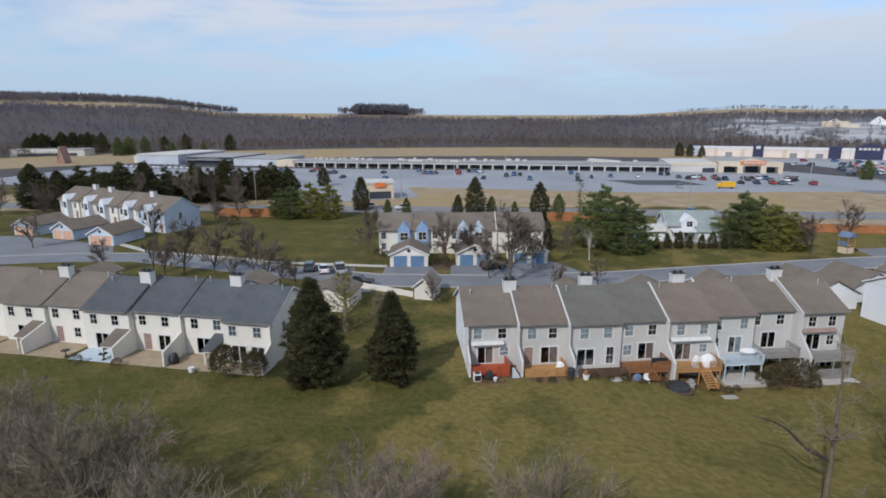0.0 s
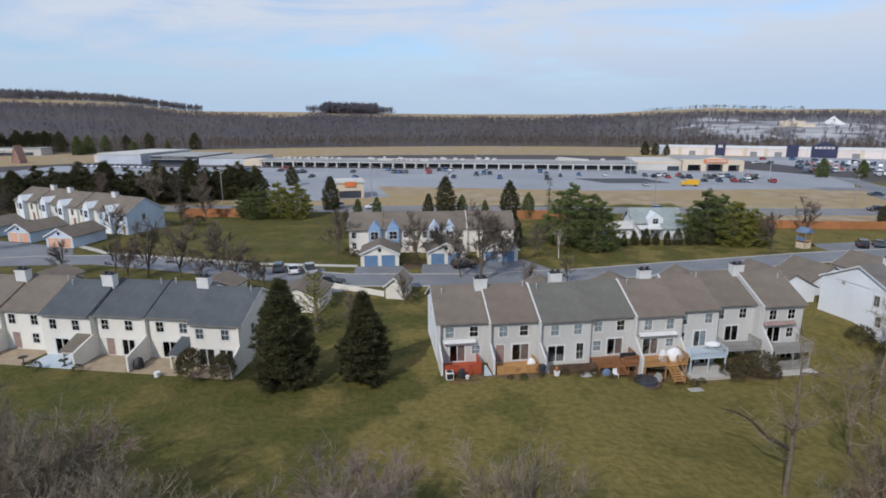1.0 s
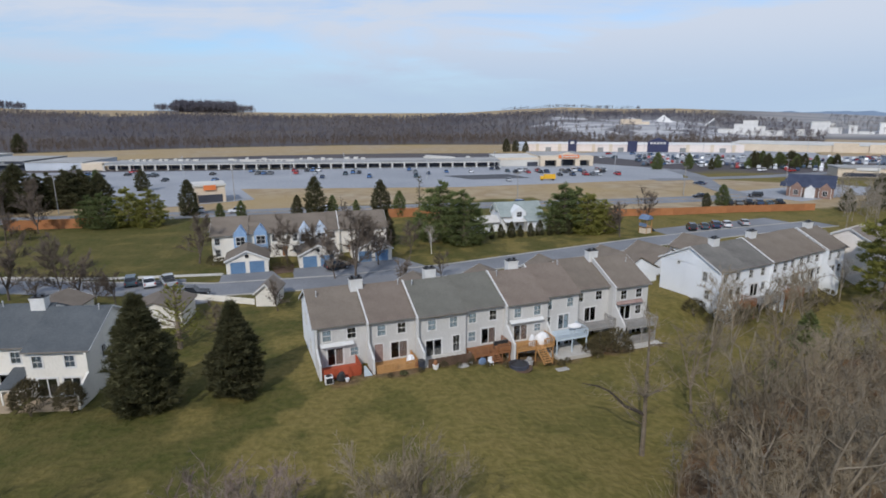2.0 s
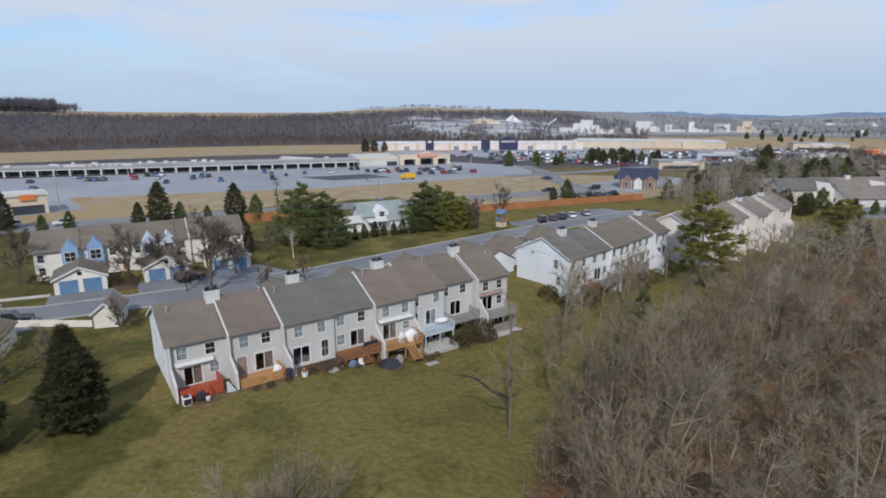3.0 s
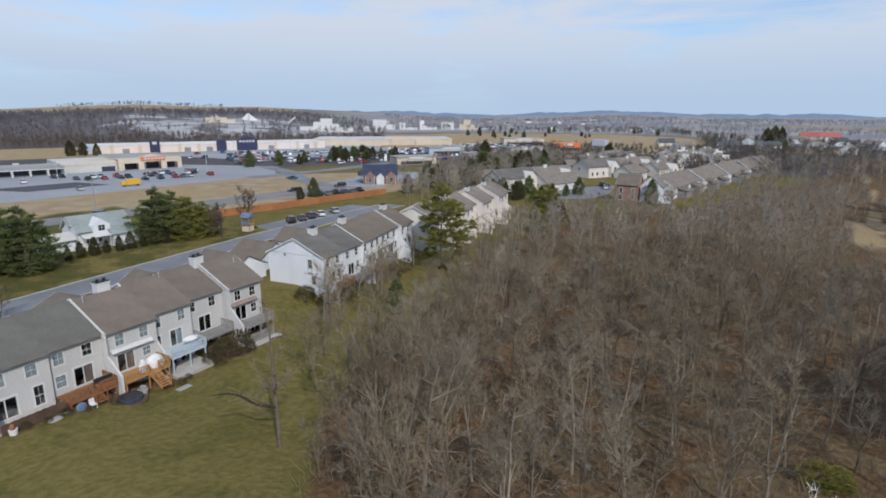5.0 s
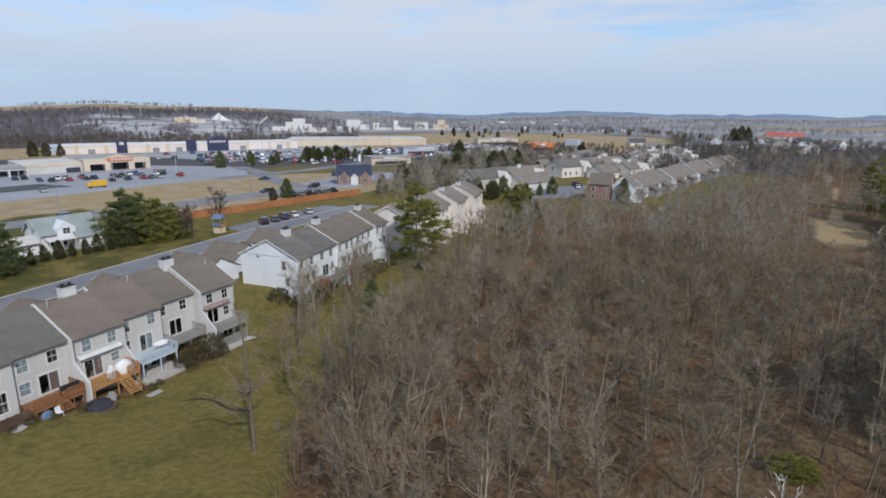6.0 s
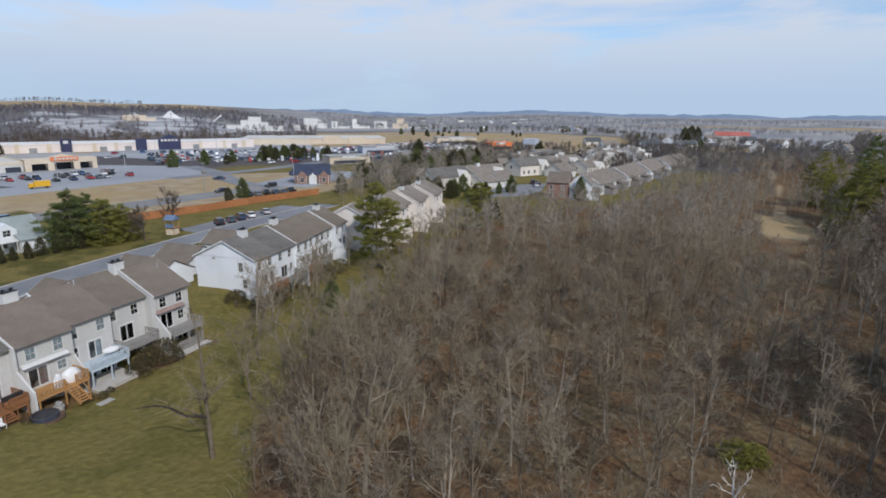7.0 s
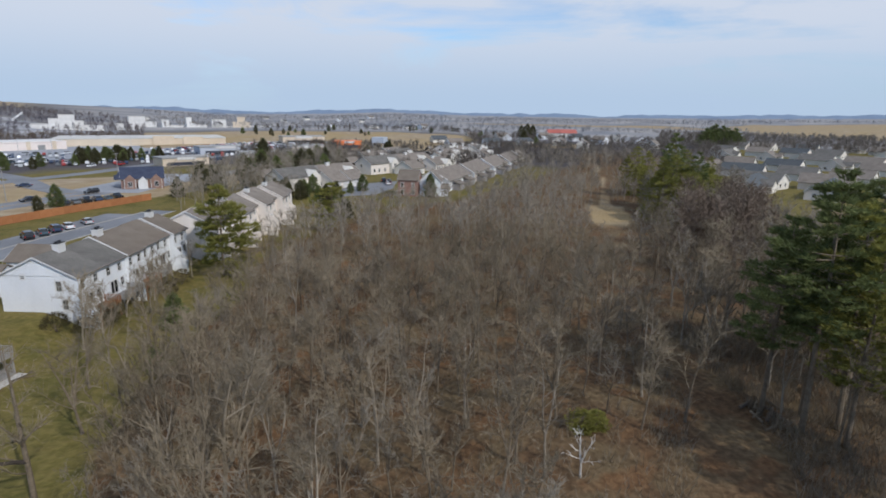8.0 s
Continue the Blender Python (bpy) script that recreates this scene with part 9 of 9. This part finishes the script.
small("planter", 23.5, -4.6, "grey stone planter with twigs beside the fire pit", "planter", [("tub", cone(0.42, 0.5, 0.7), KERB, ""), ("plant", lump(0.35, 0.35, 0.4, 19, 0.8, 2, 0.5), GREY_WOOD, "")])
small("covered_grill", 25.0, -2.6, "grill under a white cover on the deck", "grill", [("cover", lump(0.42, 0.4, 1.15, 21, 0.2), WHITE_PLASTIC, "")], z=0.12)
small("covered_furniture", 26.5, -2.4, "stack of garden furniture under a white cover", "furniture", [("cover", lump(0.95, 0.6, 1.25, 25, 0.2), WHITE_PLASTIC, "")], z=0.12)
small("sunshade", 31.8, -1.3, "folded white sunshade lying on a table", "sunshade", [("cloth", lump(0.95, 0.6, 0.35, 27, 0.85), WHITE_PLASTIC, ""), ("table_leg", cone(0.06, 0.06, 0.75), PIPE, "")], z=0.25)
small("stepping_stone", 27.2, -5.9, "pale stepping stone at the foot of the stairs", "stone", [("stone", bevelled(boxes((-0.8, 0.8, -0.4, 0.4, 0, 0.1)), 0.03), KERB, "")])


def shrub_meshes(name, seed, r, h, material, count=420):
    rng = random.Random(seed)
    V, F, TV, TF = [], [], [], []
    for k in range(9):
        a = rng.uniform(0, 6.28)
        limb(TV, TF, [Vector((0, 0, -0.1)), Vector((math.cos(a) * r * .5, math.sin(a) * r * .5, h * 0.7))], [0.04, 0.0], 3)
    for k in range(count):
        a, b = rng.uniform(0, 6.28), rng.uniform(-0.2, 1.0)
        q = math.sqrt(max(0, 1 - b * b)) * rng.uniform(0.7, 1.06)
        p = Vector((math.cos(a) * r * q, math.sin(a) * r * q, h * (0.42 + 0.55 * b)))
        needle_clump(V, F, rng, p, Vector((math.cos(a) * q, math.sin(a) * q, b + 0.3)), 0.35, 0.22, 7)
    return raw(name + "_stems", TV, TF, BARK), raw(name + "_leaves", V, F, material)


BUSH = shrub_meshes("bush", 51, 1.35, 3.5, SHRUB, 1100)
for x, y, s in ((-23.4, 55.6, 0.98), (-20.0, 55.2, 0.84)):
    plant("bush", BUSH, x, y, x * 40, s, "tall brown-green clipped bush beside the patio", "bush", "patio bushes")
LOW_BUSH = shrub_meshes("low_bush", 52, 1.3, 2.2, SHRUB, 380)
for u, v, s in ((35.0, -3.2, 1.1), (36.6, -3.6, 1.25), (34.2, -2.6, 0.8), (45.2, 2.5, 0.8), (46.5, 5.5, 1.0), (13.2, -4.0, 0.3), (16.4, -4.2, 0.35), (27.6, -5.0, 0.35), (7.0, -4.4, 0.22), (8.4, -4.6, 0.28), (10.3, -4.5, 0.25), (14.8, -4.4, 0.26), (18.2, -4.6, 0.24), (20.4, -4.9, 0.28), (26.2, -4.6, 0.4), (28.9, -4.4, 0.3), (33.2, -4.4, 0.5), (37.8, -4.2, 0.55), (33.0, -3.2, 0.7)):
    p = B_M @ Vector((u, v, 0))
    plant("low_bush", LOW_BUSH, p.x, p.y, u * 40, s, "twiggy brown bush behind the houses", "bush", "back garden bushes")
for x, y, s in ((57.6, 60.6, 1.0), (60.5, 60.2, 1.15), (63.5, 61.5, 1.0), (56.0, 63.5, 1.1), (74, 61, 1.0), (80, 63, 1.1), (-41.6, 59.2, 0.45), (-36.6, 58.4, 0.4)):
    plant("low_bush", LOW_BUSH, x, y, x * 40, s, "twiggy brown bush behind the houses", "bush", "back garden bushes")
for x, y, s in ((-1.4, 101.4, 0.55), (0.2, 102.6, 0.7), (0.6, 100.4, 0.45), (10.8, 102.4, 0.6), (11.6, 101.2, 0.5), (-12.6, 107.6, 0.8), (-11.0, 107.0, 0.65), (-56.5, 143.0, 0.9), (-54.6, 144.6, 1.0)):
    plant("low_bush", LOW_BUSH, x, y, x * 40, s, "dark twiggy shrub in a planting bed", "bush", "front garden shrubs")
# patios and garden things of the cream row
L_M = pose(-18.9 - 0.98 * L_LEN, 58.3 + 0.199 * L_LEN, 0, 0, 0, -11.5)
u = 0.0
for i, k in enumerate(L_UNITS):
    patio(u + 0.3, u + k["w"] - 0.25, -2.75, k.get("dy", 0.0) - 0.02, "pale blue painted patio slab" if i == 4 else "sandy concrete patio slab between privacy walls", 0.05, PALE_WOOD if i == 4 else SANDY, L_M)
    u += k["w"]
small("kettle_grill", L_LEN - 11.4, -1.6, "round black covered grill on the patio", "grill", [("cover", lump(0.55, 0.55, 1.0, 33, 0.3), DARK_PLASTIC, "")], z=0.06, m=L_M)
small("white_tub", L_LEN - 8.2, -3.1, "white plastic tub at the lean-to corner", "tub", [("tub", cone(0.3, 0.34, 0.5), WHITE_PLASTIC, "")], z=0.02, m=L_M)
for i, uu in enumerate((L_LEN - 20.1, L_LEN - 45.2 + 20)):
    small("patio_table", uu, -2.2, "dark metal patio table in the lean-to", "table", [("tabletop", cone(0.5, 0.5, 0.04, 0.7), CAP_METAL, ""), ("pedestal", cone(0.05, 0.05, 0.7), CAP_METAL, ""), ("foot", cone(0.3, 0.25, 0.04), CAP_METAL, "")], z=0.06, m=L_M)

# cut logs and brash beside the woodland track
rng = random.Random(61)
for k in range(16):
    lx, ly = 51.2 + rng.uniform(-2.6, 3.4), -19.4 + rng.uniform(-1.6, 1.6)
    lg = thing("cut_log", lx, ly, ground_z(lx, ly) + rng.uniform(0.12, 0.5), rng.uniform(-50, 30), "grey weathered cut log lying by the track", "log", "log pile")
    part("trunk", prism(bmesh.new(), [(0.11 * math.cos(q * 0.785), 0.11 * math.sin(q * 0.785)) for q in range(8)], -rng.uniform(0.6, 1.5), rng.uniform(0.6, 1.5)), BARK if k % 3 else DARK_BARK, lg)

# play tower beside the parking bay
tower = thing("play_tower", 80.6, 109.6, 0, 20, "small blue and tan play tower with a platform", "play tower")
for a in (-1.0, 0.9):
    for b in (-1.0, 0.9):
        part("post", boxes((a, a + 0.12, b, b + 0.12, -0.2, 3.4)), HONEY_WOOD, tower)
part("platform", boxes((-1.05, 1.05, -1.05, 1.05, 1.5, 1.6)), HONEY_WOOD, tower)
part("roof", prism(bmesh.new(), [(-1.3, 3.3), (1.3, 3.3), (0, 4.3)], -1.2, 1.2, "y"), BLUE_CLOTH, tower, "blue canvas roof")
part("side_panel", boxes((-1.1, -1.02, -1.0, 1.0, 1.6, 2.4)), BLUE_CLOTH, tower)
part("base_box", boxes((-1.0, 1.0, -0.9, 0.9, -0.1, 1.2)), STORE_WALL, tower, "tan lower playhouse")
part("slide", prism(bmesh.new(), [(1.06, 1.55), (1.06, 1.65), (3.4, 0.15), (3.4, 0.05)], -0.4, 0.4, "y"), BLUE_CLOTH, tower, "blue slide")


# decks and balconies of the white row
D_M = pose(59.3, 62.9, 0, 0, 0, 11.5)
deck(0.6, 5.4, -2.4, -0.05, -0.1, BROWN_WOOD, "brown timber balcony on posts behind bare trees", row=D_M)
deck(6.2, 11.2, -2.4, -0.05, -0.1, GREY_WOOD, "weathered grey balcony on posts behind bare trees", row=D_M)
deck(12.0, 16.6, -2.6, -0.05, -0.1, BROWN_WOOD, "brown timber balcony on posts behind bare trees", row=D_M)
deck(17.2, 21.4, -2.0, 0.4, -0.1, GREY_WOOD, "weathered grey balcony on posts behind bare trees", row=D_M)
